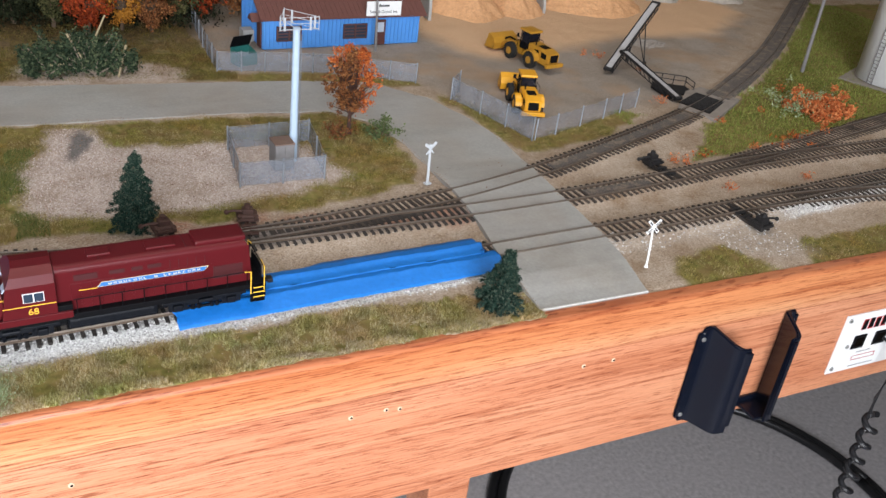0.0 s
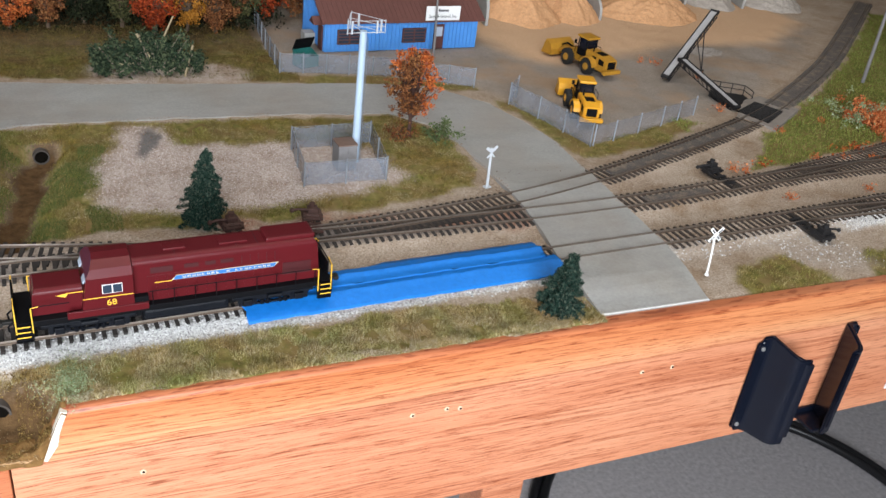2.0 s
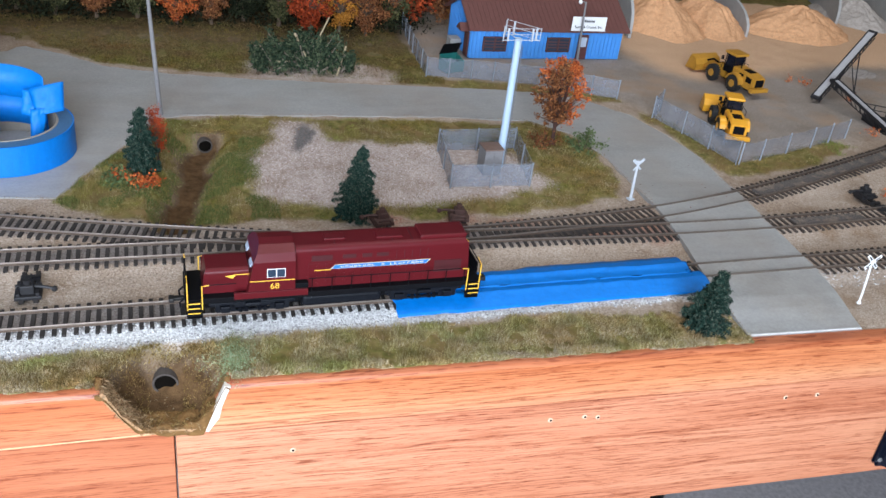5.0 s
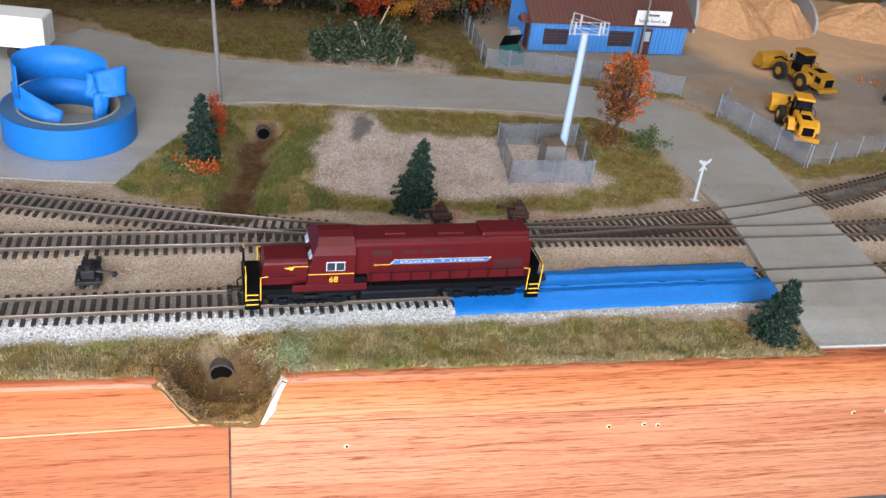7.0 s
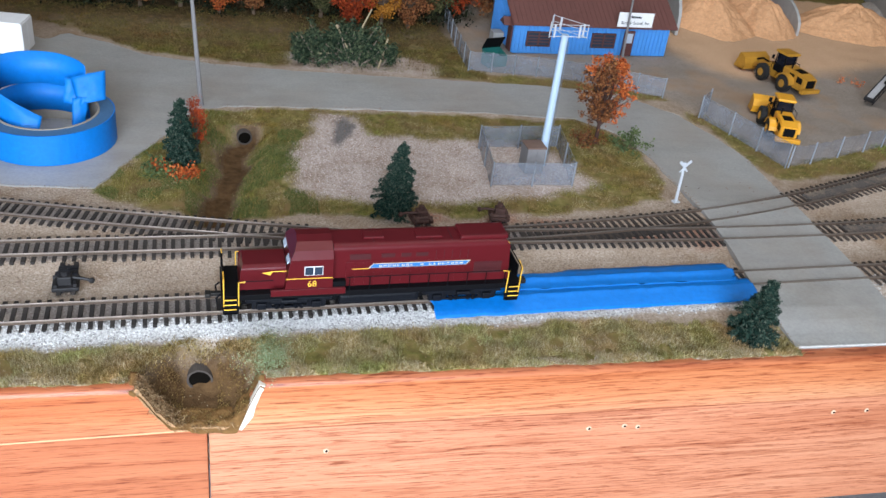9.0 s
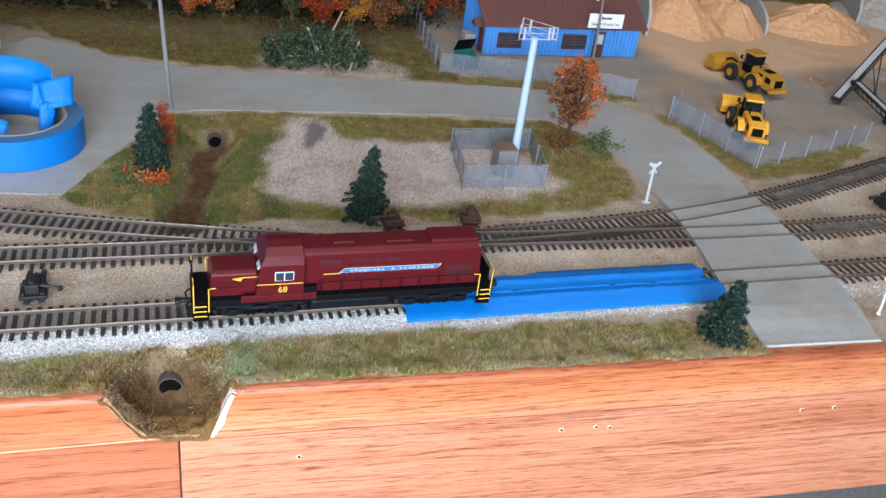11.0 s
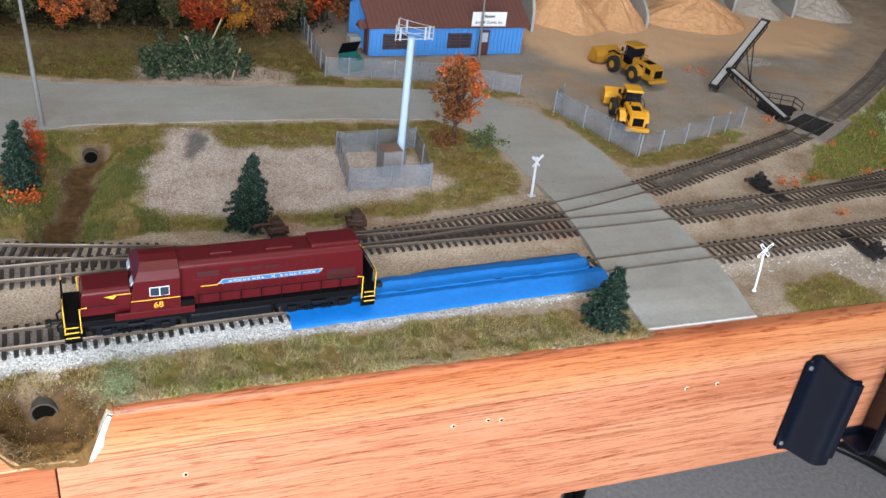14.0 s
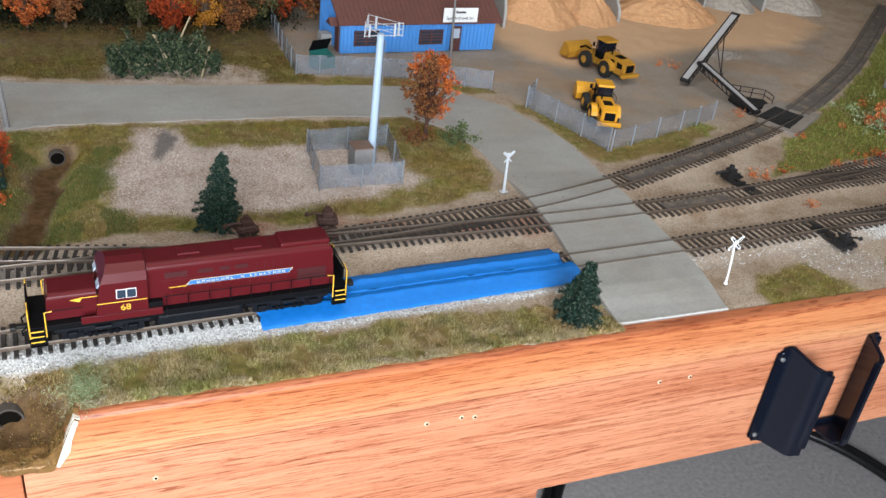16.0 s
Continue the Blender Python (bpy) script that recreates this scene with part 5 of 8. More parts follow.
t2 = broadleaf("red_shrub", "slim red-orange shrub behind the spruce", 0.050, 0.0095, RED_LEAF, 13, 0.1, 34, 34)
t2.matrix_basis = pose(-0.083, 0.296, 0)


def low_shrub(label, x, y, spread_x, spread_y, height, material, seed, clumps=24, per=26, category="shrub", size=0.0026, stems=True):
    r = np.random.RandomState(seed)
    t = thing("shrub", label, category, x, y, 0)
    cs = np.stack([r.normal(0, spread_x, clumps), r.normal(0, spread_y, clumps), np.abs(r.normal(0, height * 0.5, clumps)) + 0.002], -1)
    bm = bmesh.new()
    for c in cs[::2]:
        rod(bm, (c[0] * 0.3, c[1] * 0.3, -0.002), c, 0.0005, 0.0002, 4)
    if stems:
        part("stems", bm, BARK, t)
    o = new("leaves", leaf_mesh("leaves", cs, size, per, 0.0024, material, seed))
    o.parent = t
    return t


low_shrub("low orange leafy shrub below the spruce", -0.094, 0.258, 0.007, 0.004, 0.005, ORANGE_LEAF, 21, 14)
low_shrub("low pale green shrub below the spruce", -0.108, 0.262, 0.010, 0.006, 0.006, SHRUB_LEAF, 22, 16)
low_shrub("small orange shrub tuft below the spruce", -0.112, 0.270, 0.003, 0.002, 0.005, ORANGE_LEAF, 23, 6)
low_shrub("leafy green bush at the foot of the autumn tree", 0.315, 0.322, 0.008, 0.007, 0.017, SHRUB_LEAF, 24, 22)
low_shrub("brown and olive bush round the autumn tree's trunk", 0.276, 0.333, 0.008, 0.006, 0.012, RUST_LEAF, 41, 20, 12)
low_shrub("spreading orange shrub on the green bank", 0.876, 0.296, 0.017, 0.013, 0.016, SALMON_LEAF, 25, 130, 40, size=0.0032)
low_shrub("grey-green shrub between orange shrubs on the bank", 0.856, 0.310, 0.024, 0.018, 0.020, FUZZ, 26, 60, 22, size=0.0026)
low_shrub("fallen orange leaves beside the siding", 0.76, 0.236, 0.030, 0.006, 0.003, ORANGE_LEAF, 27, 14, 10)
low_shrub("pale green fuzzy weed beside the drain", -0.034, 0.022, 0.007, 0.009, 0.0016, FUZZ, 28, 150, size=0.0007, stems=False)
low_shrub("few orange leaves lying near the switch stand", 0.625, 0.215, 0.010, 0.004, 0.002, ORANGE_LEAF, 29, 6, 8)


def brush_pile():
    r = random.Random(5)
    t = thing("brush_pile", "pile of dark green cut brush and branches", "brush pile", 0.064, 0.540, 0)
    cs = []
    for k in range(90):
        a = Vector((max(-0.049, min(0.049, r.gauss(0, 0.027))), max(-0.022, min(0.024, r.gauss(-0.002, 0.013))), 0.0))
        crest = 0.035 * max(0.0, 1 - (abs(a.x) / 0.066) ** 2)
        b = a + Vector((r.uniform(-0.024, 0.024), r.uniform(-0.016, 0.016), crest * r.uniform(0.25, 1.0) + 0.003))
        b.x, b.y = max(-0.053, min(0.053, b.x)), max(-0.027, min(0.029, b.y))
        bm = bmesh.new()
        rod(bm, a, b, 0.0012, 0.0005, 5)
        part("branch", bm, GREY_BARK, t)
        for f in (0.3, 0.5, 0.7, 0.85, 1.0):
            p = a.lerp(b, f)
            cs.append(p + Vector((r.gauss(0, 0.0016), r.gauss(0, 0.0016), r.gauss(0, 0.0016))))
    for a, b in (((0.006, -0.012, 0.016), (0.030, 0.016, 0.052)), ((-0.010, -0.006, 0.040), (0.002, -0.020, 0.018)), ((0.046, -0.010, 0.028), (0.034, -0.032, 0.002)), ((-0.030, -0.024, 0.014), (-0.016, -0.024, 0.015))):
        bm = bmesh.new()
        rod(bm, a, b, 0.0013, 0.0009, 6)
        part("branch", bm, RAW_BRANCH, t, "pale bare branch")
    o = new("needles", leaf_mesh("needles", cs, 0.0040, 27, 0.0027, BRUSH, 31, 0.0, 0.22))
    o.parent = t


RAW_BRANCH = plain("bare_branch", (0.34, 0.27, 0.16), 0.8, vary=0.3, scale=400)
brush_pile()


def forest():
    kinds = []
    for k, (m, lab) in enumerate(((ORANGE_LEAF, "bright orange autumn tree in the wood"), (RUST_LEAF, "rust brown autumn tree in the wood"), (OLIVE_LEAF, "dull olive tree in the wood"), (GOLD_LEAF, "golden orange tree in the wood"), (RED_LEAF, "red autumn tree in the wood"), (SHADED_LEAF, "dark green tree with the wood's shade put into its leaf colour"))):
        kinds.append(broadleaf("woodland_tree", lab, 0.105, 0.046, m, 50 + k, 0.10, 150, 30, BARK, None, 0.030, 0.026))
        kinds[-1]["group"] = "wood behind the layout"
    front = [(-0.58, 0.80, 1), (-0.50, 0.775, 4), (-0.43, 0.765, 0), (-0.365, 0.735, 4), (-0.325, 0.705, 0), (-0.29, 0.74, 1), (-0.25, 0.715, 2), (-0.205, 0.695, 2), (-0.16, 0.69, 1),
             (-0.115, 0.695, 2), (-0.07, 0.68, 0), (-0.03, 0.685, 1), (0.01, 0.70, 5), (0.05, 0.685, 2), (0.085, 0.668, 4), (0.122, 0.672, 3), (0.155, 0.665, 1), (0.185, 0.690, 2), (0.20, 0.73, 3), (0.235, 0.74, 5), (0.26, 0.79, 5)]
    r = random.Random(9)
    rows = [(x, y - 0.012, k, r.uniform(0.85, 1.1)) for x, y, k in front]
    for row, (yy, pick) in enumerate(((0.72, (1, 2, 5, 4)), (0.765, (5, 2, 1, 0)), (0.82, (5, 5, 2, 1)))):
        for i in range(15):
            x = -0.60 + i * 0.063 + r.uniform(-0.02, 0.02)
            if x < 0.30:
                rows.append((x, yy + max(0, -x - 0.25) * 0.35 + r.uniform(-0.015, 0.015), r.choice(pick), r.uniform(1.0, 1.35)))
    for x, y, k in ((0.33, 0.80, 5), (0.40, 0.82, 1), (0.47, 0.82, 5), (0.53, 0.90, 5), (0.60, 0.93, 2), (0.68, 0.95, 5), (0.77, 0.93, 5), (0.83, 0.94, 1), (0.90, 0.93, 5), (0.97, 0.95, 5), (1.05, 0.94, 2), (1.13, 0.93, 5), (1.22, 0.92, 5), (1.30, 0.93, 2), (0.79, 0.88, 4)):
        rows.append((x, y, k, r.uniform(0.9, 1.2)))
    used = set()
    for x, y, k, s in rows:
        z = float(ground_height(np.array([x]), np.array([y]))[0])
        m = pose(x, y, z, 0, 0, r.uniform(0, 360)) @ Matrix.Diagonal((s, s, s, 1))
        if k in used:
            copy_thing(kinds[k], m)
        else:
            used.add(k)
            kinds[k].matrix_basis = m
    # undergrowth whose leaf colour also holds the shade under the crowns
    t = thing("undergrowth", "low undergrowth at the edge of the wood, its leaves coloured as in shade", "undergrowth", kind="stuff")
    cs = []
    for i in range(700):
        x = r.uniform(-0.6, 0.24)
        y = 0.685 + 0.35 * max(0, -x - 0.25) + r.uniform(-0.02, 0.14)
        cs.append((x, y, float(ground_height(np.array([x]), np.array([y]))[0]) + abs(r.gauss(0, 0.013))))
    o = new("leaves", leaf_mesh("leaves", cs, 0.0038, 34, 0.008, SHADED_LEAF, 77))
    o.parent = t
    tagged(o, kind="stuff")


forest()
# backdrop in near black, standing in for the shade deep in the wood
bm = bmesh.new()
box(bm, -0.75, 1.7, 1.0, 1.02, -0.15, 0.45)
solid("backdrop", bm, plain("shade_dark_backdrop", (0.022, 0.022, 0.017), 0.9, vary=0.5, scale=18), "backdrop board behind the wood, coloured as the shade between trees", "backdrop")


# ---- the drain under the front track and the culvert under the lane ----
def pipe(name, label, x, y, z, r, length, rz, tilt=0.0):
    t = thing(name, label, "pipe", x, y, z, rz)
    bm = bmesh.new()
    n = 28
    rings = []
    for (yy, rr) in ((0, r), (0, r * 0.84), (length, r * 0.84), (length, r)):
        rings.append([bm.verts.new((rr * math.cos(2 * math.pi * k / n), yy, rr * math.sin(2 * math.pi * k / n))) for k in range(n)])
    for a, b in zip(rings, rings[1:] + rings[:1]):
        for k in range(n):
            bm.faces.new((a[k], a[(k + 1) % n], b[(k + 1) % n], b[k]))
    bmesh.ops.recalc_face_normals(bm, faces=bm.faces)
    part("wall", bm, PIPE_GREY, t)
    # black disc just inside the mouth, in place of the pipe's inner shade
    bm = bmesh.new()
    rod(bm, (0, 0.0010, 0), (0, 0.0016, 0), r * 0.845, n=24)
    part("shade_plug", bm, HOLE_SHADE, t)
    return t


pipe("culvert_pipe", "grey drain pipe in the brown cut below the front track", -0.0750, 0.0290, -0.0200, 0.0078, 0.03, -4)
pipe("culvert_pipe", "grey culvert mouth under the lane at the ditch head", -0.0445, 0.3510, -0.0095, 0.0066, 0.03, 6)

# ---- masking tape roll and trailer on the lot ----
def tape_roll():
    t = thing("tape_roll", "roll of blue masking tape with a loose end on the lot", "tape roll", -0.2022, 0.3225, 0.0008)
    def ring(r0, r1, h, z0=0.0):
        bm = bmesh.new()
        n, rings = 72, []
        for rr, z in ((r0, z0), (r0, z0 + h), (r1, z0 + h), (r1, z0)):
            rings.append([bm.verts.new((rr * math.cos(2 * math.pi * k / n), rr * math.sin(2 * math.pi * k / n), z)) for k in range(n)])
        for a, b in zip(rings, rings[1:] + rings[:1]):
            for k in range(n):
                bm.faces.new((a[k], a[(k + 1) % n], b[(k + 1) % n], b[k]))
        bmesh.ops.recalc_face_normals(bm, faces=bm.faces)
        return bm
    part("outer_layer", ring(0.0512, 0.0522, 0.0254), TAPE, t)
    part("side", ring(0.0402, 0.0512, 0.0252), TAPE_SIDE, t, "dark edge of wound tape")
    part("core", ring(0.0385, 0.0402, 0.0258), CARDBOARD, t, "pale cardboard core")

    def ribbon(path, width_axis, width, name="loose_end"):
        verts, faces = [], []
        for p, w in zip(path, width_axis):
            verts += [tuple(Vector(p)), tuple(Vector(p) + Vector(w) * width)]
        for i in range(len(path) - 1):
            faces.append((2 * i, 2 * i + 2, 2 * i + 3, 2 * i + 1))
        o = new(name, raw_mesh(name, verts, faces, TAPE, True))
        o.parent = t
        md = o.modifiers.new("thick", "SOLIDIFY")
        md.thickness = 0.0003
        return o
    # a broad curl standing over the core, a flap over the ring and a crumpled knot
    a = []
    for k in range(25):
        u = k / 24
        ang = radians(215 - 195 * u)
        a.append((-0.004 + 0.036 * math.cos(ang), 0.001 + 0.029 * math.sin(ang), 0.0345 + 0.004 * math.sin(math.pi * u) - 0.003 * u))
    ribbon(a, [(0, 0.14, 1)] * 25, 0.0265, "loose_curl")
    # the layer under it, standing inside the core
    a = []
    for k in range(25):
        u = k / 24
        ang = radians(190 - 165 * u)
        a.append((-0.002 + 0.0345 * math.cos(ang), 0.003 + 0.0330 * math.sin(ang), 0.0135 - 0.006 * u))
    ribbon(a, [(0, 0.05, 1)] * 25, 0.0240, "inner_layer")
    # the newest turn ends in a torn edge on the outside
    verts, faces = [], []
    for k in range(41):
        u = k / 40
        for j in range(5):
            ang = radians(-72 - 190 * u) if k else radians(-72 + 1.6 * noise.noise((j * 1.7, 3, 0)))
            verts.append((0.0525 * math.cos(ang), 0.0525 * math.sin(ang), 0.0004 + 0.0250 * j / 4))
    for k in range(40):
        for j in range(4):
            faces.append((5 * k + j, 5 * k + 1 + j, 5 * k + 6 + j, 5 * k + 5 + j))
    wrap = new("outer_turn", raw_mesh("outer_turn", verts, faces, TAPE, True))
    wrap.parent = t
    # a flap that swings from the curl's end down over the core
    verts, faces = [], []
    for k in range(17):
        u = k / 16
        p = Vector((-0.040 + 0.036 * u, -0.010 - 0.022 * math.sin(u * 1.7), 0.0195 - 0.009 * u ** 1.4))
        w = 0.0275 - 0.009 * u
        for j in range(5):
            f = j / 4
            verts.append(tuple(p + Vector((0.004 * u * f, (0.10 + 0.45 * u) * f * w, f * w)) + Vector((0, 0.0016 * noise.noise((u * 5, f * 3, 2)), 0))))
    for k in range(16):
        for j in range(4):
            faces.append((5 * k + j, 5 * k + 5 + j, 5 * k + 6 + j, 5 * k + 1 + j))

    def sheet(name, verts, faces):
        o = new(name, raw_mesh(name, verts, faces, TAPE, True))
        o.parent = t
        md = o.modifiers.new("thick", "SOLIDIFY")
        md.thickness = 0.0003

    sheet("hanging_flap", verts, faces)

    def crumple(name, centre, u, v, bulge, seed):
        """A small bent sheet of tape with creases."""
        c, u, v = Vector(centre), Vector(u), Vector(v)
        nrm = u.cross(v).normalized()
        n, verts, faces = 9, [], []
        for i in range(n):
            for j in range(n):
                a, b = i / (n - 1) - 0.5, j / (n - 1) - 0.5
                h = bulge * (1 - 3 * a * a) + 0.0026 * abs(noise.noise((a * 3.1, b * 3.1, seed))) + 0.0022 * noise.noise((a * 6, b * 6, seed + 3))
                verts.append(tuple(c + u * a * (1 + 0.25 * b) + v * b + nrm * h))
        for i in range(n - 1):
            for j in range(n - 1):
                faces.append((i * n + j, i * n + n + j, i * n + n + j + 1, i * n + j + 1))
        sheet(name, verts, faces)

    crumple("crumpled_piece", (0.0330, 0.0090, 0.0410), (0.024, 0.006, 0.004), (-0.003, 0.012, 0.020), 0.004, 1.0)
    crumple("crumpled_piece", (0.0200, 0.0100, 0.0370), (0.016, -0.008, 0.0), (0.004, 0.006, 0.020), -0.004, 6.0)
    crumple("hanging_strip", (0.0245, -0.0010, 0.0235), (0.011, 0.004, 0.0), (0.003, 0.006, 0.026), 0.002, 11.0)
    bm = bmesh.new()
    rod(bm, (0, 0, 0.0004), (0, 0, 0.0006), 0.0384, n=40)
    part("shade_disc", bm, ASPHALT, t)


tape_roll()


def trailer():
    t = thing("box_trailer", "white box trailer parked on the grey lot", "trailer", -0.247, 0.494, 0.0006, 172)
    bm = bmesh.new()
    box(bm, 0.0, 0.150, -0.0150, 0.0150, 0.0125, 0.0435, 0.0006)
    b = part("body", bm, WHITE, t)
    for side in (-1, 1):
        bm = bmesh.new()
        box(bm, -0.0008, 0.0, side * 0.0145 if side > 0 else -0.0145, side * 0.0005 if side > 0 else -0.0005, 0.0140, 0.0420, 0.0002)
        part("rear_door", bm, WHITE, b)
    bm = bmesh.new()
    box(bm, 0.005, 0.145, -0.006, 0.006, 0.0100, 0.0125)
    part("chassis", bm, IRON, t)
    for x in (0.016, 0.030, 0.128):
        for side in (-1, 1):
            bm = bmesh.new()
            rod(bm, (x, side * 0.0145, 0.0060), (x, side * 0.0085, 0.0060), 0.0060, n=20)
            part("wheel", bm, RUBBER, t)


trailer()

# ---- fences ----
def fence(label, points, height, post_every=0.026, post_material=None, fabric=True, group="chain fences", thin=False):
    t = thing("chain_fence", label, "fence", group=group)
    pm = post_material or FENCE_METAL
    for (ax, ay), (bx, by) in zip(points, points[1:]):
        a, b = Vector((ax, ay, 0)), Vector((bx, by, 0))
        if fabric:
            d = (b - a).normalized()
            nrm = Vector((-d.y, d.x, 0)) * 0.00015
            bm = bmesh.new()
            n = 6
            lo = [bm.verts.new(a.lerp(b, k / n) + nrm * 4 * math.sin(k * 2.1) + Vector((0, 0, 0.0004))) for k in range(n + 1)]
            hi = [bm.verts.new(a.lerp(b, k / n) + nrm * 6 * math.sin(k * 1.7) + Vector((0, 0, height * (0.97 + 0.03 * math.cos(k * 3))))) for k in range(n + 1)]
            for k in range(n):
                bm.faces.new((lo[k], lo[k + 1], hi[k + 1], hi[k]))
            part("mesh_panel", bm, FABRIC_THIN if thin else FABRIC, t)
        if not thin:
            bm = bmesh.new()
            tube(bm, [a + Vector((0, 0, height)), b + Vector((0, 0, height))], 0.00022, 6)
            part("top_rail", bm, pm, t)
    done = []
    for (ax, ay), (bx, by) in zip(points, points[1:]):
        a, b = Vector((ax, ay, 0)), Vector((bx, by, 0))
        n = max(1, round((b - a).length / post_every))
        for k in range(n + 1):
            p = a.lerp(b, k / n)
            if all((p - q).length > 0.002 for q in done):
                done.append(p)
                bm = bmesh.new()
                rod(bm, p - Vector((0, 0, 0.002)), p + Vector((0, 0, height + 0.0012)), 0.00085, n=8)
                part("post", bm, pm, t)
    return t


fence("square grey chain fence round the radio mast", [(0.159, 0.245), (0.233, 0.2465), (0.243, 0.324), (0.166, 0.3195), (0.159, 0.245)], 0.0215, 0.040)
fence("grey chain fence round the office yard", [(0.209, 0.690), (0.203, 0.60), (0.2015, 0.520), (0.278, 0.509), (0.330, 0.497), (0.411, 0.4575)], 0.0217, 0.030)
fence("grey chain fence along the road by the gravel yard", [(0.449, 0.424), (0.430, 0.4045), (0.4445, 0.362), (0.466, 0.287)], 0.0240, 0.040)
fence("pale see-through wire fence beside the spur track", [(0.4705, 0.2885), (0.50, 0.297), (0.540, 0.312), (0.580, 0.327), (0.640, 0.350)], 0.0215, 0.040, PALE_METAL, thin=True)

# ---- radio mast and its cabinet ----
def mast():
    t = thing("radio_mast", "pale blue-grey radio mast with a triangular antenna platform", "mast", 0.2165, 0.2865, 0)
    bm = bmesh.new()
    rod(bm, (0, 0, 0), (0, 0, 0.121), 0.0037, 0.0030, 20)
    part("pole", bm, TOWER_GREY, t)
    bm = bmesh.new()
    corners = [(-0.0168, -0.0082), (0.0168, -0.0064), (-0.0058, 0.0178)]
    for z in (0.1215, 0.1265, 0.1315):
        for a, b in zip(corners, corners[1:] + corners[:1]):
            tube(bm, [(*a, z), (*b, z)], 0.00024, 6)
    for c in corners:
        tube(bm, [(*c, 0.1205), (*c, 0.1325)], 0.00035, 6)
        tube(bm, [(*c, 0.1215), (0, 0, 0.1195)], 0.00035, 6)
    part("platform_frame", bm, MAST_WHITE, t, "white triangular platform frame")
    for (ax, ay), (bx, by) in zip(corners, corners[1:] + corners[:1]):
        for f in (0.12, 0.78):
            x, y = ax + (bx - ax) * f, ay + (by - ay) * f
            ang = math.degrees(math.atan2(by - ay, bx - ax))
            bm = bmesh.new()
            box(bm, -0.0008, 0.0008, -0.0008, 0.0002, 0.1208, 0.1318, 0.0002, pose(x, y, 0, 0, 0, ang))
            part("antenna_panel", bm, MAST_WHITE, t)
    bm = bmesh.new()
    for side in (-1, 1):
        tube(bm, [(0.0050 + side * 0.0, side * 0.0014, 0.0), (0.0042, side * 0.0014, 0.115)], 0.0002, 5)
    for k in range(36):
        z = 0.003 + 0.0031 * k
        tube(bm, [(0.0050 - 0.0008 * z / 0.115, -0.0014, z), (0.0050 - 0.0008 * z / 0.115, 0.0014, z)], 0.00016, 4)
    part("ladder", bm, FENCE_METAL, t)
    c = thing("equipment_cabinet", "dull brown-grey equipment cabinet inside the mast fence", "cabinet", 0.2035, 0.2770, 0, 3)
    bm = bmesh.new()
    box(bm, -0.0085, 0.0085, -0.0085, 0.0085, 0, 0.0235, 0.0004)
    b = part("body", bm, POLE_GREY, c)
    bm = bmesh.new()
    box(bm, -0.0090, 0.0090, -0.0090, 0.0090, 0.0235, 0.0247, 0.0003)
    part("top", bm, RUST_LEAF_PLAIN, c, "rust brown cover")
    for k in range(2):
        bm = bmesh.new()
        box(bm, -0.0080 + 0.0081 * k, -0.0002 + 0.0081 * k, -0.0089, -0.0085, 0.0015, 0.0222, 0.0001)
        part("door", bm, POLE_GREY, b)


MAST_WHITE = plain("mast_white", (0.46, 0.48, 0.51), 0.5, vary=0.06)
RUST_LEAF_PLAIN = plain("brown_cover", (0.16, 0.10, 0.075), 0.7, vary=0.25, scale=200)
mast()


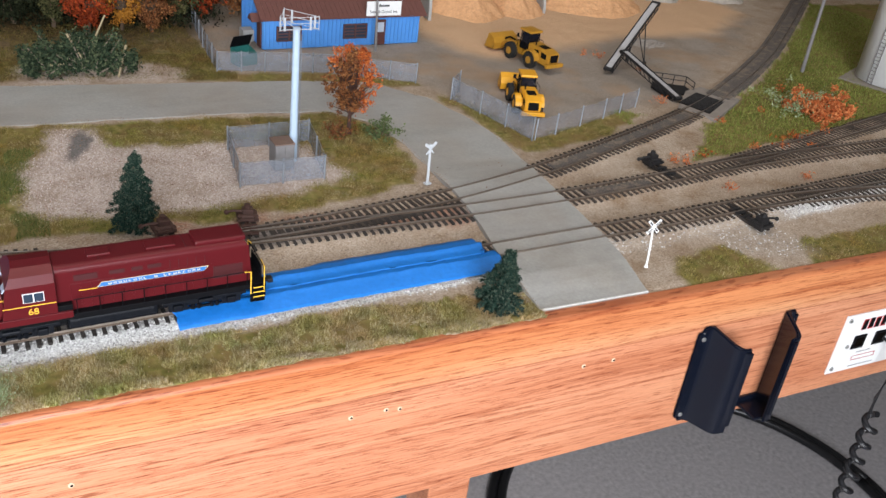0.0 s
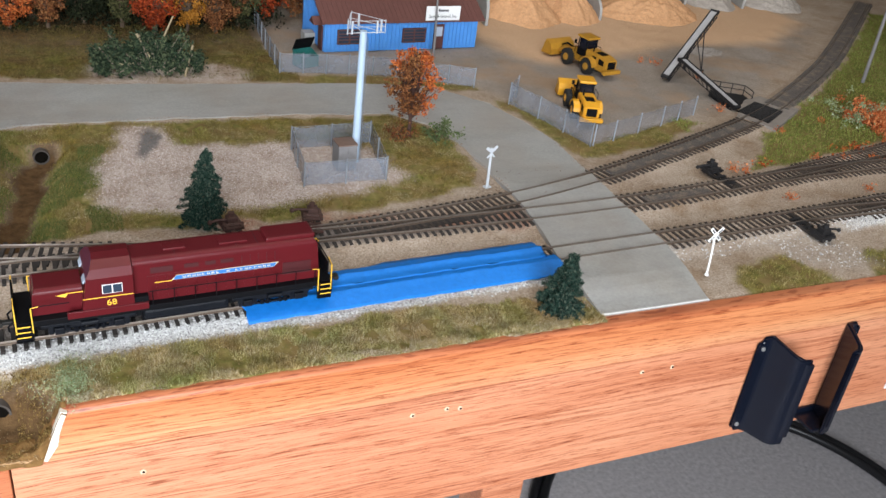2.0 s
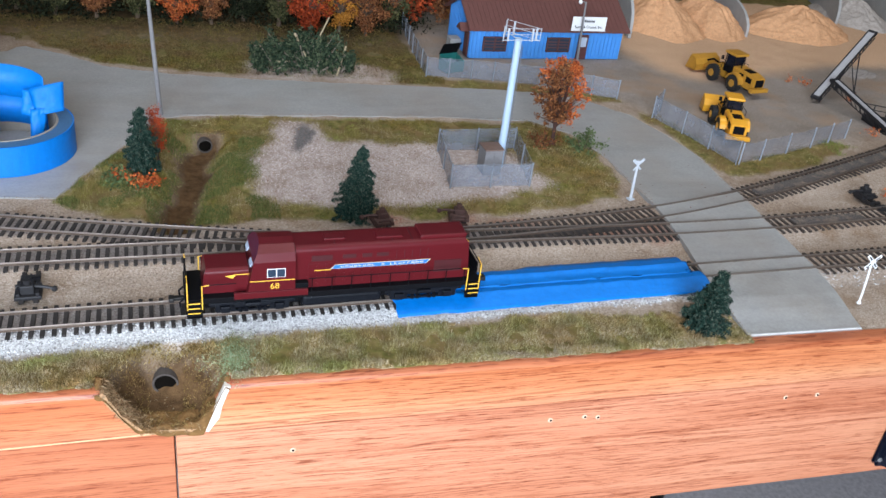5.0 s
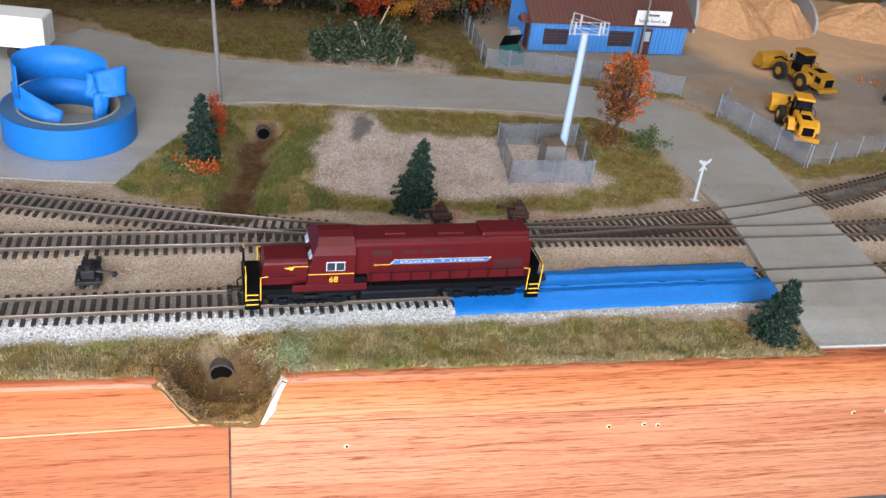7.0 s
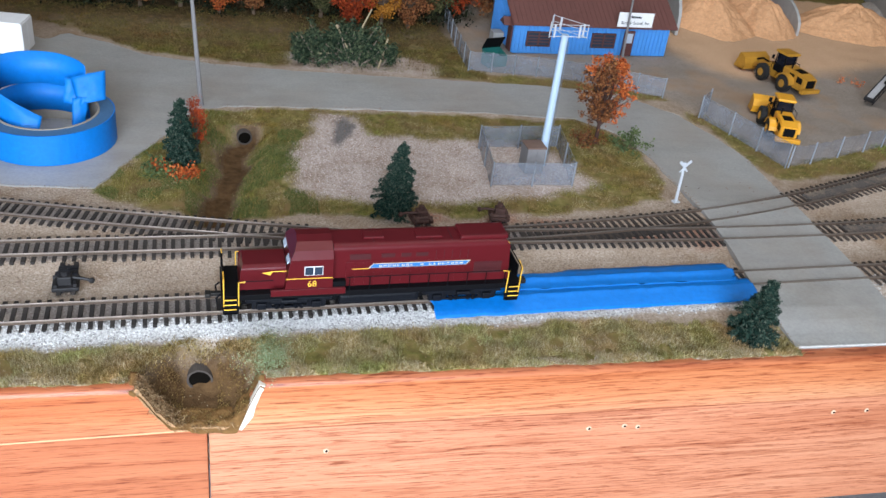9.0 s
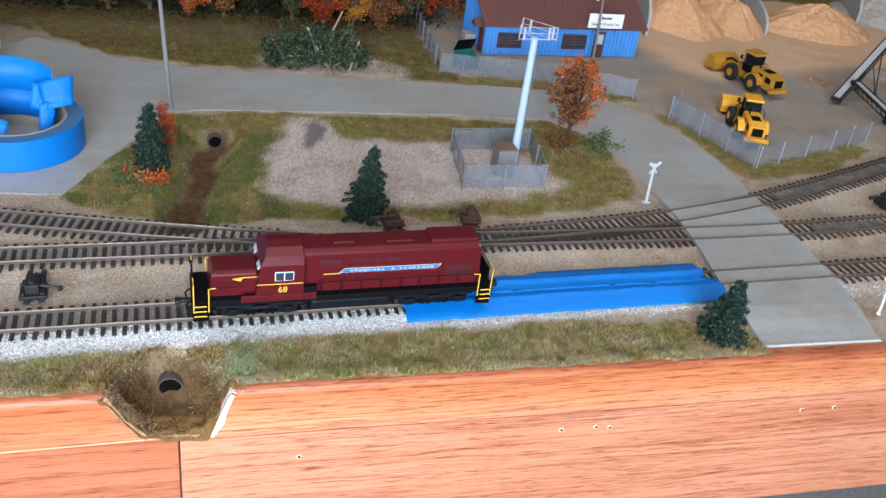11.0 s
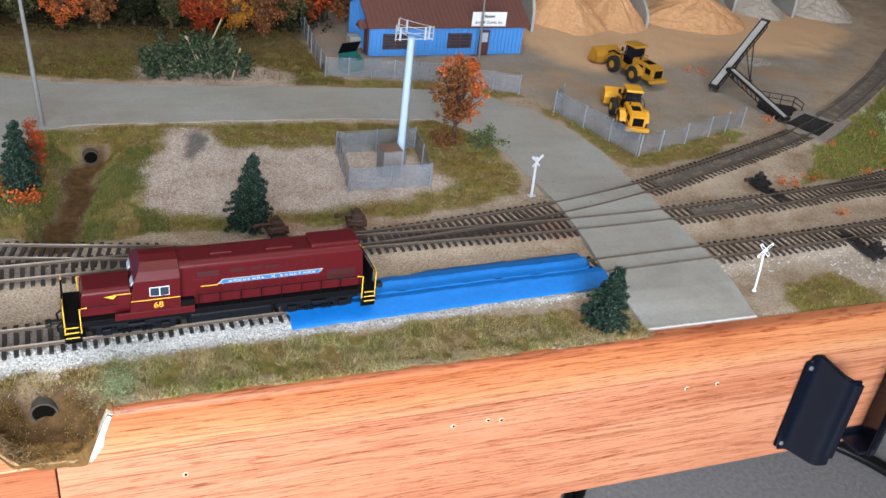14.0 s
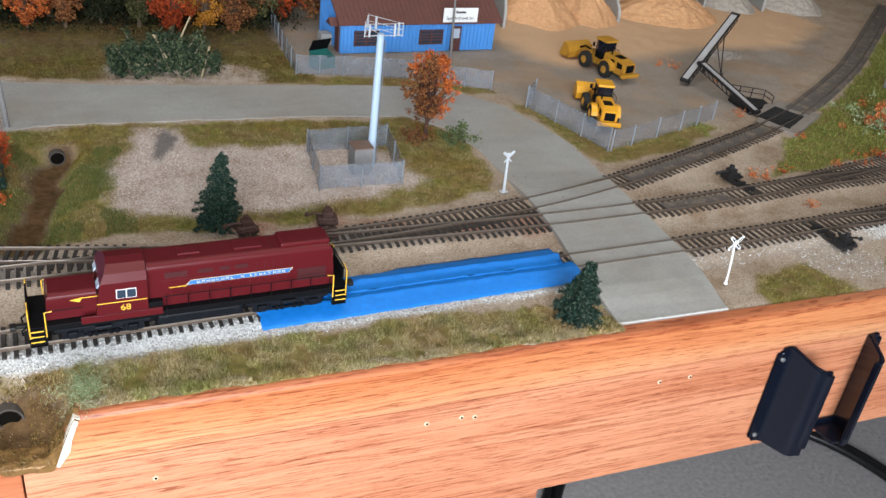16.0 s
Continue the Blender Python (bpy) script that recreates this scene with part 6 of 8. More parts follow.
# ---- office building ----
def office():
    W, D, H, R = 0.203, 0.086, 0.0405, 0.0650
    t = thing("office_building", "blue ribbed metal office with a brown roof and trim", "building", 0.2695, 0.5840, 0, 3.0)
    bm = bmesh.new()
    o = [(0, 0), (D, 0), (D, H), (D / 2, R - 0.003), (0, H)]
    a = [bm.verts.new((0, y, z)) for y, z in o]
    b = [bm.verts.new((W, y, z)) for y, z in o]
    for i in range(5):
        bm.faces.new((a[i], a[(i + 1) % 5], b[(i + 1) % 5], b[i]))
    bm.faces.new(a), bm.faces.new(b)
    bmesh.ops.recalc_face_normals(bm, faces=bm.faces)
    wall = part("wall", bm, BLUE_SIDING, t)
    bm = bmesh.new()
    for k in range(int(W / 0.0052)):
        x = 0.0026 + 0.0052 * k
        box(bm, x - 0.0006, x + 0.0006, -0.0015, 0.0, 0.0005, H - 0.0005)
    for k in range(int(D / 0.0052)):
        y = 0.0026 + 0.0052 * k
        zt = H + (R - 0.004 - H) * (1 - abs(y - D / 2) / (D / 2)) - 0.0015
        box(bm, -0.0008, 0.0, y - 0.0006, y + 0.0006, 0.0005, zt)
        box(bm, W, W + 0.0008, y - 0.0006, y + 0.0006, 0.0005, zt)
    part("siding_rib", bm, BLUE_SIDING, wall)
    roof = new("roof")
    roof.parent = t
    for side in (0, 1):
        y0, y1 = (-0.008, D / 2) if side == 0 else (D + 0.008, D / 2)
        z0 = H - (R - H) * 0.008 / (D / 2)
        bm = bmesh.new()
        vs = [bm.verts.new(p) for p in ((-0.006, y0, z0), (W + 0.006, y0, z0), (W + 0.006, y1, R), (-0.006, y1, R), (-0.006, y0, z0 + 0.0016), (W + 0.006, y0, z0 + 0.0016), (W + 0.006, y1, R + 0.0016), (-0.006, y1, R + 0.0016))]
        for f in ((0, 1, 2, 3), (4, 5, 6, 7), (0, 1, 5, 4), (1, 2, 6, 5), (2, 3, 7, 6), (3, 0, 4, 7)):
            bm.faces.new([vs[i] for i in f])
        bmesh.ops.recalc_face_normals(bm, faces=bm.faces)
        part("roof_panel", bm, ROOF_BROWN, roof)
        bm = bmesh.new()
        for k in range(int(W / 0.0060) + 2):
            x = -0.0045 + 0.0060 * k
            tube(bm, [(x, y0, z0 + 0.0018), (x, y1, R + 0.0018)], 0.00045, 5)
        part("roof_rib", bm, ROOF_BROWN, roof)

    def window(x0, x1, z0, z1):
        w = new("window")
        w.parent = t
        bm = bmesh.new()
        for b in ((x0, x1, z0, z0 + 0.0014), (x0, x1, z1 - 0.0014, z1), (x0, x0 + 0.0016, z0, z1), (x1 - 0.0016, x1, z0, z1), ((x0 + x1) / 2 - 0.0009, (x0 + x1) / 2 + 0.0009, z0, z1)):
            box(bm, b[0], b[1], -0.0030, -0.0003, b[2], b[3], 0.0001)
        part("window_frame", bm, BROWN_TRIM, w)
        for k in range(2):
            xa = x0 + 0.001 + k * (x1 - x0) / 2
            bm = bmesh.new()
            box(bm, xa, xa + (x1 - x0) / 2 - 0.001, -0.0020, -0.0003, z0 + 0.001, z1 - 0.001)
            part("pane", bm, GLASS_DARK, w)
            bm = bmesh.new()
            for j in range(3):
                z = z0 + (z1 - z0) * (0.3 + 0.2 * j)
                box(bm, xa, xa + (x1 - x0) / 2 - 0.001, -0.0025, -0.0019, z - 0.0006, z + 0.0006)
            part("glazing_bar", bm, BROWN_TRIM, w)
    window(0.0155, 0.0460, 0.0095, 0.0275)
    window(0.0995, 0.1305, 0.0095, 0.0275)
    d = new("door")
    d.parent = t
    bm = bmesh.new()
    box(bm, 0.1420, 0.1555, -0.0024, -0.0003, 0.0003, 0.0315, 0.0002)
    part("leaf", bm, BROWN_TRIM, d)
    bm = bmesh.new()
    box(bm, 0.1445, 0.1530, -0.0029, -0.0022, 0.0165, 0.0285)
    part("pane", bm, REFLECTION_GLASS, d)
    bm = bmesh.new()
    box(bm, 0.1445, 0.1530, -0.0029, -0.0022, 0.0030, 0.0135)
    part("lower_panel", bm, BROWN_TRIM, d)
    # side door with its small hood on the gable
    sd = new("side_door")
    sd.parent = t
    bm = bmesh.new()
    box(bm, -0.0022, -0.0004, 0.0050, 0.0180, 0.0003, 0.0300, 0.0002)
    part("leaf", bm, BROWN_TRIM, sd)
    bm = bmesh.new()
    o = [(0.0020, 0.0325), (0.0115, 0.0405), (0.0210, 0.0325)]
    a = [bm.verts.new((-0.0130, y, z)) for y, z in o]
    b = [bm.verts.new((-0.0006, y, z)) for y, z in o]
    for i in range(3):
        bm.faces.new((a[i], a[(i + 1) % 3], b[(i + 1) % 3], b[i]))
    bm.faces.new(a), bm.faces.new(b)
    bmesh.ops.recalc_face_normals(bm, faces=bm.faces)
    part("door_hood", bm, ROOF_BROWN, sd)
    bm = bmesh.new()
    box(bm, -0.0150, -0.0015, 0.0300, 0.0450, 0.0, 0.0140, 0.0004)
    part("cooling_unit", bm, CONCRETE, t, "pale grey cooling unit")
    s = thing("office_sign", "white roof-edge sign with black lettering over the office door", "sign", 0.3920, 0.5745, 0, 2.0)
    bm = bmesh.new()
    box(bm, 0.0, 0.0455, -0.0006, 0.0006, 0.0410, 0.0585, 0.0004)
    part("board", bm, WHITE, s)
    for x in (0.006, 0.0395):
        bm = bmesh.new()
        tube(bm, [(x, 0.0040, 0.0400), (x, 0.0012, 0.0400), (x, 0.0012, 0.0540)], 0.0006, 6)
        part("support", bm, BROWN_TRIM, s)
    bm = bmesh.new()
    for k in range(6):
        box(bm, 0.0160 + 0.0023 * k, 0.0177 + 0.0023 * k, -0.0009, -0.0006, 0.0520, 0.0544 if k else 0.0552)
    part("word_bars", bm, BLACK, s)
    cu = bpy.data.curves.new("sign_lettering", "FONT")
    cu.body, cu.size, cu.extrude, cu.align_x = "Sand & Gravel, Inc.", 0.0049, 0.0001, "CENTER"
    o = new("sign_lettering", cu)
    o.parent = s
    o.matrix_basis = pose(0.0228, -0.0008, 0.0446, 90, 0, 0)
    cu.materials.append(BLACK)


office()


def dumpster():
    t = thing("dumpster", "teal dumpster with an open black lid behind the fence", "dumpster", 0.236, 0.541, 0, 20)
    bm = bmesh.new()
    o = [(-0.0085, 0.0), (0.0085, 0.0), (0.0085, 0.0175), (-0.0085, 0.0125)]
    a = [bm.verts.new((-0.012, y, z)) for y, z in o]
    b = [bm.verts.new((0.012, y, z)) for y, z in o]
    for i in range(4):
        if i != 2:
            bm.faces.new((a[i], a[(i + 1) % 4], b[(i + 1) % 4], b[i]))
    bm.faces.new(a), bm.faces.new(b)
    bmesh.ops.recalc_face_normals(bm, faces=bm.faces)
    bo = part("bin", bm, TEAL, t)
    md = bo.modifiers.new("thick", "SOLIDIFY")
    md.thickness = 0.0006
    bm = bmesh.new()
    box(bm, -0.0125, 0.0125, -0.0005, 0.0005, 0.0, 0.0160, 0.0002, pose(0, 0.0090, 0.0170, 28, 0, 0))
    part("lid", bm, BLACK, t, "open black lid")


dumpster()


# ---- poles ----
def light_pole(label, x, y, h, r, lean, lamp=True):
    t = thing("light_pole", label, "pole", x, y, 0)
    bm = bmesh.new()
    rod(bm, (0, 0, -0.002), (lean, 0, h), r, r * 0.65, 12)
    part("pole", bm, POLE_GREY, t)
    if lamp:
        bm = bmesh.new()
        tube(bm, [(lean, 0, h - 0.002), (lean - 0.004, -0.002, h + 0.001), (lean - 0.008, -0.003, h + 0.001)], 0.0006, 6)
        part("arm", bm, POLE_GREY, t)
        bm = bmesh.new()
        bmesh.ops.create_uvsphere(bm, u_segments=12, v_segments=8, radius=0.0026, matrix=Matrix.Translation((lean - 0.0085, -0.003, h + 0.0006)))
        part("lamp", bm, WHITE, t, "small pale lamp globe", True)
    return t


light_pole("grey street light pole at the edge of the lot", -0.0835, 0.4005, 0.116, 0.0024, -0.006)
light_pole("thin grey light pole in front of the office", 0.404, 0.566, 0.079, 0.0017, -0.003)
light_pole("weathered grey pole on the green bank", 0.977, 0.427, 0.17, 0.0026, -0.004, False)


# ---- crossing signs ----
def crossbuck(label, x, y, h, rz, lean, arm, width):
    t = thing("crossing_sign", label, "sign", x, y, 0.001, rz, "crossing signs")
    bm = bmesh.new()
    pts = [(lean * (k / 6) ** 1.5, 0, h * k / 6) for k in range(7)]
    tube(bm, pts, 0.00085, 8)
    part("post", bm, WHITE, t)
    bm = bmesh.new()
    rod(bm, (0, 0, 0), (0, 0, 0.0016), 0.0018, 0.0013, 12)
    part("base", bm, WHITE, t)
    for a in (45, -45):
        bm = bmesh.new()
        box(bm, -arm, arm, -0.0010, -0.0004, -width, width, 0.0002, pose(lean, (0.0 if a > 0 else -0.0005), h, 0, a, 0))
        bl = part("blade", bm, WHITE, t)
        bm = bmesh.new()
        for s in (-1, 1):
            for k in range(4):
                x0 = s * (0.0022 + 0.0011 * k)
                box(bm, min(x0, x0 + s * 0.0007), max(x0, x0 + s * 0.0007), -0.00125, -0.0010, -0.0006, 0.0006, 0, pose(lean, (0.0 if a > 0 else -0.0005), h, 0, a, 0))
        part("word_bars", bm, BLACK, bl)
    return t


crossbuck("white crossbuck sign with a bent post by the crossing", 0.4305, 0.0435, 0.0375, 0, -0.0035, 0.0078, 0.0013)


def crossing_post(label, x, y, h):
    t = thing("crossing_sign", label, "sign", x, y, 0.001, 12, "crossing signs")
    bm = bmesh.new()
    rod(bm, (0, 0, 0), (-0.0014, 0, h), 0.0014, 0.0011, 10)
    part("post", bm, WHITE_DULL, t)
    bm = bmesh.new()
    box(bm, -0.0030, 0.0030, -0.0024, 0.0024, 0, 0.0014, 0.0003)
    part("base", bm, WHITE_DULL, t)
    for s in (-1, 1):
        bm = bmesh.new()
        box(bm, 0.0, 0.0075, -0.0012, -0.0003, -0.0013, 0.0013, 0.0002, pose(-0.0014, 0, h - 0.0036, 0, -38 if s > 0 else -142, 0))
        part("blade", bm, WHITE_DULL, t)
        bm = bmesh.new()
        box(bm, 0.0, 0.0060, -0.0009, -0.0003, -0.0007, 0.0007, 0, pose(-0.0014, 0, h - 0.0044, 0, 50 if s > 0 else 130, 0))
        part("brace", bm, WHITE_DULL, t)


WHITE_DULL = plain("dull_white_metal", (0.50, 0.52, 0.55), 0.45, vary=0.1)
crossing_post("dull white crossing sign post seen from behind", 0.3175, 0.2155, 0.0385)


# ---- switch stands ----
def switch_stand(label, x, y, rz, mat, s=1.0, big=1.3):
    t = thing("switch_stand", label, "switch stand", x, y, 0.0, rz, "switch stands")
    for dx in (-0.0042, 0.0042):
        bm = bmesh.new()
        box(bm, dx - 0.0015, dx + 0.0015, -0.036 * s, 0.006, 0.0010, 0.0036, 0.0002)
        part("head_tie", bm, TIE, t)
    bm = bmesh.new()
    box(bm, -0.0062 * big, 0.0062 * big, -0.0062 * big, 0.0050 * big, 0.0036, 0.0064, 0.0007)
    for k in (-1, 1):
        box(bm, (k * 0.0044 - 0.0009) * big, (k * 0.0044 + 0.0009) * big, -0.0085 * big, 0.0042 * big, 0.0060, 0.0082, 0.0004)
    rod(bm, (-0.0060 * big, -0.0040 * big, 0.0072), (0.0060 * big, -0.0040 * big, 0.0072), 0.0016, n=8)
    box(bm, -0.0030 * big, 0.0034 * big, -0.0034 * big, 0.0026 * big, 0.0060, 0.0125, 0.0008)
    rod(bm, (0.0, 0.0, 0.0120), (0.0, 0.0, 0.0155), 0.0024, n=10)
    casting = part("casting", bm, mat, t)
    bm = bmesh.new()
    tube(bm, [(-0.002, -0.001, 0.0100), (-0.0085 * big, 0.001, 0.0096), (-0.0120 * big, 0.0016, 0.0082)], 0.0010, 6)
    bmesh.ops.create_uvsphere(bm, u_segments=8, v_segments=6, radius=0.0020, matrix=Matrix.Translation((-0.0120 * big, 0.0016, 0.0082)))
    part("lever", bm, mat, t)
    bm = bmesh.new()
    tube(bm, [(0.0, -0.004, 0.0048), (0.0, -0.030 * s, 0.0044)], 0.0006, 6)
    for yy in (-0.014, -0.020, -0.026):
        box(bm, -0.0060, 0.0060, yy * s - 0.0016, yy * s + 0.0016, 0.0034, 0.0050, 0.0003)
    part("throw_rod", bm, mat, t)
    return t


switch_stand("rust brown switch stand beside the second track", 0.086, 0.182, 8, RUST_IRON)
switch_stand("rust brown switch stand near the second track's points", 0.150, 0.186, -8, RUST_IRON)
switch_stand("black switch stand beside the siding switch", 0.557, 0.209, 6, IRON, 1.1, 1.3)
switch_stand("black switch stand in front of the front track", 0.577, 0.073, 186, IRON, 1.2, 1.4)
switch_stand("black switch stand between the yard tracks", -0.158, 0.098, 184, IRON, 0.8)


# ---- gravel yard: loaders, conveyors, pit, piles, bins ----
def wheel_loader(label, x, y, rz, yellow, s=1.0):
    """Bucket towards +x, engine at -x."""
    t = thing("wheel_loader", label, "loader", x, y, 0.0, rz, "loaders in the yard")

    def P(name, bm, m, parent=t, lab="", smooth=False):
        bmesh.ops.scale(bm, vec=(s, s, s), verts=bm.verts)
        return part(name, bm, m, parent, lab, smooth)

    def slab(o, y0, y1, bevel=0.0008):
        bm = bmesh.new()
        a = [bm.verts.new((px, y0, pz)) for px, pz in o]
        b = [bm.verts.new((px, y1, pz)) for px, pz in o]
        n = len(o)
        for i in range(n):
            bm.faces.new((a[i], a[(i + 1) % n], b[(i + 1) % n], b[i]))
        bm.faces.new(a), bm.faces.new(b)
        bmesh.ops.recalc_face_normals(bm, faces=bm.faces)
        if bevel:
            bmesh.ops.bevel(bm, geom=bm.edges[:], offset=bevel, segments=2, affect="EDGES")
        return bm
    for wx in (-0.020, 0.018):
        for side in (-1, 1):
            w = new("wheel")
            w.parent = t
            bm = bmesh.new()
            rod(bm, (wx, side * 0.0100, 0.0098), (wx, side * 0.0165, 0.0098), 0.0098, n=24)
            bmesh.ops.bevel(bm, geom=[e for e in bm.edges if len(e.link_faces) == 2 and e.calc_face_angle() > 1], offset=0.0014, segments=3, affect="EDGES")
            for k in range(20):
                a = 2 * math.pi * k / 20
                box(bm, -0.0007, 0.0007, -0.0033, 0.0033, 0.0090, 0.0103, 0, Matrix.Translation((wx, side * 0.01325, 0.0098)) @ Matrix.Rotation(a, 4, "Y"))
            P("tyre", bm, RUBBER, w)
            bm = bmesh.new()
            rod(bm, (wx, side * 0.0155, 0.0098), (wx, side * 0.0169, 0.0098), 0.0050, 0.0044, 18)
            rod(bm, (wx, side * 0.0168, 0.0098), (wx, side * 0.0174, 0.0098), 0.0018, 0.0015, 12)
            P("rim", bm, yellow, w)
    P("rear_frame", slab([(-0.044, 0.0085), (-0.004, 0.0085), (-0.004, 0.0160), (-0.044, 0.0160)], -0.0095, 0.0095), yellow)
    P("front_frame", slab([(0.002, 0.0080), (0.028, 0.0080), (0.026, 0.0150), (0.010, 0.0205), (0.002, 0.0185)], -0.0080, 0.0080), yellow)
    hood = P("engine_hood", slab([(-0.0475, 0.0120), (-0.0085, 0.0150), (-0.0085, 0.0275), (-0.036, 0.0265), (-0.0475, 0.0235)], -0.0092, 0.0092, 0.0011), yellow)
    for side in (-1, 1):
        P("side_vent", slab([(-0.043, 0.0165), (-0.034, 0.0165), (-0.034, 0.0235), (-0.043, 0.0225)], side * 0.0090, side * 0.0096, 0), BLACK, hood)
        P("decal", slab([(-0.029, 0.0205), (-0.0215, 0.0205), (-0.0215, 0.0235), (-0.029, 0.0235)], side * 0.0091, side * 0.0096, 0), BLACK, hood, "black decal with no lettering")
        # rear fenders over the wheels
        o = []
        for k in range(9):
            a = radians(10 + 160 * k / 8)
            o.append((-0.020 + 0.0126 * math.cos(a), 0.0098 + 0.0126 * math.sin(a)))
        for k in range(8, -1, -1):
            a = radians(10 + 160 * k / 8)
            o.append((-0.020 + 0.0112 * math.cos(a), 0.0098 + 0.0112 * math.sin(a)))
        P("fender", slab(o, side * 0.0090, side * 0.0168, 0), yellow)
    bm = bmesh.new()
    box(bm, -0.0482, -0.0472, -0.0060, 0.0060, 0.0135, 0.0225, 0.0003)
    P("radiator_grille", bm, BLACK, hood)
    bm = bmesh.new()
    box(bm, -0.0345, -0.0225, -0.0050, 0.0050, 0.0262, 0.0275, 0.0003)
    P("hood_vent", bm, BLACK, hood)
    bm = bmesh.new()
    box(bm, -0.0520, -0.0470, -0.0135, 0.0135, 0.0080, 0.0125, 0.0008)
    P("counterweight", bm, yellow)
    # cab
    cab = new("cab")
    cab.parent = t
    P("cab_base", slab([(-0.009, 0.0160), (0.0085, 0.0160), (0.0085, 0.0235), (-0.009, 0.0250)], -0.0085, 0.0085, 0.0005), BLACK, cab)
    bm = bmesh.new()
    box(bm, -0.0076, 0.0066, -0.0074, 0.0074, 0.0240, 0.0375)
    P("glazing", bm, BLACK_SATIN, cab)
    bm = bmesh.new()
    for px in (-0.0084, 0.0076):
        for py in (-0.0080, 0.0080):
            tube(bm, [(px, py, 0.0235), (px * 0.94, py, 0.0385)], 0.0007, 6)
    P("cab_post", bm, BLACK, cab)
    bm = bmesh.new()
    box(bm, -0.0112, 0.0104, -0.0098, 0.0098, 0.0382, 0.0412, 0.0012)
    P("cab_roof", bm, yellow, cab)
    for side in (-1, 1):
        bm = bmesh.new()
        tube(bm, [(0.0075, side * 0.0085, 0.0290), (0.0090, side * 0.0125, 0.0300), (0.0090, side * 0.0125, 0.0340)], 0.0005, 6)
        box(bm, 0.0084, 0.0094, side * 0.0125 - 0.0016, side * 0.0125 + 0.0016, 0.0300, 0.0345)
        P("mirror", bm, BLACK, cab)
        bm = bmesh.new()
        tube(bm, [(-0.0100, side * 0.0140, 0.0215), (-0.0100, side * 0.0140, 0.0275), (0.006, side * 0.0140, 0.0275), (0.006, side * 0.0140, 0.0200)], 0.0004, 6)
        P("hand_rail", bm, BLACK, t)
        # lift arms
        P("lift_arm", slab([(0.008, 0.0205), (0.013, 0.0225), (0.034, 0.0170), (0.047, 0.0085), (0.044, 0.0060), (0.031, 0.0125)], side * 0.0058, side * 0.0078, 0.0003), yellow)
    bm = bmesh.new()
    tube(bm, [(0.012, 0, 0.0170), (0.036, 0, 0.0200), (0.046, 0, 0.0150)], 0.0012, 8)
    P("bucket_linkage", bm, BLACK)
    bm = bmesh.new()
    rod(bm, (-0.018, 0.0050, 0.0265), (-0.018, 0.0050, 0.0345), 0.0009, n=8)
    P("exhaust", bm, BLACK, hood)
    o = [(0.0440, 0.0030), (0.0620, 0.0020), (0.0620, 0.0028), (0.0460, 0.0048), (0.0445, 0.0105), (0.0480, 0.0165), (0.0560, 0.0200), (0.0552, 0.0208), (0.0465, 0.0172), (0.0428, 0.0108)]
    P("bucket", slab(o, -0.0195, 0.0195, 0), yellow)
    for side in (-1, 1):
        P("bucket_side", slab([(0.0440, 0.0035), (0.0620, 0.0023), (0.0560, 0.0203), (0.0470, 0.0168), (0.0440, 0.0105)], side * 0.0188, side * 0.0195, 0), yellow)
    return t


wheel_loader("clean bright yellow wheel loader behind the yard fence", 0.5035, 0.373, 72, CAT_YELLOW, 0.95)
wheel_loader("dusty worn yellow wheel loader in front of the sand", 0.587, 0.512, 101, CAT_DULL, 1.0)


def conveyor(label, foot, head, width, legs):
    """A belt conveyor from foot to head on a truss."""
    a, b = Vector(foot), Vector(head)
    t = thing("belt_conveyor", label, "conveyor", group="yard conveyors")
    d = (b - a).normalized()
    side = d.cross(Vector((0, 0, 1))).normalized()
    up = side.cross(d)
    m = Matrix((d, side, up)).transposed().to_4x4()
    m.translation = a
    L = (b - a).length
    bm = bmesh.new()
    box(bm, 0, L, -width, width, 0.0012, 0.0026, 0.0003, m)
    part("belt", bm, BELT, t, "dusty grey belt")
    for s in (-1, 1):
        bm = bmesh.new()
        y0 = s * width
        box(bm, -0.001, L + 0.001, min(y0, y0 + s * 0.0012), max(y0, y0 + s * 0.0012), 0.0008, 0.0036, 0, m)
        box(bm, -0.001, L * 0.98, min(y0, y0 + s * 0.0010), max(y0, y0 + s * 0.0010), -0.0050, -0.0042, 0, m)
        n = max(3, int(L / 0.008))
        for k in range(n):
            p, q = L * k / n, L * (k + 1) / n
            tube(bm, [m @ Vector((p, y0 + s * 0.0006, -0.0046)), m @ Vector((q, y0 + s * 0.0006, 0.0010))], 0.0005, 5)
        part("truss", bm, IRON, t)
    for x in (0.0, L):
        bm = bmesh.new()
        rod(bm, m @ Vector((x, -width - 0.0012, 0.0010)), m @ Vector((x, width + 0.0012, 0.0010)), 0.0026, n=14)
        part("drum", bm, IRON, t)
    if legs:
        p = a.lerp(b, legs)
        for s in (-1, 1):
            g = Vector((p.x + 0.004, p.y, 0.0)) + side * s * 0.012 + d * Vector((1, 1, 0)).length * -0.002
            g.z = 0.0030
            bm = bmesh.new()
            tube(bm, [p + side * s * width, g], 0.0008, 6)
            tube(bm, [p + side * s * width - d * 0.018, g], 0.0006, 6)
            part("leg", bm, IRON, t)
            bm = bmesh.new()
            rod(bm, g - side * 0.0015, g + side * 0.0015, 0.0034, n=16)
            part("wheel", bm, RUBBER, t)
        bm = bmesh.new()
        g1, g2 = (Vector((p.x + 0.004, p.y, 0.0030)) + side * s * 0.012 for s in (-1, 1))
        tube(bm, [g1, g2], 0.0008, 6)
        part("axle", bm, IRON, t)
    return t


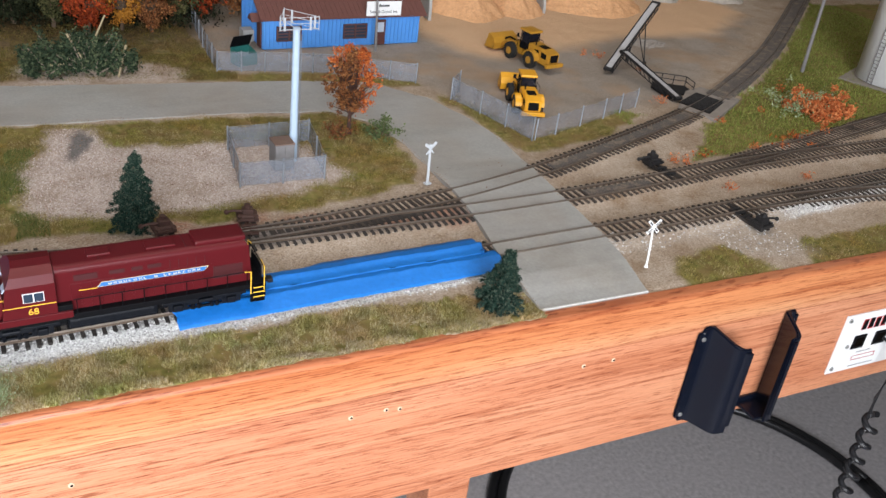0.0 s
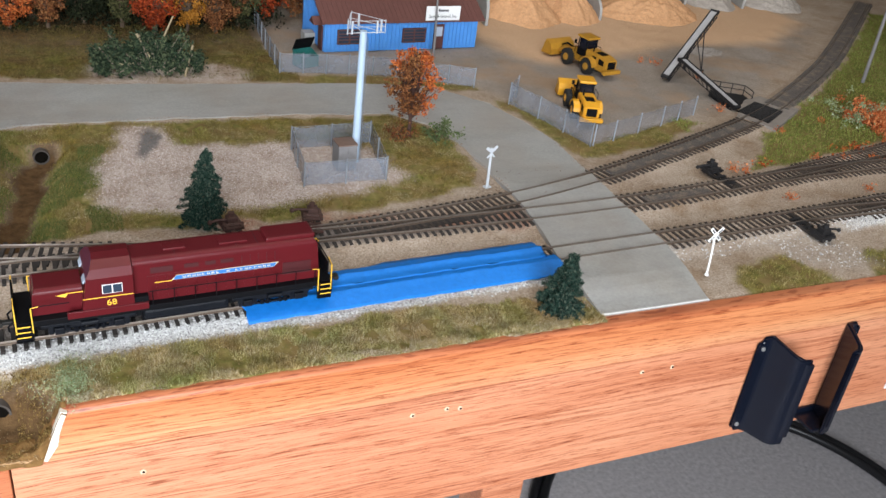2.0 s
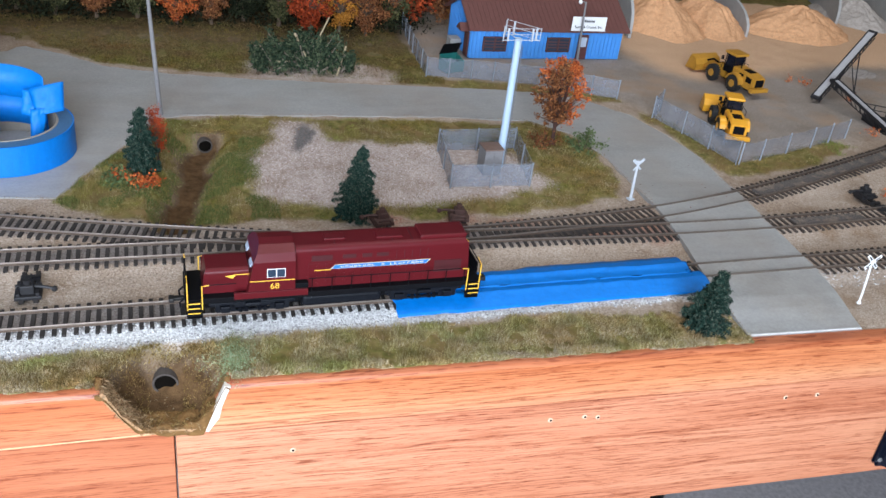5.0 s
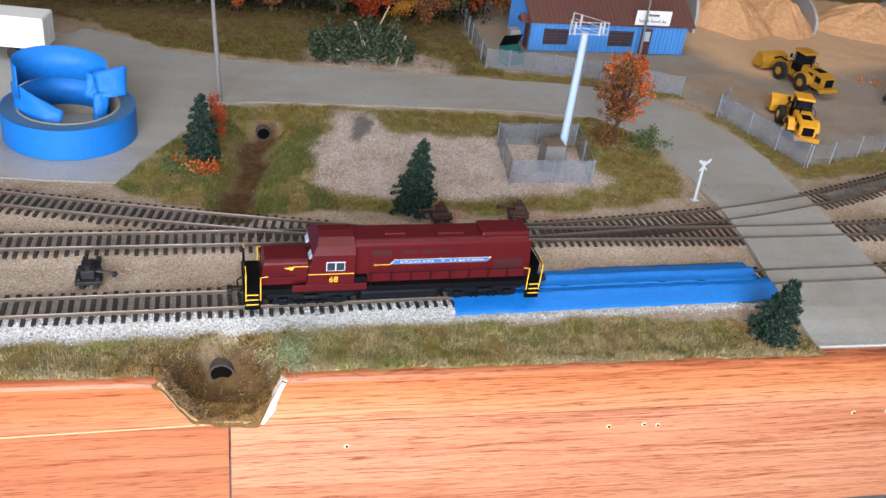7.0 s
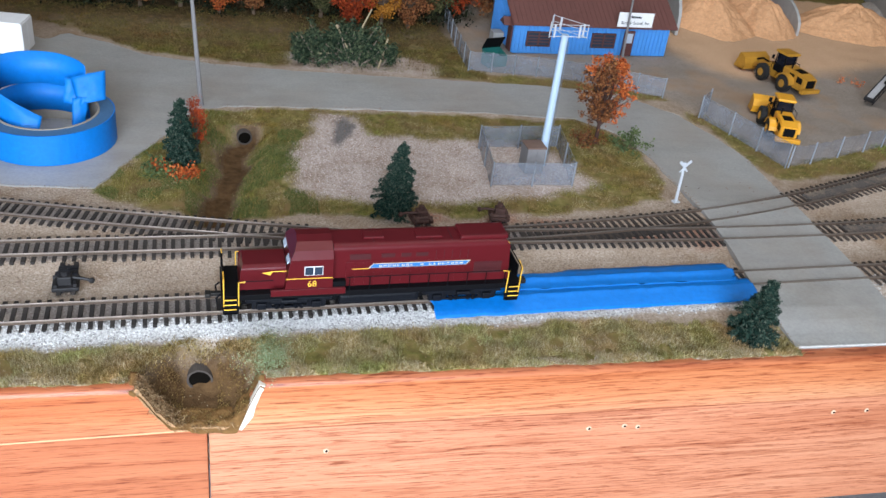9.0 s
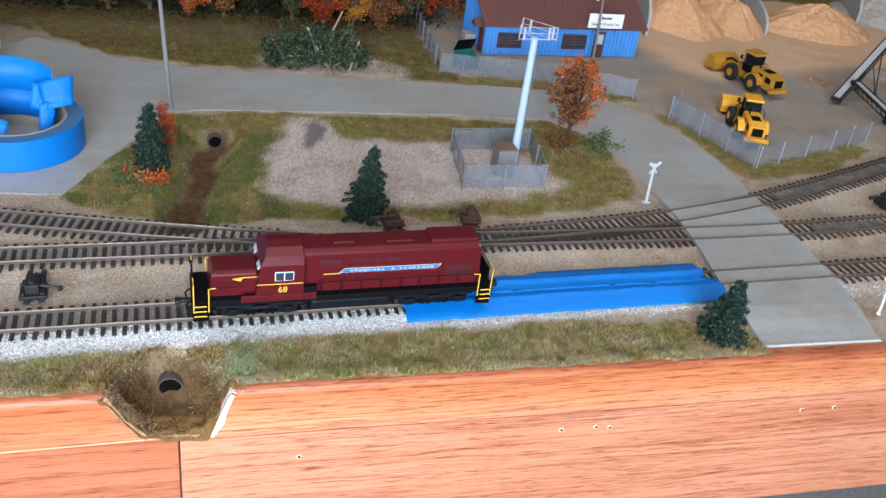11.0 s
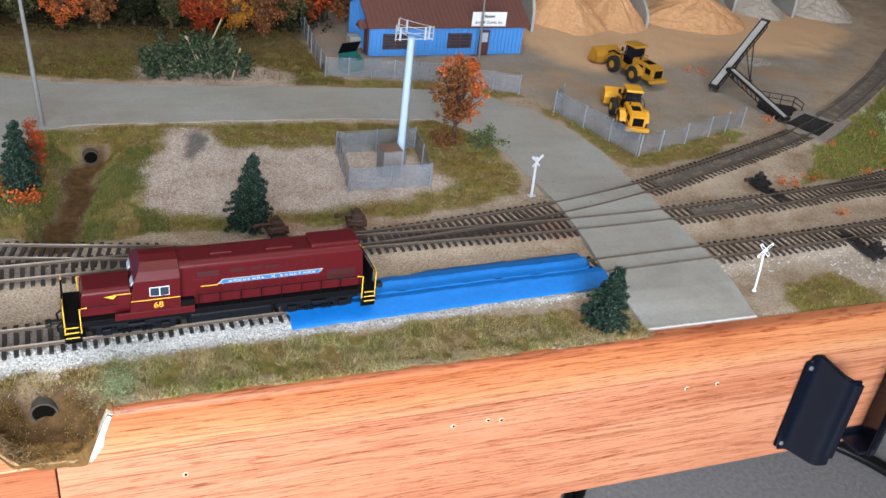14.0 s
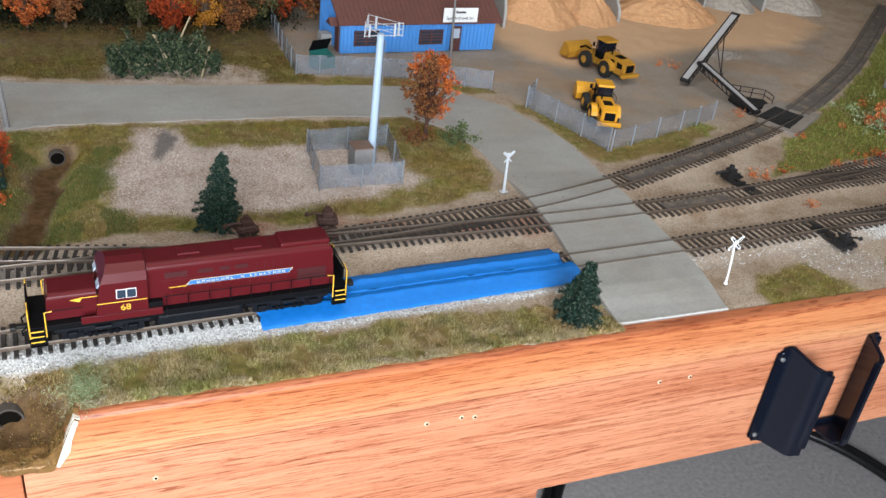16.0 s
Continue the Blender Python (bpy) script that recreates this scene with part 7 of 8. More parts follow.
conveyor("long dusty belt conveyor on a wheeled truss", (0.672, 0.4545, 0.006), (0.762, 0.5020, 0.0735), 0.0042, 0.72)
conveyor("short belt conveyor rising from the unloading pit", (0.706, 0.357, 0.003), (0.690, 0.4545, 0.0275), 0.0042, 0.0)


def unloading_pit():
    t = thing("unloading_pit", "dark steel grate pit in a concrete apron under the spur", "pit", 0, 0, 0)
    bm = bmesh.new()
    prism(bm, [(0.690, 0.335), (0.712, 0.293), (0.790, 0.343), (0.766, 0.388), (0.735, 0.378)], -0.002, 0.0036)
    part("apron", bm, PIT_CONCRETE, t)
    # black sheet for the shaded depth below the grate
    bm = bmesh.new()
    prism(bm, [(0.699, 0.3455), (0.714, 0.3080), (0.7605, 0.3375), (0.7445, 0.3700)], 0.0030, 0.0040)
    part("grate_bed", bm, HOLE_SHADE, t)
    for k in range(14):
        f = (k + 0.5) / 14
        a = Vector((0.699, 0.3455, 0.0044)).lerp(Vector((0.7445, 0.3700, 0.0044)), f)
        b = Vector((0.714, 0.3080, 0.0044)).lerp(Vector((0.7605, 0.3375, 0.0044)), f)
        bm = bmesh.new()
        tube(bm, [a, b], 0.0006, 4)
        part("grate_bar", bm, IRON, t)
    h = thing("pit_guard_rail", "dark steel guard rail beside the unloading pit", "guard rail", 0, 0, 0)
    c = [(0.700, 0.372), (0.714, 0.424), (0.752, 0.401), (0.748, 0.380)]
    for z in (0.0065, 0.0125):
        bm = bmesh.new()
        tube(bm, [(x, y, z) for x, y in c[1:]], 0.00055, 6)
        part("rail", bm, IRON, h)
    for i, (x, y) in enumerate([(0.714, 0.424), (0.7267, 0.4163), (0.7393, 0.4087), (0.752, 0.401), (0.748, 0.380)]):
        bm = bmesh.new()
        rod(bm, (x, y, 0.0), (x, y, 0.0128), 0.0006, n=6)
        part("post", bm, IRON, h)
    p = thing("pit_floor", "dark sunken hopper beside the pit", "hopper", 0, 0, 0)
    bm = bmesh.new()
    prism(bm, [(0.700, 0.366), (0.748, 0.380), (0.751, 0.399), (0.716, 0.420), (0.703, 0.405)], -0.001, 0.0012)
    part("hopper_plate", bm, IRON, p)


unloading_pit()


def spur_bed():
    """Dark filling between the rails of the spur."""
    line = TRACKS["spur"]
    s0, s1 = np.interp(0.45, line.x, line.s), line.length
    v, f = sweep(line, 0, [(-0.0066, 0.0012), (0.0066, 0.0012), (0.0062, 0.0034), (-0.0062, 0.0034)], s0, np.interp(0.69, line.x, line.s))
    o = new("spur_fill", raw_mesh("spur_fill", v, f, PATCHY_BED))
    tagged(o, "dark crushed fill between the spur rails", "track fill", "", "structure")
    v, f = sweep(line, 0, [(-0.0165, 0.0), (0.0165, 0.0), (0.0145, 0.0044), (-0.0145, 0.0044)], np.interp(0.765, line.x, line.s), s1)
    o = new("spur_paving", raw_mesh("spur_paving", v, f, PATCHY_BED))
    tagged(o, "dark paved strip over the far end of the spur", "paving", "", "structure")
    line = TRACKS["rear"]
    for x0, x1 in ((0.452, 0.53),):
        v, f = sweep(line, 0, [(-0.0064, 0.0012), (0.0064, 0.0012), (0.0060, 0.0032), (-0.0060, 0.0032)], np.interp(x0, line.x, line.s), np.interp(x1, line.x, line.s))
        o = new("track_fill", raw_mesh("track_fill", v, f, PATCHY_BED))
        tagged(o, "dark crushed fill between the rails", "track fill", "", "structure")


spur_bed()


def sand_pile(label, x, y, rx, ry, h, seed, steep=1.0, material=None):
    n, m = 96, 40
    verts, faces = [], []
    for j in range(m + 1):
        u = j / m
        for i in range(n):
            a = 2 * math.pi * i / n
            k = 1 + 0.12 * noise.noise((math.cos(a) * 1.3, math.sin(a) * 1.3, seed)) + 0.05 * noise.noise((math.cos(a) * 5, math.sin(a) * 5, seed + u))
            z = h * (1 - u ** steep) * (1 + 0.10 * noise.noise((math.cos(a) * u * 3, math.sin(a) * u * 3, seed + 4)))
            z += h * u * (1 - u) * (0.42 * noise.noise((math.cos(a) * 2.6, math.sin(a) * 2.6, seed + 9)) + 0.30 * noise.noise((math.cos(a) * 7, math.sin(a) * 7, seed + u * 1.5)))
            z += 0.0024 * noise.noise((math.cos(a) * u * 11, math.sin(a) * u * 11, seed)) + 0.0012 * noise.noise((math.cos(a) * u * 30, math.sin(a) * u * 30, seed))
            verts.append((x + rx * k * u * math.cos(a), y + ry * k * u * math.sin(a), z - 0.002 * u))
    for j in range(m):
        for i in range(n):
            faces.append((j * n + i, j * n + (i + 1) % n, (j + 1) * n + (i + 1) % n, (j + 1) * n + i)[::-1])
    o = new("sand_pile", raw_mesh("sand_pile", verts, faces, material or SAND_M, True))
    return tagged(o, label, "sand pile", "sand piles", "stuff")


GREY_SAND = plain("grey_sand", (0.40, 0.355, 0.315), 0.95, vary=0.28, scale=260, relief=0.0012, gloss=0.1)
sand_pile("rounded pile of orange sand against the bin wall", 0.607, 0.768, 0.066, 0.098, 0.043, 1.5, 1.5)
sand_pile("rounded pile of orange sand between bin walls", 0.690, 0.764, 0.052, 0.088, 0.039, 7.5, 1.6)
sand_pile("broad domed pile of pale orange sand", 0.838, 0.748, 0.090, 0.072, 0.037, 12.5, 1.6)
sand_pile("pile of grey sand in the far bin", 1.000, 0.835, 0.056, 0.080, 0.032, 21.5, 1.4, GREY_SAND)
sand_pile("second pile of grey sand beyond the bin wall", 1.125, 0.815, 0.066, 0.075, 0.034, 25.5, 1.4, GREY_SAND)
sand_pile("low flat heap of grey sand in the yard", 0.812, 0.563, 0.036, 0.024, 0.005, 17.5, 1.2, PIT_CONCRETE)


def bin_wall(label, x0, y0, x1, y1, h, cut):
    t = thing("bin_wall", label, "wall", group="sand bin walls")
    a, b = Vector((x0, y0, 0)), Vector((x1, y1, 0))
    d = (b - a).normalized()
    nrm = Vector((-d.y, d.x, 0)) * 0.002
    L = (b - a).length
    o = [(0, 0), (L, 0), (L, h)] + [(cut * (1 - math.sin(k / 6 * math.pi / 2)), h * (1 - 0.75 * (1 - math.cos(k / 6 * math.pi / 2)))) for k in range(7)][::-1][::-1]
    bm = bmesh.new()
    f = [bm.verts.new(a + d * u + Vector((0, 0, z)) + nrm) for u, z in o]
    g = [bm.verts.new(a + d * u + Vector((0, 0, z)) - nrm) for u, z in o]
    n = len(o)
    for i in range(n):
        bm.faces.new((f[i], f[(i + 1) % n], g[(i + 1) % n], g[i]))
    bm.faces.new(f), bm.faces.new(g)
    bmesh.ops.recalc_face_normals(bm, faces=bm.faces)
    part("slab", bm, CONCRETE, t)


bin_wall("grey concrete bin wall beside the office", 0.529, 0.683, 0.556, 0.90, 0.056, 0.05)
bin_wall("pale curved bin wall between sand piles", 0.727, 0.706, 0.757, 0.90, 0.040, 0.085)
bin_wall("pale bin wall before the grey sand", 0.942, 0.791, 0.995, 0.95, 0.046, 0.04)
bin_wall("pale bin wall between piles of grey sand", 1.046, 0.770, 1.095, 0.94, 0.050, 0.03)


def silo():
    t = thing("storage_silo", "tall white silo with a caged ladder on a concrete pad", "silo", 1.083, 0.372, 0)
    bm = bmesh.new()
    box(bm, -0.052, 0.052, -0.052, 0.052, -0.003, 0.0016, 0.001, pose(0, 0, 0, 0, 0, 25))
    part("pad", bm, PIT_CONCRETE, t)
    bm = bmesh.new()
    rod(bm, (0, 0, 0.003), (0, 0, 0.30), 0.044, n=48)
    part("shell", bm, WHITE, t, "", True)
    bm = bmesh.new()
    for s in (-1, 1):
        tube(bm, [(-0.0455, -0.006 + s * 0.004, 0.003), (-0.0455, -0.006 + s * 0.004, 0.29)], 0.0006, 5)
    for k in range(60):
        z = 0.006 + 0.0048 * k
        tube(bm, [(-0.0455, -0.010, z), (-0.0455, -0.002, z)], 0.0004, 4)
    part("ladder", bm, POLE_GREY, t)


silo()

# ---- fascia fittings, floor things ----
def throttle_holder():
    t = thing("throttle_holder", "black plastic throttle holder screwed to the oak fascia", "holder", 0, 0, 0)

    def piece(o, z0, z1, name, lean):
        bm = bmesh.new()
        prism(bm, o, z0, z1)
        bmesh.ops.recalc_face_normals(bm, faces=bm.faces)
        corner = [e for e in bm.edges if abs(e.verts[0].co.x - e.verts[1].co.x) < 1e-6 and abs(e.verts[0].co.z - e.verts[1].co.z) < 1e-6 and abs(e.verts[0].co.x - 0.5135) > 0.053]
        bmesh.ops.bevel(bm, geom=corner, offset=0.0045, segments=4, affect="EDGES")
        for v in bm.verts:
            out = max(0.0, -v.co.y - 0.003)
            v.co.z += -0.27 * out if v.co.z > -0.08 else 0.10 * out
        bmesh.ops.bevel(bm, geom=[e for e in bm.edges if len(e.link_faces) == 2 and e.calc_face_angle() > 0.5], offset=0.0012, segments=4, affect="EDGES")
        ob = part(name, bm, BLACK_SATIN, t, "", True)
        ob.data.set_sharp_from_angle(angle=0.42)
        return ob
    # plan outlines: flange on the wood, wall standing out from a fillet, lip turned inwards
    left = [(0.4600, -0.0005), (0.4600, -0.0030), (0.4692, -0.0030), (0.4709, -0.0033), (0.4722, -0.0041), (0.4731, -0.0056), (0.4782, -0.0222), (0.4790, -0.0243), (0.4803, -0.0262), (0.4823, -0.0279), (0.4850, -0.0290),
            (0.4925, -0.0300), (0.4930, -0.0272), (0.4862, -0.0262), (0.4822, -0.0215), (0.4760, -0.0005)]
    a = piece(left, -0.1290, -0.0330, "left_clip", 0)
    right = [(2 * 0.5135 - x, y) for x, y in left][::-1]
    b = piece(right, -0.1290, -0.0330, "right_clip", 0)
    for side, name in ((0, "lip_ridge"), (1, "lip_ridge")):
        o = [(0.4856, -0.0286), (0.4880, -0.0318), (0.4922, -0.0322), (0.4924, -0.0296)]
        if side:
            o = [(2 * 0.5135 - x, y) for x, y in o][::-1]
        bm = bmesh.new()
        prism(bm, o, -0.1165, -0.0425)
        bmesh.ops.recalc_face_normals(bm, faces=bm.faces)
        bmesh.ops.bevel(bm, geom=bm.edges[:], offset=0.0005, segments=2, affect="EDGES")
        part(name, bm, BLACK_SATIN, t)
    bm = bmesh.new()
    box(bm, 0.4735, 0.5535, -0.0030, -0.0005, -0.1290, -0.1190, 0.0006)
    part("cross_strip", bm, BLACK_SATIN, t)
    bm = bmesh.new()
    box(bm, 0.5290, 0.5490, -0.0250, -0.0008, -0.1268, -0.1235, 0.0008)
    part("bottom_rest", bm, BLACK_SATIN, t)
    for x, z in ((0.4660, -0.0440), (0.4660, -0.1210)):
        for xx in (x, 2 * 0.5135 - x):
            bm = bmesh.new()
            rod(bm, (xx, -0.0028, z), (xx, -0.0040, z), 0.0021, 0.0016, 14)
            part("screw", bm, SCREW, t)
    return t


throttle_holder()


def jack_plate():
    t = thing("jack_plate", "white panel with two black jacks and screws on the fascia", "panel", 0, 0, 0)
    bm = bmesh.new()
    box(bm, 0.6330, 0.7200, -0.0018, -0.0004, -0.1185, -0.0545, 0.0003)
    part("panel", bm, WHITE, t)
    for x in (0.6530, 0.6800):
        bm = bmesh.new()
        box(bm, x, x + 0.0155, -0.0026, -0.0016, -0.0940, -0.0790, 0.0004)
        j = part("jack", bm, BLACK, t)
        # black face for the shade in the socket
        bm = bmesh.new()
        box(bm, x + 0.003, x + 0.0125, -0.0029, -0.0025, -0.0910, -0.0820)
        part("socket", bm, HOLE_SHADE, j)
    for x, z in ((0.6385, -0.0600), (0.6385, -0.1130), (0.7145, -0.0600), (0.7145, -0.1130), (0.6475, -0.0900)):
        bm = bmesh.new()
        rod(bm, (x, -0.0016, z), (x, -0.0030, z), 0.0024, 0.0018, 14)
        part("screw", bm, SCREW, t)
    bm = bmesh.new()
    for k in range(5):
        box(bm, 0.6575 + 0.0080 * k, 0.6625 + 0.0080 * k, -0.0026, -0.0017, -0.0725 + 0.001 * (k % 2), -0.0625 + 0.001 * (k % 2))
    sh = part("logo_shape", bm, BLACK, t)
    bm = bmesh.new()
    for k in range(4):
        box(bm, 0.6568 + 0.0080 * k, 0.6632 + 0.0080 * k, -0.0022, -0.0017, -0.0732, -0.0618)
    part("logo_shape", bm, RED_INK, t)
    bm = bmesh.new()
    for k in range(9):
        box(bm, 0.6600 + 0.0036 * k, 0.6628 + 0.0036 * k, -0.0020, -0.0017, -0.1150, -0.1140)
    for k in range(5):
        box(bm, 0.6640 + 0.0036 * k, 0.6668 + 0.0036 * k, -0.0020, -0.0017, -0.0995, -0.0985)
    part("word_bars", bm, GREY_INK, t)
    bm = bmesh.new()
    for b in ((0.660, 0.690, -0.1080, -0.1075), (0.660, 0.690, -0.1035, -0.1030), (0.660, 0.6605, -0.1080, -0.1030), (0.6895, 0.690, -0.1080, -0.1030)):
        box(bm, b[0], b[1], -0.0020, -0.0017, b[2], b[3])
    part("logo_frame", bm, RED_INK, t)


jack_plate()


def coil_cord():
    t = thing("coiled_cord", "black coiled throttle cord hanging below the jack panel", "cord", 0, 0, 0)
    bm = bmesh.new()
    pts = [(0.690, -0.004, -0.0865), (0.692, -0.020, -0.090), (0.688, -0.026, -0.112), (0.679, -0.028, -0.136), (0.680, -0.028, -0.152), (0.688, -0.028, -0.160)]
    tube(bm, pts, 0.0016, 8)
    part("lead", bm, CORD, t)
    bm = bmesh.new()
    pts = []
    for k in range(360):
        u = k / 359
        a = 2 * math.pi * 10 * u
        pts.append((0.688 + 0.016 * u + 0.0058 * math.cos(a), -0.028 + 0.0058 * math.sin(a), -0.160 - 0.20 * u))
    tube(bm, pts, 0.0031, 8)
    part("coil", bm, CORD, t)


coil_cord()


def bench_leg():
    t = thing("bench_leg", "orange stained wooden leg under the layout", "leg", 0, 0, 0)
    bm = bmesh.new()
    box(bm, 0.262, 0.300, 0.040, 0.078, -1.0, -0.05, 0.002)
    part("post", bm, OAK, t)


bench_leg()


def floor_hoop():
    t = thing("cable_loop", "thick black cable loop lying on the carpet", "cable", 1.165, 0.445, -0.989)
    for r, z in ((0.452, 0.0), (0.432, 0.003)):
        bm = bmesh.new()
        n = 96
        pts = [(r * math.cos(2 * math.pi * k / n), r * math.sin(2 * math.pi * k / n) * 0.97, z) for k in range(n + 1)]
        tube(bm, pts, 0.0105, 10)
        part("cable", bm, CORD, t, "", True)


floor_hoop()
# ---- grass, ballast and gravel as loose pieces ----
def scatter(count, x0, x1, y0, y1, seed):
    r = np.random.RandomState(seed)
    return r, r.uniform(x0, x1, count), r.uniform(y0, y1, count)


def grass_blades(name, label, count, box4, seed, length, width, material, keep):
    r, px, py = scatter(count, *box4, seed)
    g = ground_zones(px, py)[0]
    ok = (r.uniform(0, 1, count) < g) & (inside(ROAD, px, py) < -0.001)
    if keep is not None:
        ok &= keep(px, py)
    px, py = px[ok], py[ok]
    n = len(px)
    pz = ground_height(px, py)
    a, ln = r.uniform(0, 2 * np.pi, n), length * r.uniform(0.45, 1.25, n)
    lean, la = r.uniform(0.1, 1.1, n), r.uniform(0, 2 * np.pi, n)
    w = width * r.uniform(0.6, 1.3, n)
    base = np.stack([px, py, pz - 0.0003], -1)
    side = np.stack([np.cos(a), np.sin(a), 0 * a], -1) * w[:, None]
    tip = base + np.stack([np.sin(lean) * np.cos(la), np.sin(lean) * np.sin(la), np.cos(lean)], -1) * ln[:, None]
    v = np.stack([base - side, base + side, tip], 1).reshape(-1, 3)
    i = np.arange(n)[:, None] * 3
    o = new(name, raw_mesh(name, v.tolist(), (i + np.arange(3)).tolist(), material))
    return tagged(o, label, "grass", "", "stuff")


keep_all = lambda px, py: value_noise(px, py, 0.014, 67) > -0.25 + 60 * (py - 0.0075)  # noqa: E731
grass_blades("grass", "pale straw fringe along the fascia", 80000, (-0.45, 0.316, 0.0030, 0.014), 7, 0.0023, 0.00020, FRINGE, keep_all)
bank = lambda px, py: px > 0.6  # noqa: E731
west = lambda px, py: px < 0.6  # noqa: E731
grass_blades("grass", "short olive and straw static grass of the front strip", 215000, (-0.45, 0.32, 0.0050, 0.055), 1, 0.0036, 0.00020, FRONT_GRASS, lambda px, py: value_noise(px, py, 0.008, 61) + 0.6 * value_noise(px, py, 0.02, 62) > -0.55)
grass_blades("grass", "olive static grass round the gravel pad", 230000, (-0.17, 0.34, 0.185, 0.40), 2, 0.0028, 0.00022, GRASS, lambda px, py: value_noise(px, py, 0.010, 63) > -0.45)
grass_blades("grass", "fresher green grass on the banks of the ditch", 90000, (-0.16, 0.01, 0.19, 0.36), 6, 0.0032, 0.00022, GREEN_GRASS, lambda px, py: value_noise(px, py, 0.016, 64) > 0.0)
grass_blades("grass", "olive grass along the fences and the wood", 110000, (-0.6, 0.66, 0.25, 0.56), 3, 0.0030, 0.0003, GRASS, lambda px, py: west(px, py) & ((py > 0.40) | (px > 0.40)))
grass_blades("grass", "olive and brown grass before the wood", 190000, (-0.40, 0.22, 0.495, 0.68), 8, 0.0026, 0.00032, WOOD_GRASS, lambda px, py: value_noise(px, py, 0.02, 66) > -0.5)
grass_blades("grass", "green grass on the bank beyond the siding", 190000, (0.6, 1.35, 0.2, 0.75), 4, 0.0038, 0.00042, BANK_GRASS, bank)
grass_blades("grass", "straw-coloured grass by the front of the crossing", 30000, (0.44, 1.0, 0.0125, 0.062), 5, 0.0034, 0.00022, GRASS, lambda px, py: value_noise(px, py, 0.009, 65) > -0.4)


def stones(name, label, count, box4, seed, size, material, keep, onto=0.001):
    """onto: how near to the road's edge they keep, negative where they spill over it."""
    r, px, py = scatter(count, *box4, seed)
    depth = inside(ROAD, px, py)
    ok = keep(px, py) & (depth < -onto)
    px, py, depth = px[ok], py[ok], depth[ok]
    n = len(px)
    pz = ground_height(px, py)
    if onto < 0:
        pz = np.where(depth > -0.001, [road_height(x, y) for x, y in zip(px, py)], pz)
    c = np.stack([px, py, pz + size * 0.15], -1)
    unit = np.array([[1, 0, 0], [-1, 0, 0], [0, 1, 0], [0, -1, 0], [0, 0, 0.8], [0, 0, -0.8]], float)
    s = size * r.uniform(0.5, 1.2, (n, 1, 1)) * r.uniform(0.6, 1.3, (n, 6, 1))
    a = r.uniform(0, 2 * np.pi, n)
    rot = np.stack([np.cos(a), -np.sin(a), 0 * a, np.sin(a), np.cos(a), 0 * a, 0 * a, 0 * a, 0 * a + 1], -1).reshape(n, 3, 3)
    v = (np.einsum("nij,kj->nki", rot, unit) * s + c[:, None]).reshape(-1, 3)
    tri = np.array([[0, 2, 4], [2, 1, 4], [1, 3, 4], [3, 0, 4], [2, 0, 5], [1, 2, 5], [3, 1, 5], [0, 3, 5]])
    f = (np.arange(n)[:, None, None] * 6 + tri).reshape(-1, 3)
    o = new(name, raw_mesh(name, v.tolist(), f.tolist(), material))
    return tagged(o, label, "gravel", "", "stuff")


def near_track(px, py, reach):
    d = np.full(px.shape, 9.0)
    for line in TRACKS.values():
        d = np.minimum(d, line.distance(px, py))
    return d < reach


def white_zone(px, py):
    return np.random.RandomState(3).uniform(0, 1, px.shape) < ground_zones(px, py)[2]


def tan_zone(px, py):
    g, p, w, d, s, _, oil, *_ = ground_zones(px, py)
    return (g < 0.25) & (oil < 0.35) & (p < 0.3) & (w < 0.5) & (d < 0.3) & (np.random.RandomState(8).uniform(0, 1, px.shape) > 0.6 * smooth01(0.40, 0.46, px))


stones("ballast", "pale grey crushed stone along the front track", 60000, (-0.45, 1.0, 0.03, 0.12), 11, 0.00085, STONE_WHITE, white_zone)
stones("ballast", "tan crushed stone between the tracks", 70000, (-0.4, 0.95, 0.07, 0.24), 12, 0.0006, STONE_TAN, tan_zone)
stones("gravel", "pinkish grey gravel of the mast pad", 30000, (-0.02, 0.26, 0.20, 0.39), 13, 0.0006, STONE_PALE, lambda px, py: np.random.RandomState(5).uniform(0, 1, px.shape) < ground_zones(px, py)[1] * (1 - ground_zones(px, py)[6]))


def road_edge(px, py):
    d = inside(ROAD, px, py)
    return (d > -0.005) & (d < 0.0045 * np.maximum(0, value_noise(px, py, 0.018, 95)) + 0.0008) & (py > 0.016) & ((px < 0.32) | (py > 0.20) | (px > 0.42))


stones("gravel", "fine tan dirt spilled along the road's edges", 260000, (-0.30, 0.46, 0.016, 0.56), 14, 0.00042, STONE_TAN, road_edge, -0.006)


def drain_tufts():
    """Brown fuzz on the earth of the drain cut."""
    r, px, py = scatter(9000, -0.116, -0.036, 0.0, 0.046, 33)
    ok = np.hypot(px + 0.074, (py - 0.004)) < 0.040
    ok &= ~((np.abs(px + 0.0745) < 0.010) & (py > 0.012) & (py < 0.034))
    px, py = px[ok], py[ok]
    n = len(px)
    pz = ground_height(px, np.maximum(py, 0.001)) + 0.0006
    a, ln = r.uniform(0, 2 * np.pi, n), 0.0019 * r.uniform(0.4, 1.3, n)
    lean, la = r.uniform(0.2, 1.3, n), r.uniform(0, 2 * np.pi, n)
    base = np.stack([px, py, pz], -1)
    side = np.stack([np.cos(a), np.sin(a), 0 * a], -1) * 0.0003
    tip = base + np.stack([np.sin(lean) * np.cos(la), np.sin(lean) * np.sin(la), np.cos(lean)], -1) * ln[:, None]
    v = np.stack([base - side, base + side, tip], 1).reshape(-1, 3)
    i = np.arange(n)[:, None] * 3
    tagged(new("earth_fuzz", raw_mesh("earth_fuzz", v.tolist(), (i + np.arange(3)).tolist(), TUFT)), "brown fuzzy tufts on the earth of the drain cut", "grass", "", "stuff")


drain_tufts()


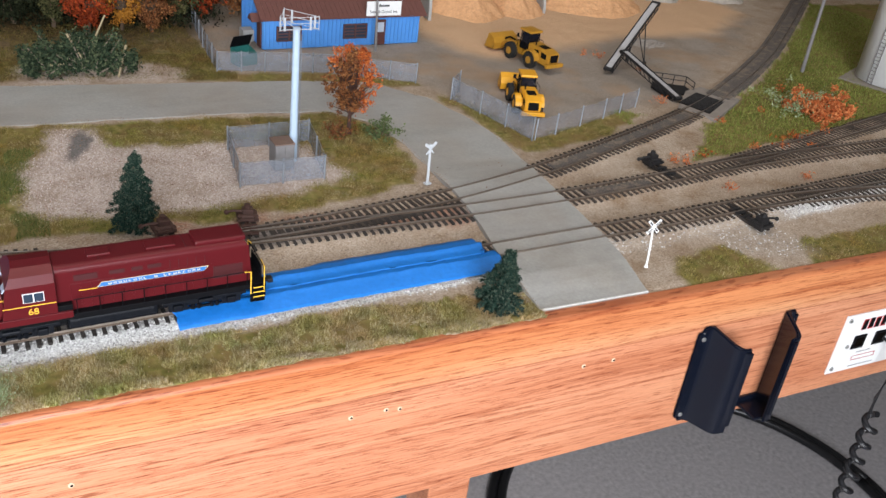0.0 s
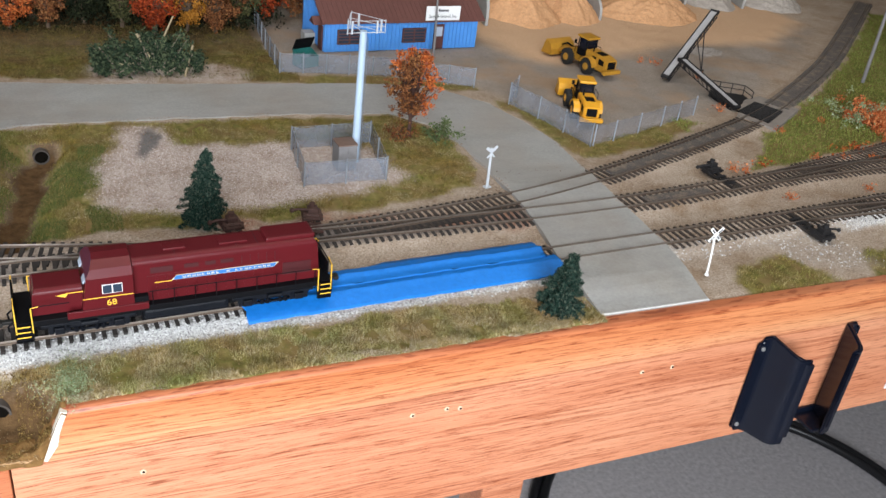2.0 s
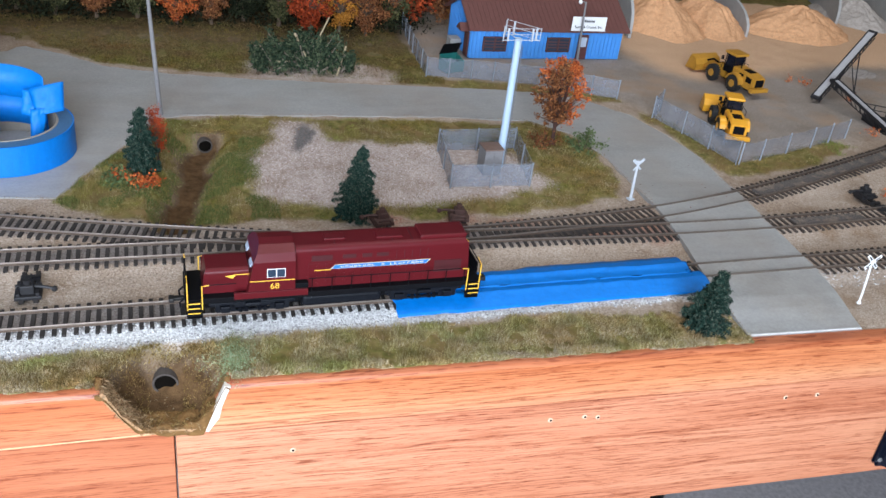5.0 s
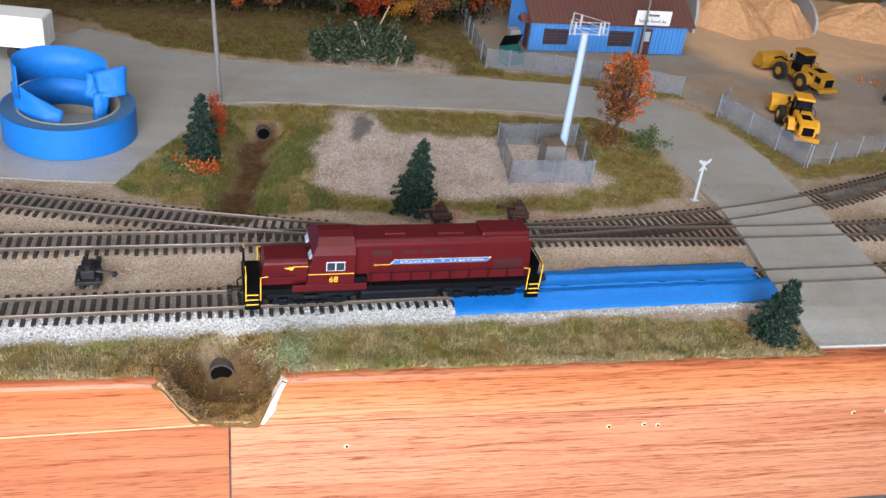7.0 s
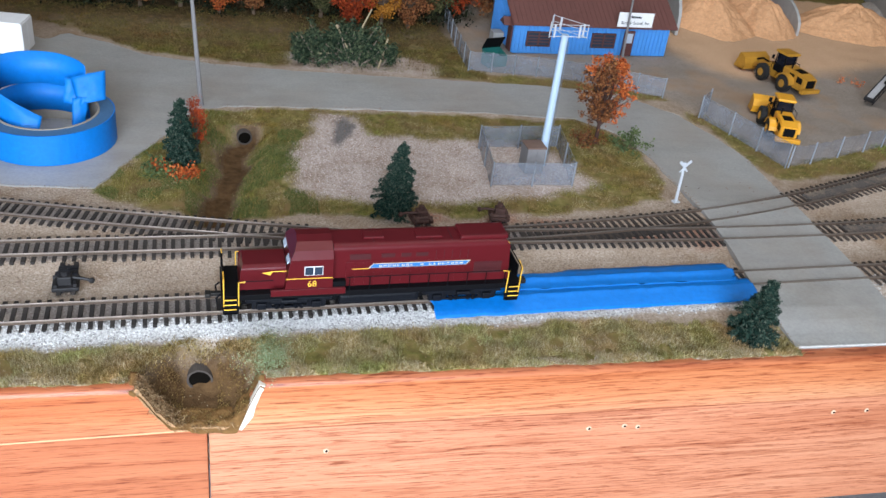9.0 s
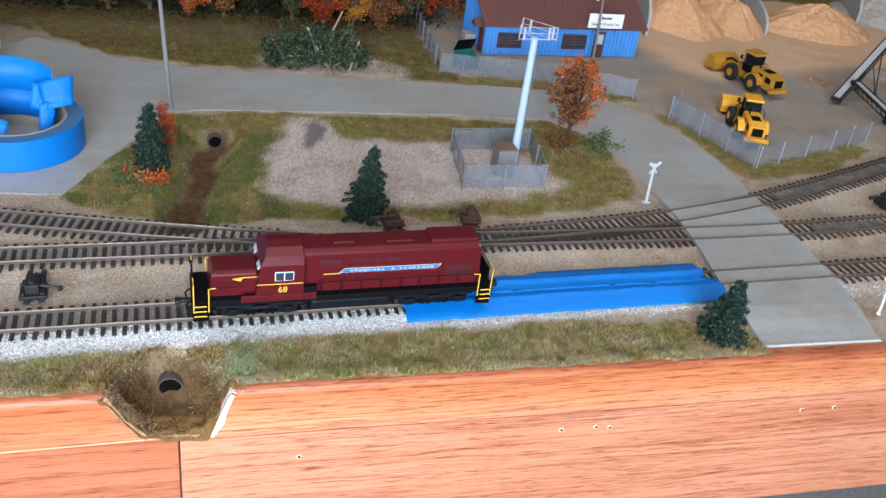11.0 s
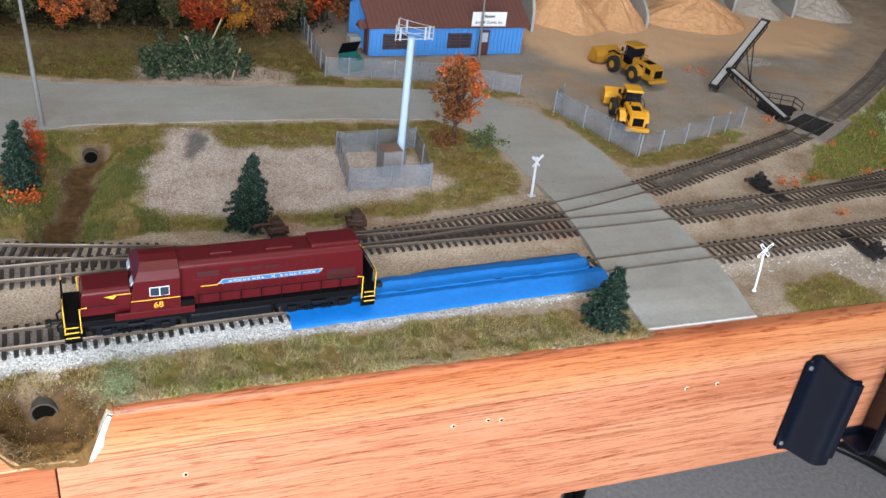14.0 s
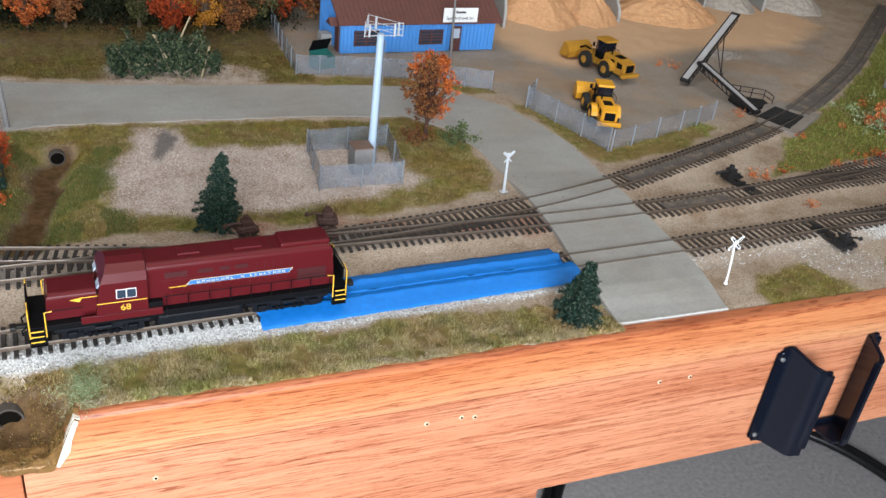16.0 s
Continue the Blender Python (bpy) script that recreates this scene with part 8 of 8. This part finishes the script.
def fallen_leaves(name, label, count, box4, seed, size, material, keep):
    """Torn scraps of leaf lying on the ground."""
    r, px, py = scatter(count, *box4, seed)
    ok = keep(px, py)
    px, py = px[ok], py[ok]
    n = len(px)
    road_z = np.array([road_height(x, y) for x, y in zip(px, py)])
    pz = np.where(inside(ROAD, px, py) > 0, road_z, ground_height(px, py)) + size * 0.3
    a = r.uniform(0, 2 * np.pi, n)
    d = np.stack([np.cos(a), np.sin(a), r.uniform(-0.4, 0.4, n)], -1) * (size * r.uniform(0.5, 1.3, n))[:, None]
    e = np.stack([-np.sin(a), np.cos(a), r.uniform(-0.4, 0.4, n)], -1) * (size * 0.45 * r.uniform(0.5, 1.3, n))[:, None]
    p = np.stack([px, py, pz], -1)
    v = np.stack([p - d, p + e, p + d, p - e], 1).reshape(-1, 3)
    i = np.arange(n)[:, None] * 4
    o = new(name, raw_mesh(name, v.tolist(), (i + np.arange(4)).tolist(), material))
    return tagged(o, label, "leaf litter", "", "stuff")


on_pad = lambda px, py: ground_zones(px, py)[1] > 0.5  # noqa: E731
fallen_leaves("leaf_litter", "brown and tan leaf scraps on the gravel pad", 1500, (-0.02, 0.27, 0.20, 0.40), 81, 0.00085, RUST_LEAF, on_pad)
fallen_leaves("leaf_litter", "brown scraps along the tracks and the yard", 900, (0.30, 1.0, 0.13, 0.62), 82, 0.0009, RUST_LEAF, lambda px, py: value_noise(px, py, 0.05, 83) > 0.1)
fallen_leaves("leaf_litter", "pale and brown scraps in the front grass", 1500, (-0.3, 0.316, 0.006, 0.055), 84, 0.0007, FRINGE, lambda px, py: value_noise(px, py, 0.03, 85) > -0.2)
for k, (x, y, wide) in enumerate(((0.700, 0.516, 0.006), (0.681, 0.522, 0.002), (0.732, 0.463, 0.004), (0.680, 0.357, 0.007), (0.717, 0.291, 0.004), (0.588, 0.210, 0.003), (0.601, 0.207, 0.004), (0.707, 0.222, 0.006), (0.737, 0.217, 0.004), (0.775, 0.210, 0.007), (0.828, 0.241, 0.005), (0.705, 0.148, 0.004), (0.604, 0.146, 0.003), (0.883, 0.372, 0.006), (0.796, 0.309, 0.004))):
    low_shrub("small tuft of orange leaves fallen on the ground", x, y, wide * 0.6, wide * 0.5, 0.0022, SALMON_LEAF, 90 + k, 4 + int(wide * 700), 9, "leaves", 0.0022, False)


FRAY = island("frayed_fibre", [(0.0, (0.09, 0.05, 0.02)), (0.6, (0.28, 0.175, 0.085)), (1.0, (0.46, 0.33, 0.19))], 0.9)


def frayed_cut():
    """Straw and root fibres hanging over the torn edge of the drain cut."""
    r = np.random.RandomState(61)
    edge = Line([(-0.109, 0.001), (-0.1035, -0.010), (-0.0985, -0.019), (-0.0880, -0.0305), (-0.0700, -0.0318), (-0.0555, -0.0322)], 0.0005)
    n = 2600
    u = r.uniform(0, 1, n) ** 1.25 * edge.length
    x, z = np.interp(u, edge.s, edge.x), np.interp(u, edge.s, edge.y)
    base = np.stack([x + r.normal(0.0016, 0.0018, n), r.uniform(-0.0014, 0.010, n), z + r.normal(0.0008, 0.0014, n)], -1)
    d = np.stack([r.normal(0.1, 0.7, n), r.normal(-0.25, 0.5, n), r.normal(-0.1, 0.6, n)], -1)
    d /= np.linalg.norm(d, axis=1, keepdims=True)
    tip = base + d * (0.0036 * r.uniform(0.4, 1.4, n))[:, None]
    tip[:, 1] = np.maximum(tip[:, 1], -0.0030)
    e = np.cross(d, r.normal(0, 1, (n, 3)))
    e *= 0.00022 / np.linalg.norm(e, axis=1, keepdims=True)
    v = np.stack([base - e, base + e, tip], 1).reshape(-1, 3)
    i = np.arange(n)[:, None] * 3
    tagged(new("frayed_straw", raw_mesh("frayed_straw", v.tolist(), (i + np.arange(3)).tolist(), FRAY)), "frayed tan straw over the torn edge of the drain cut", "straw", "", "stuff")


frayed_cut()
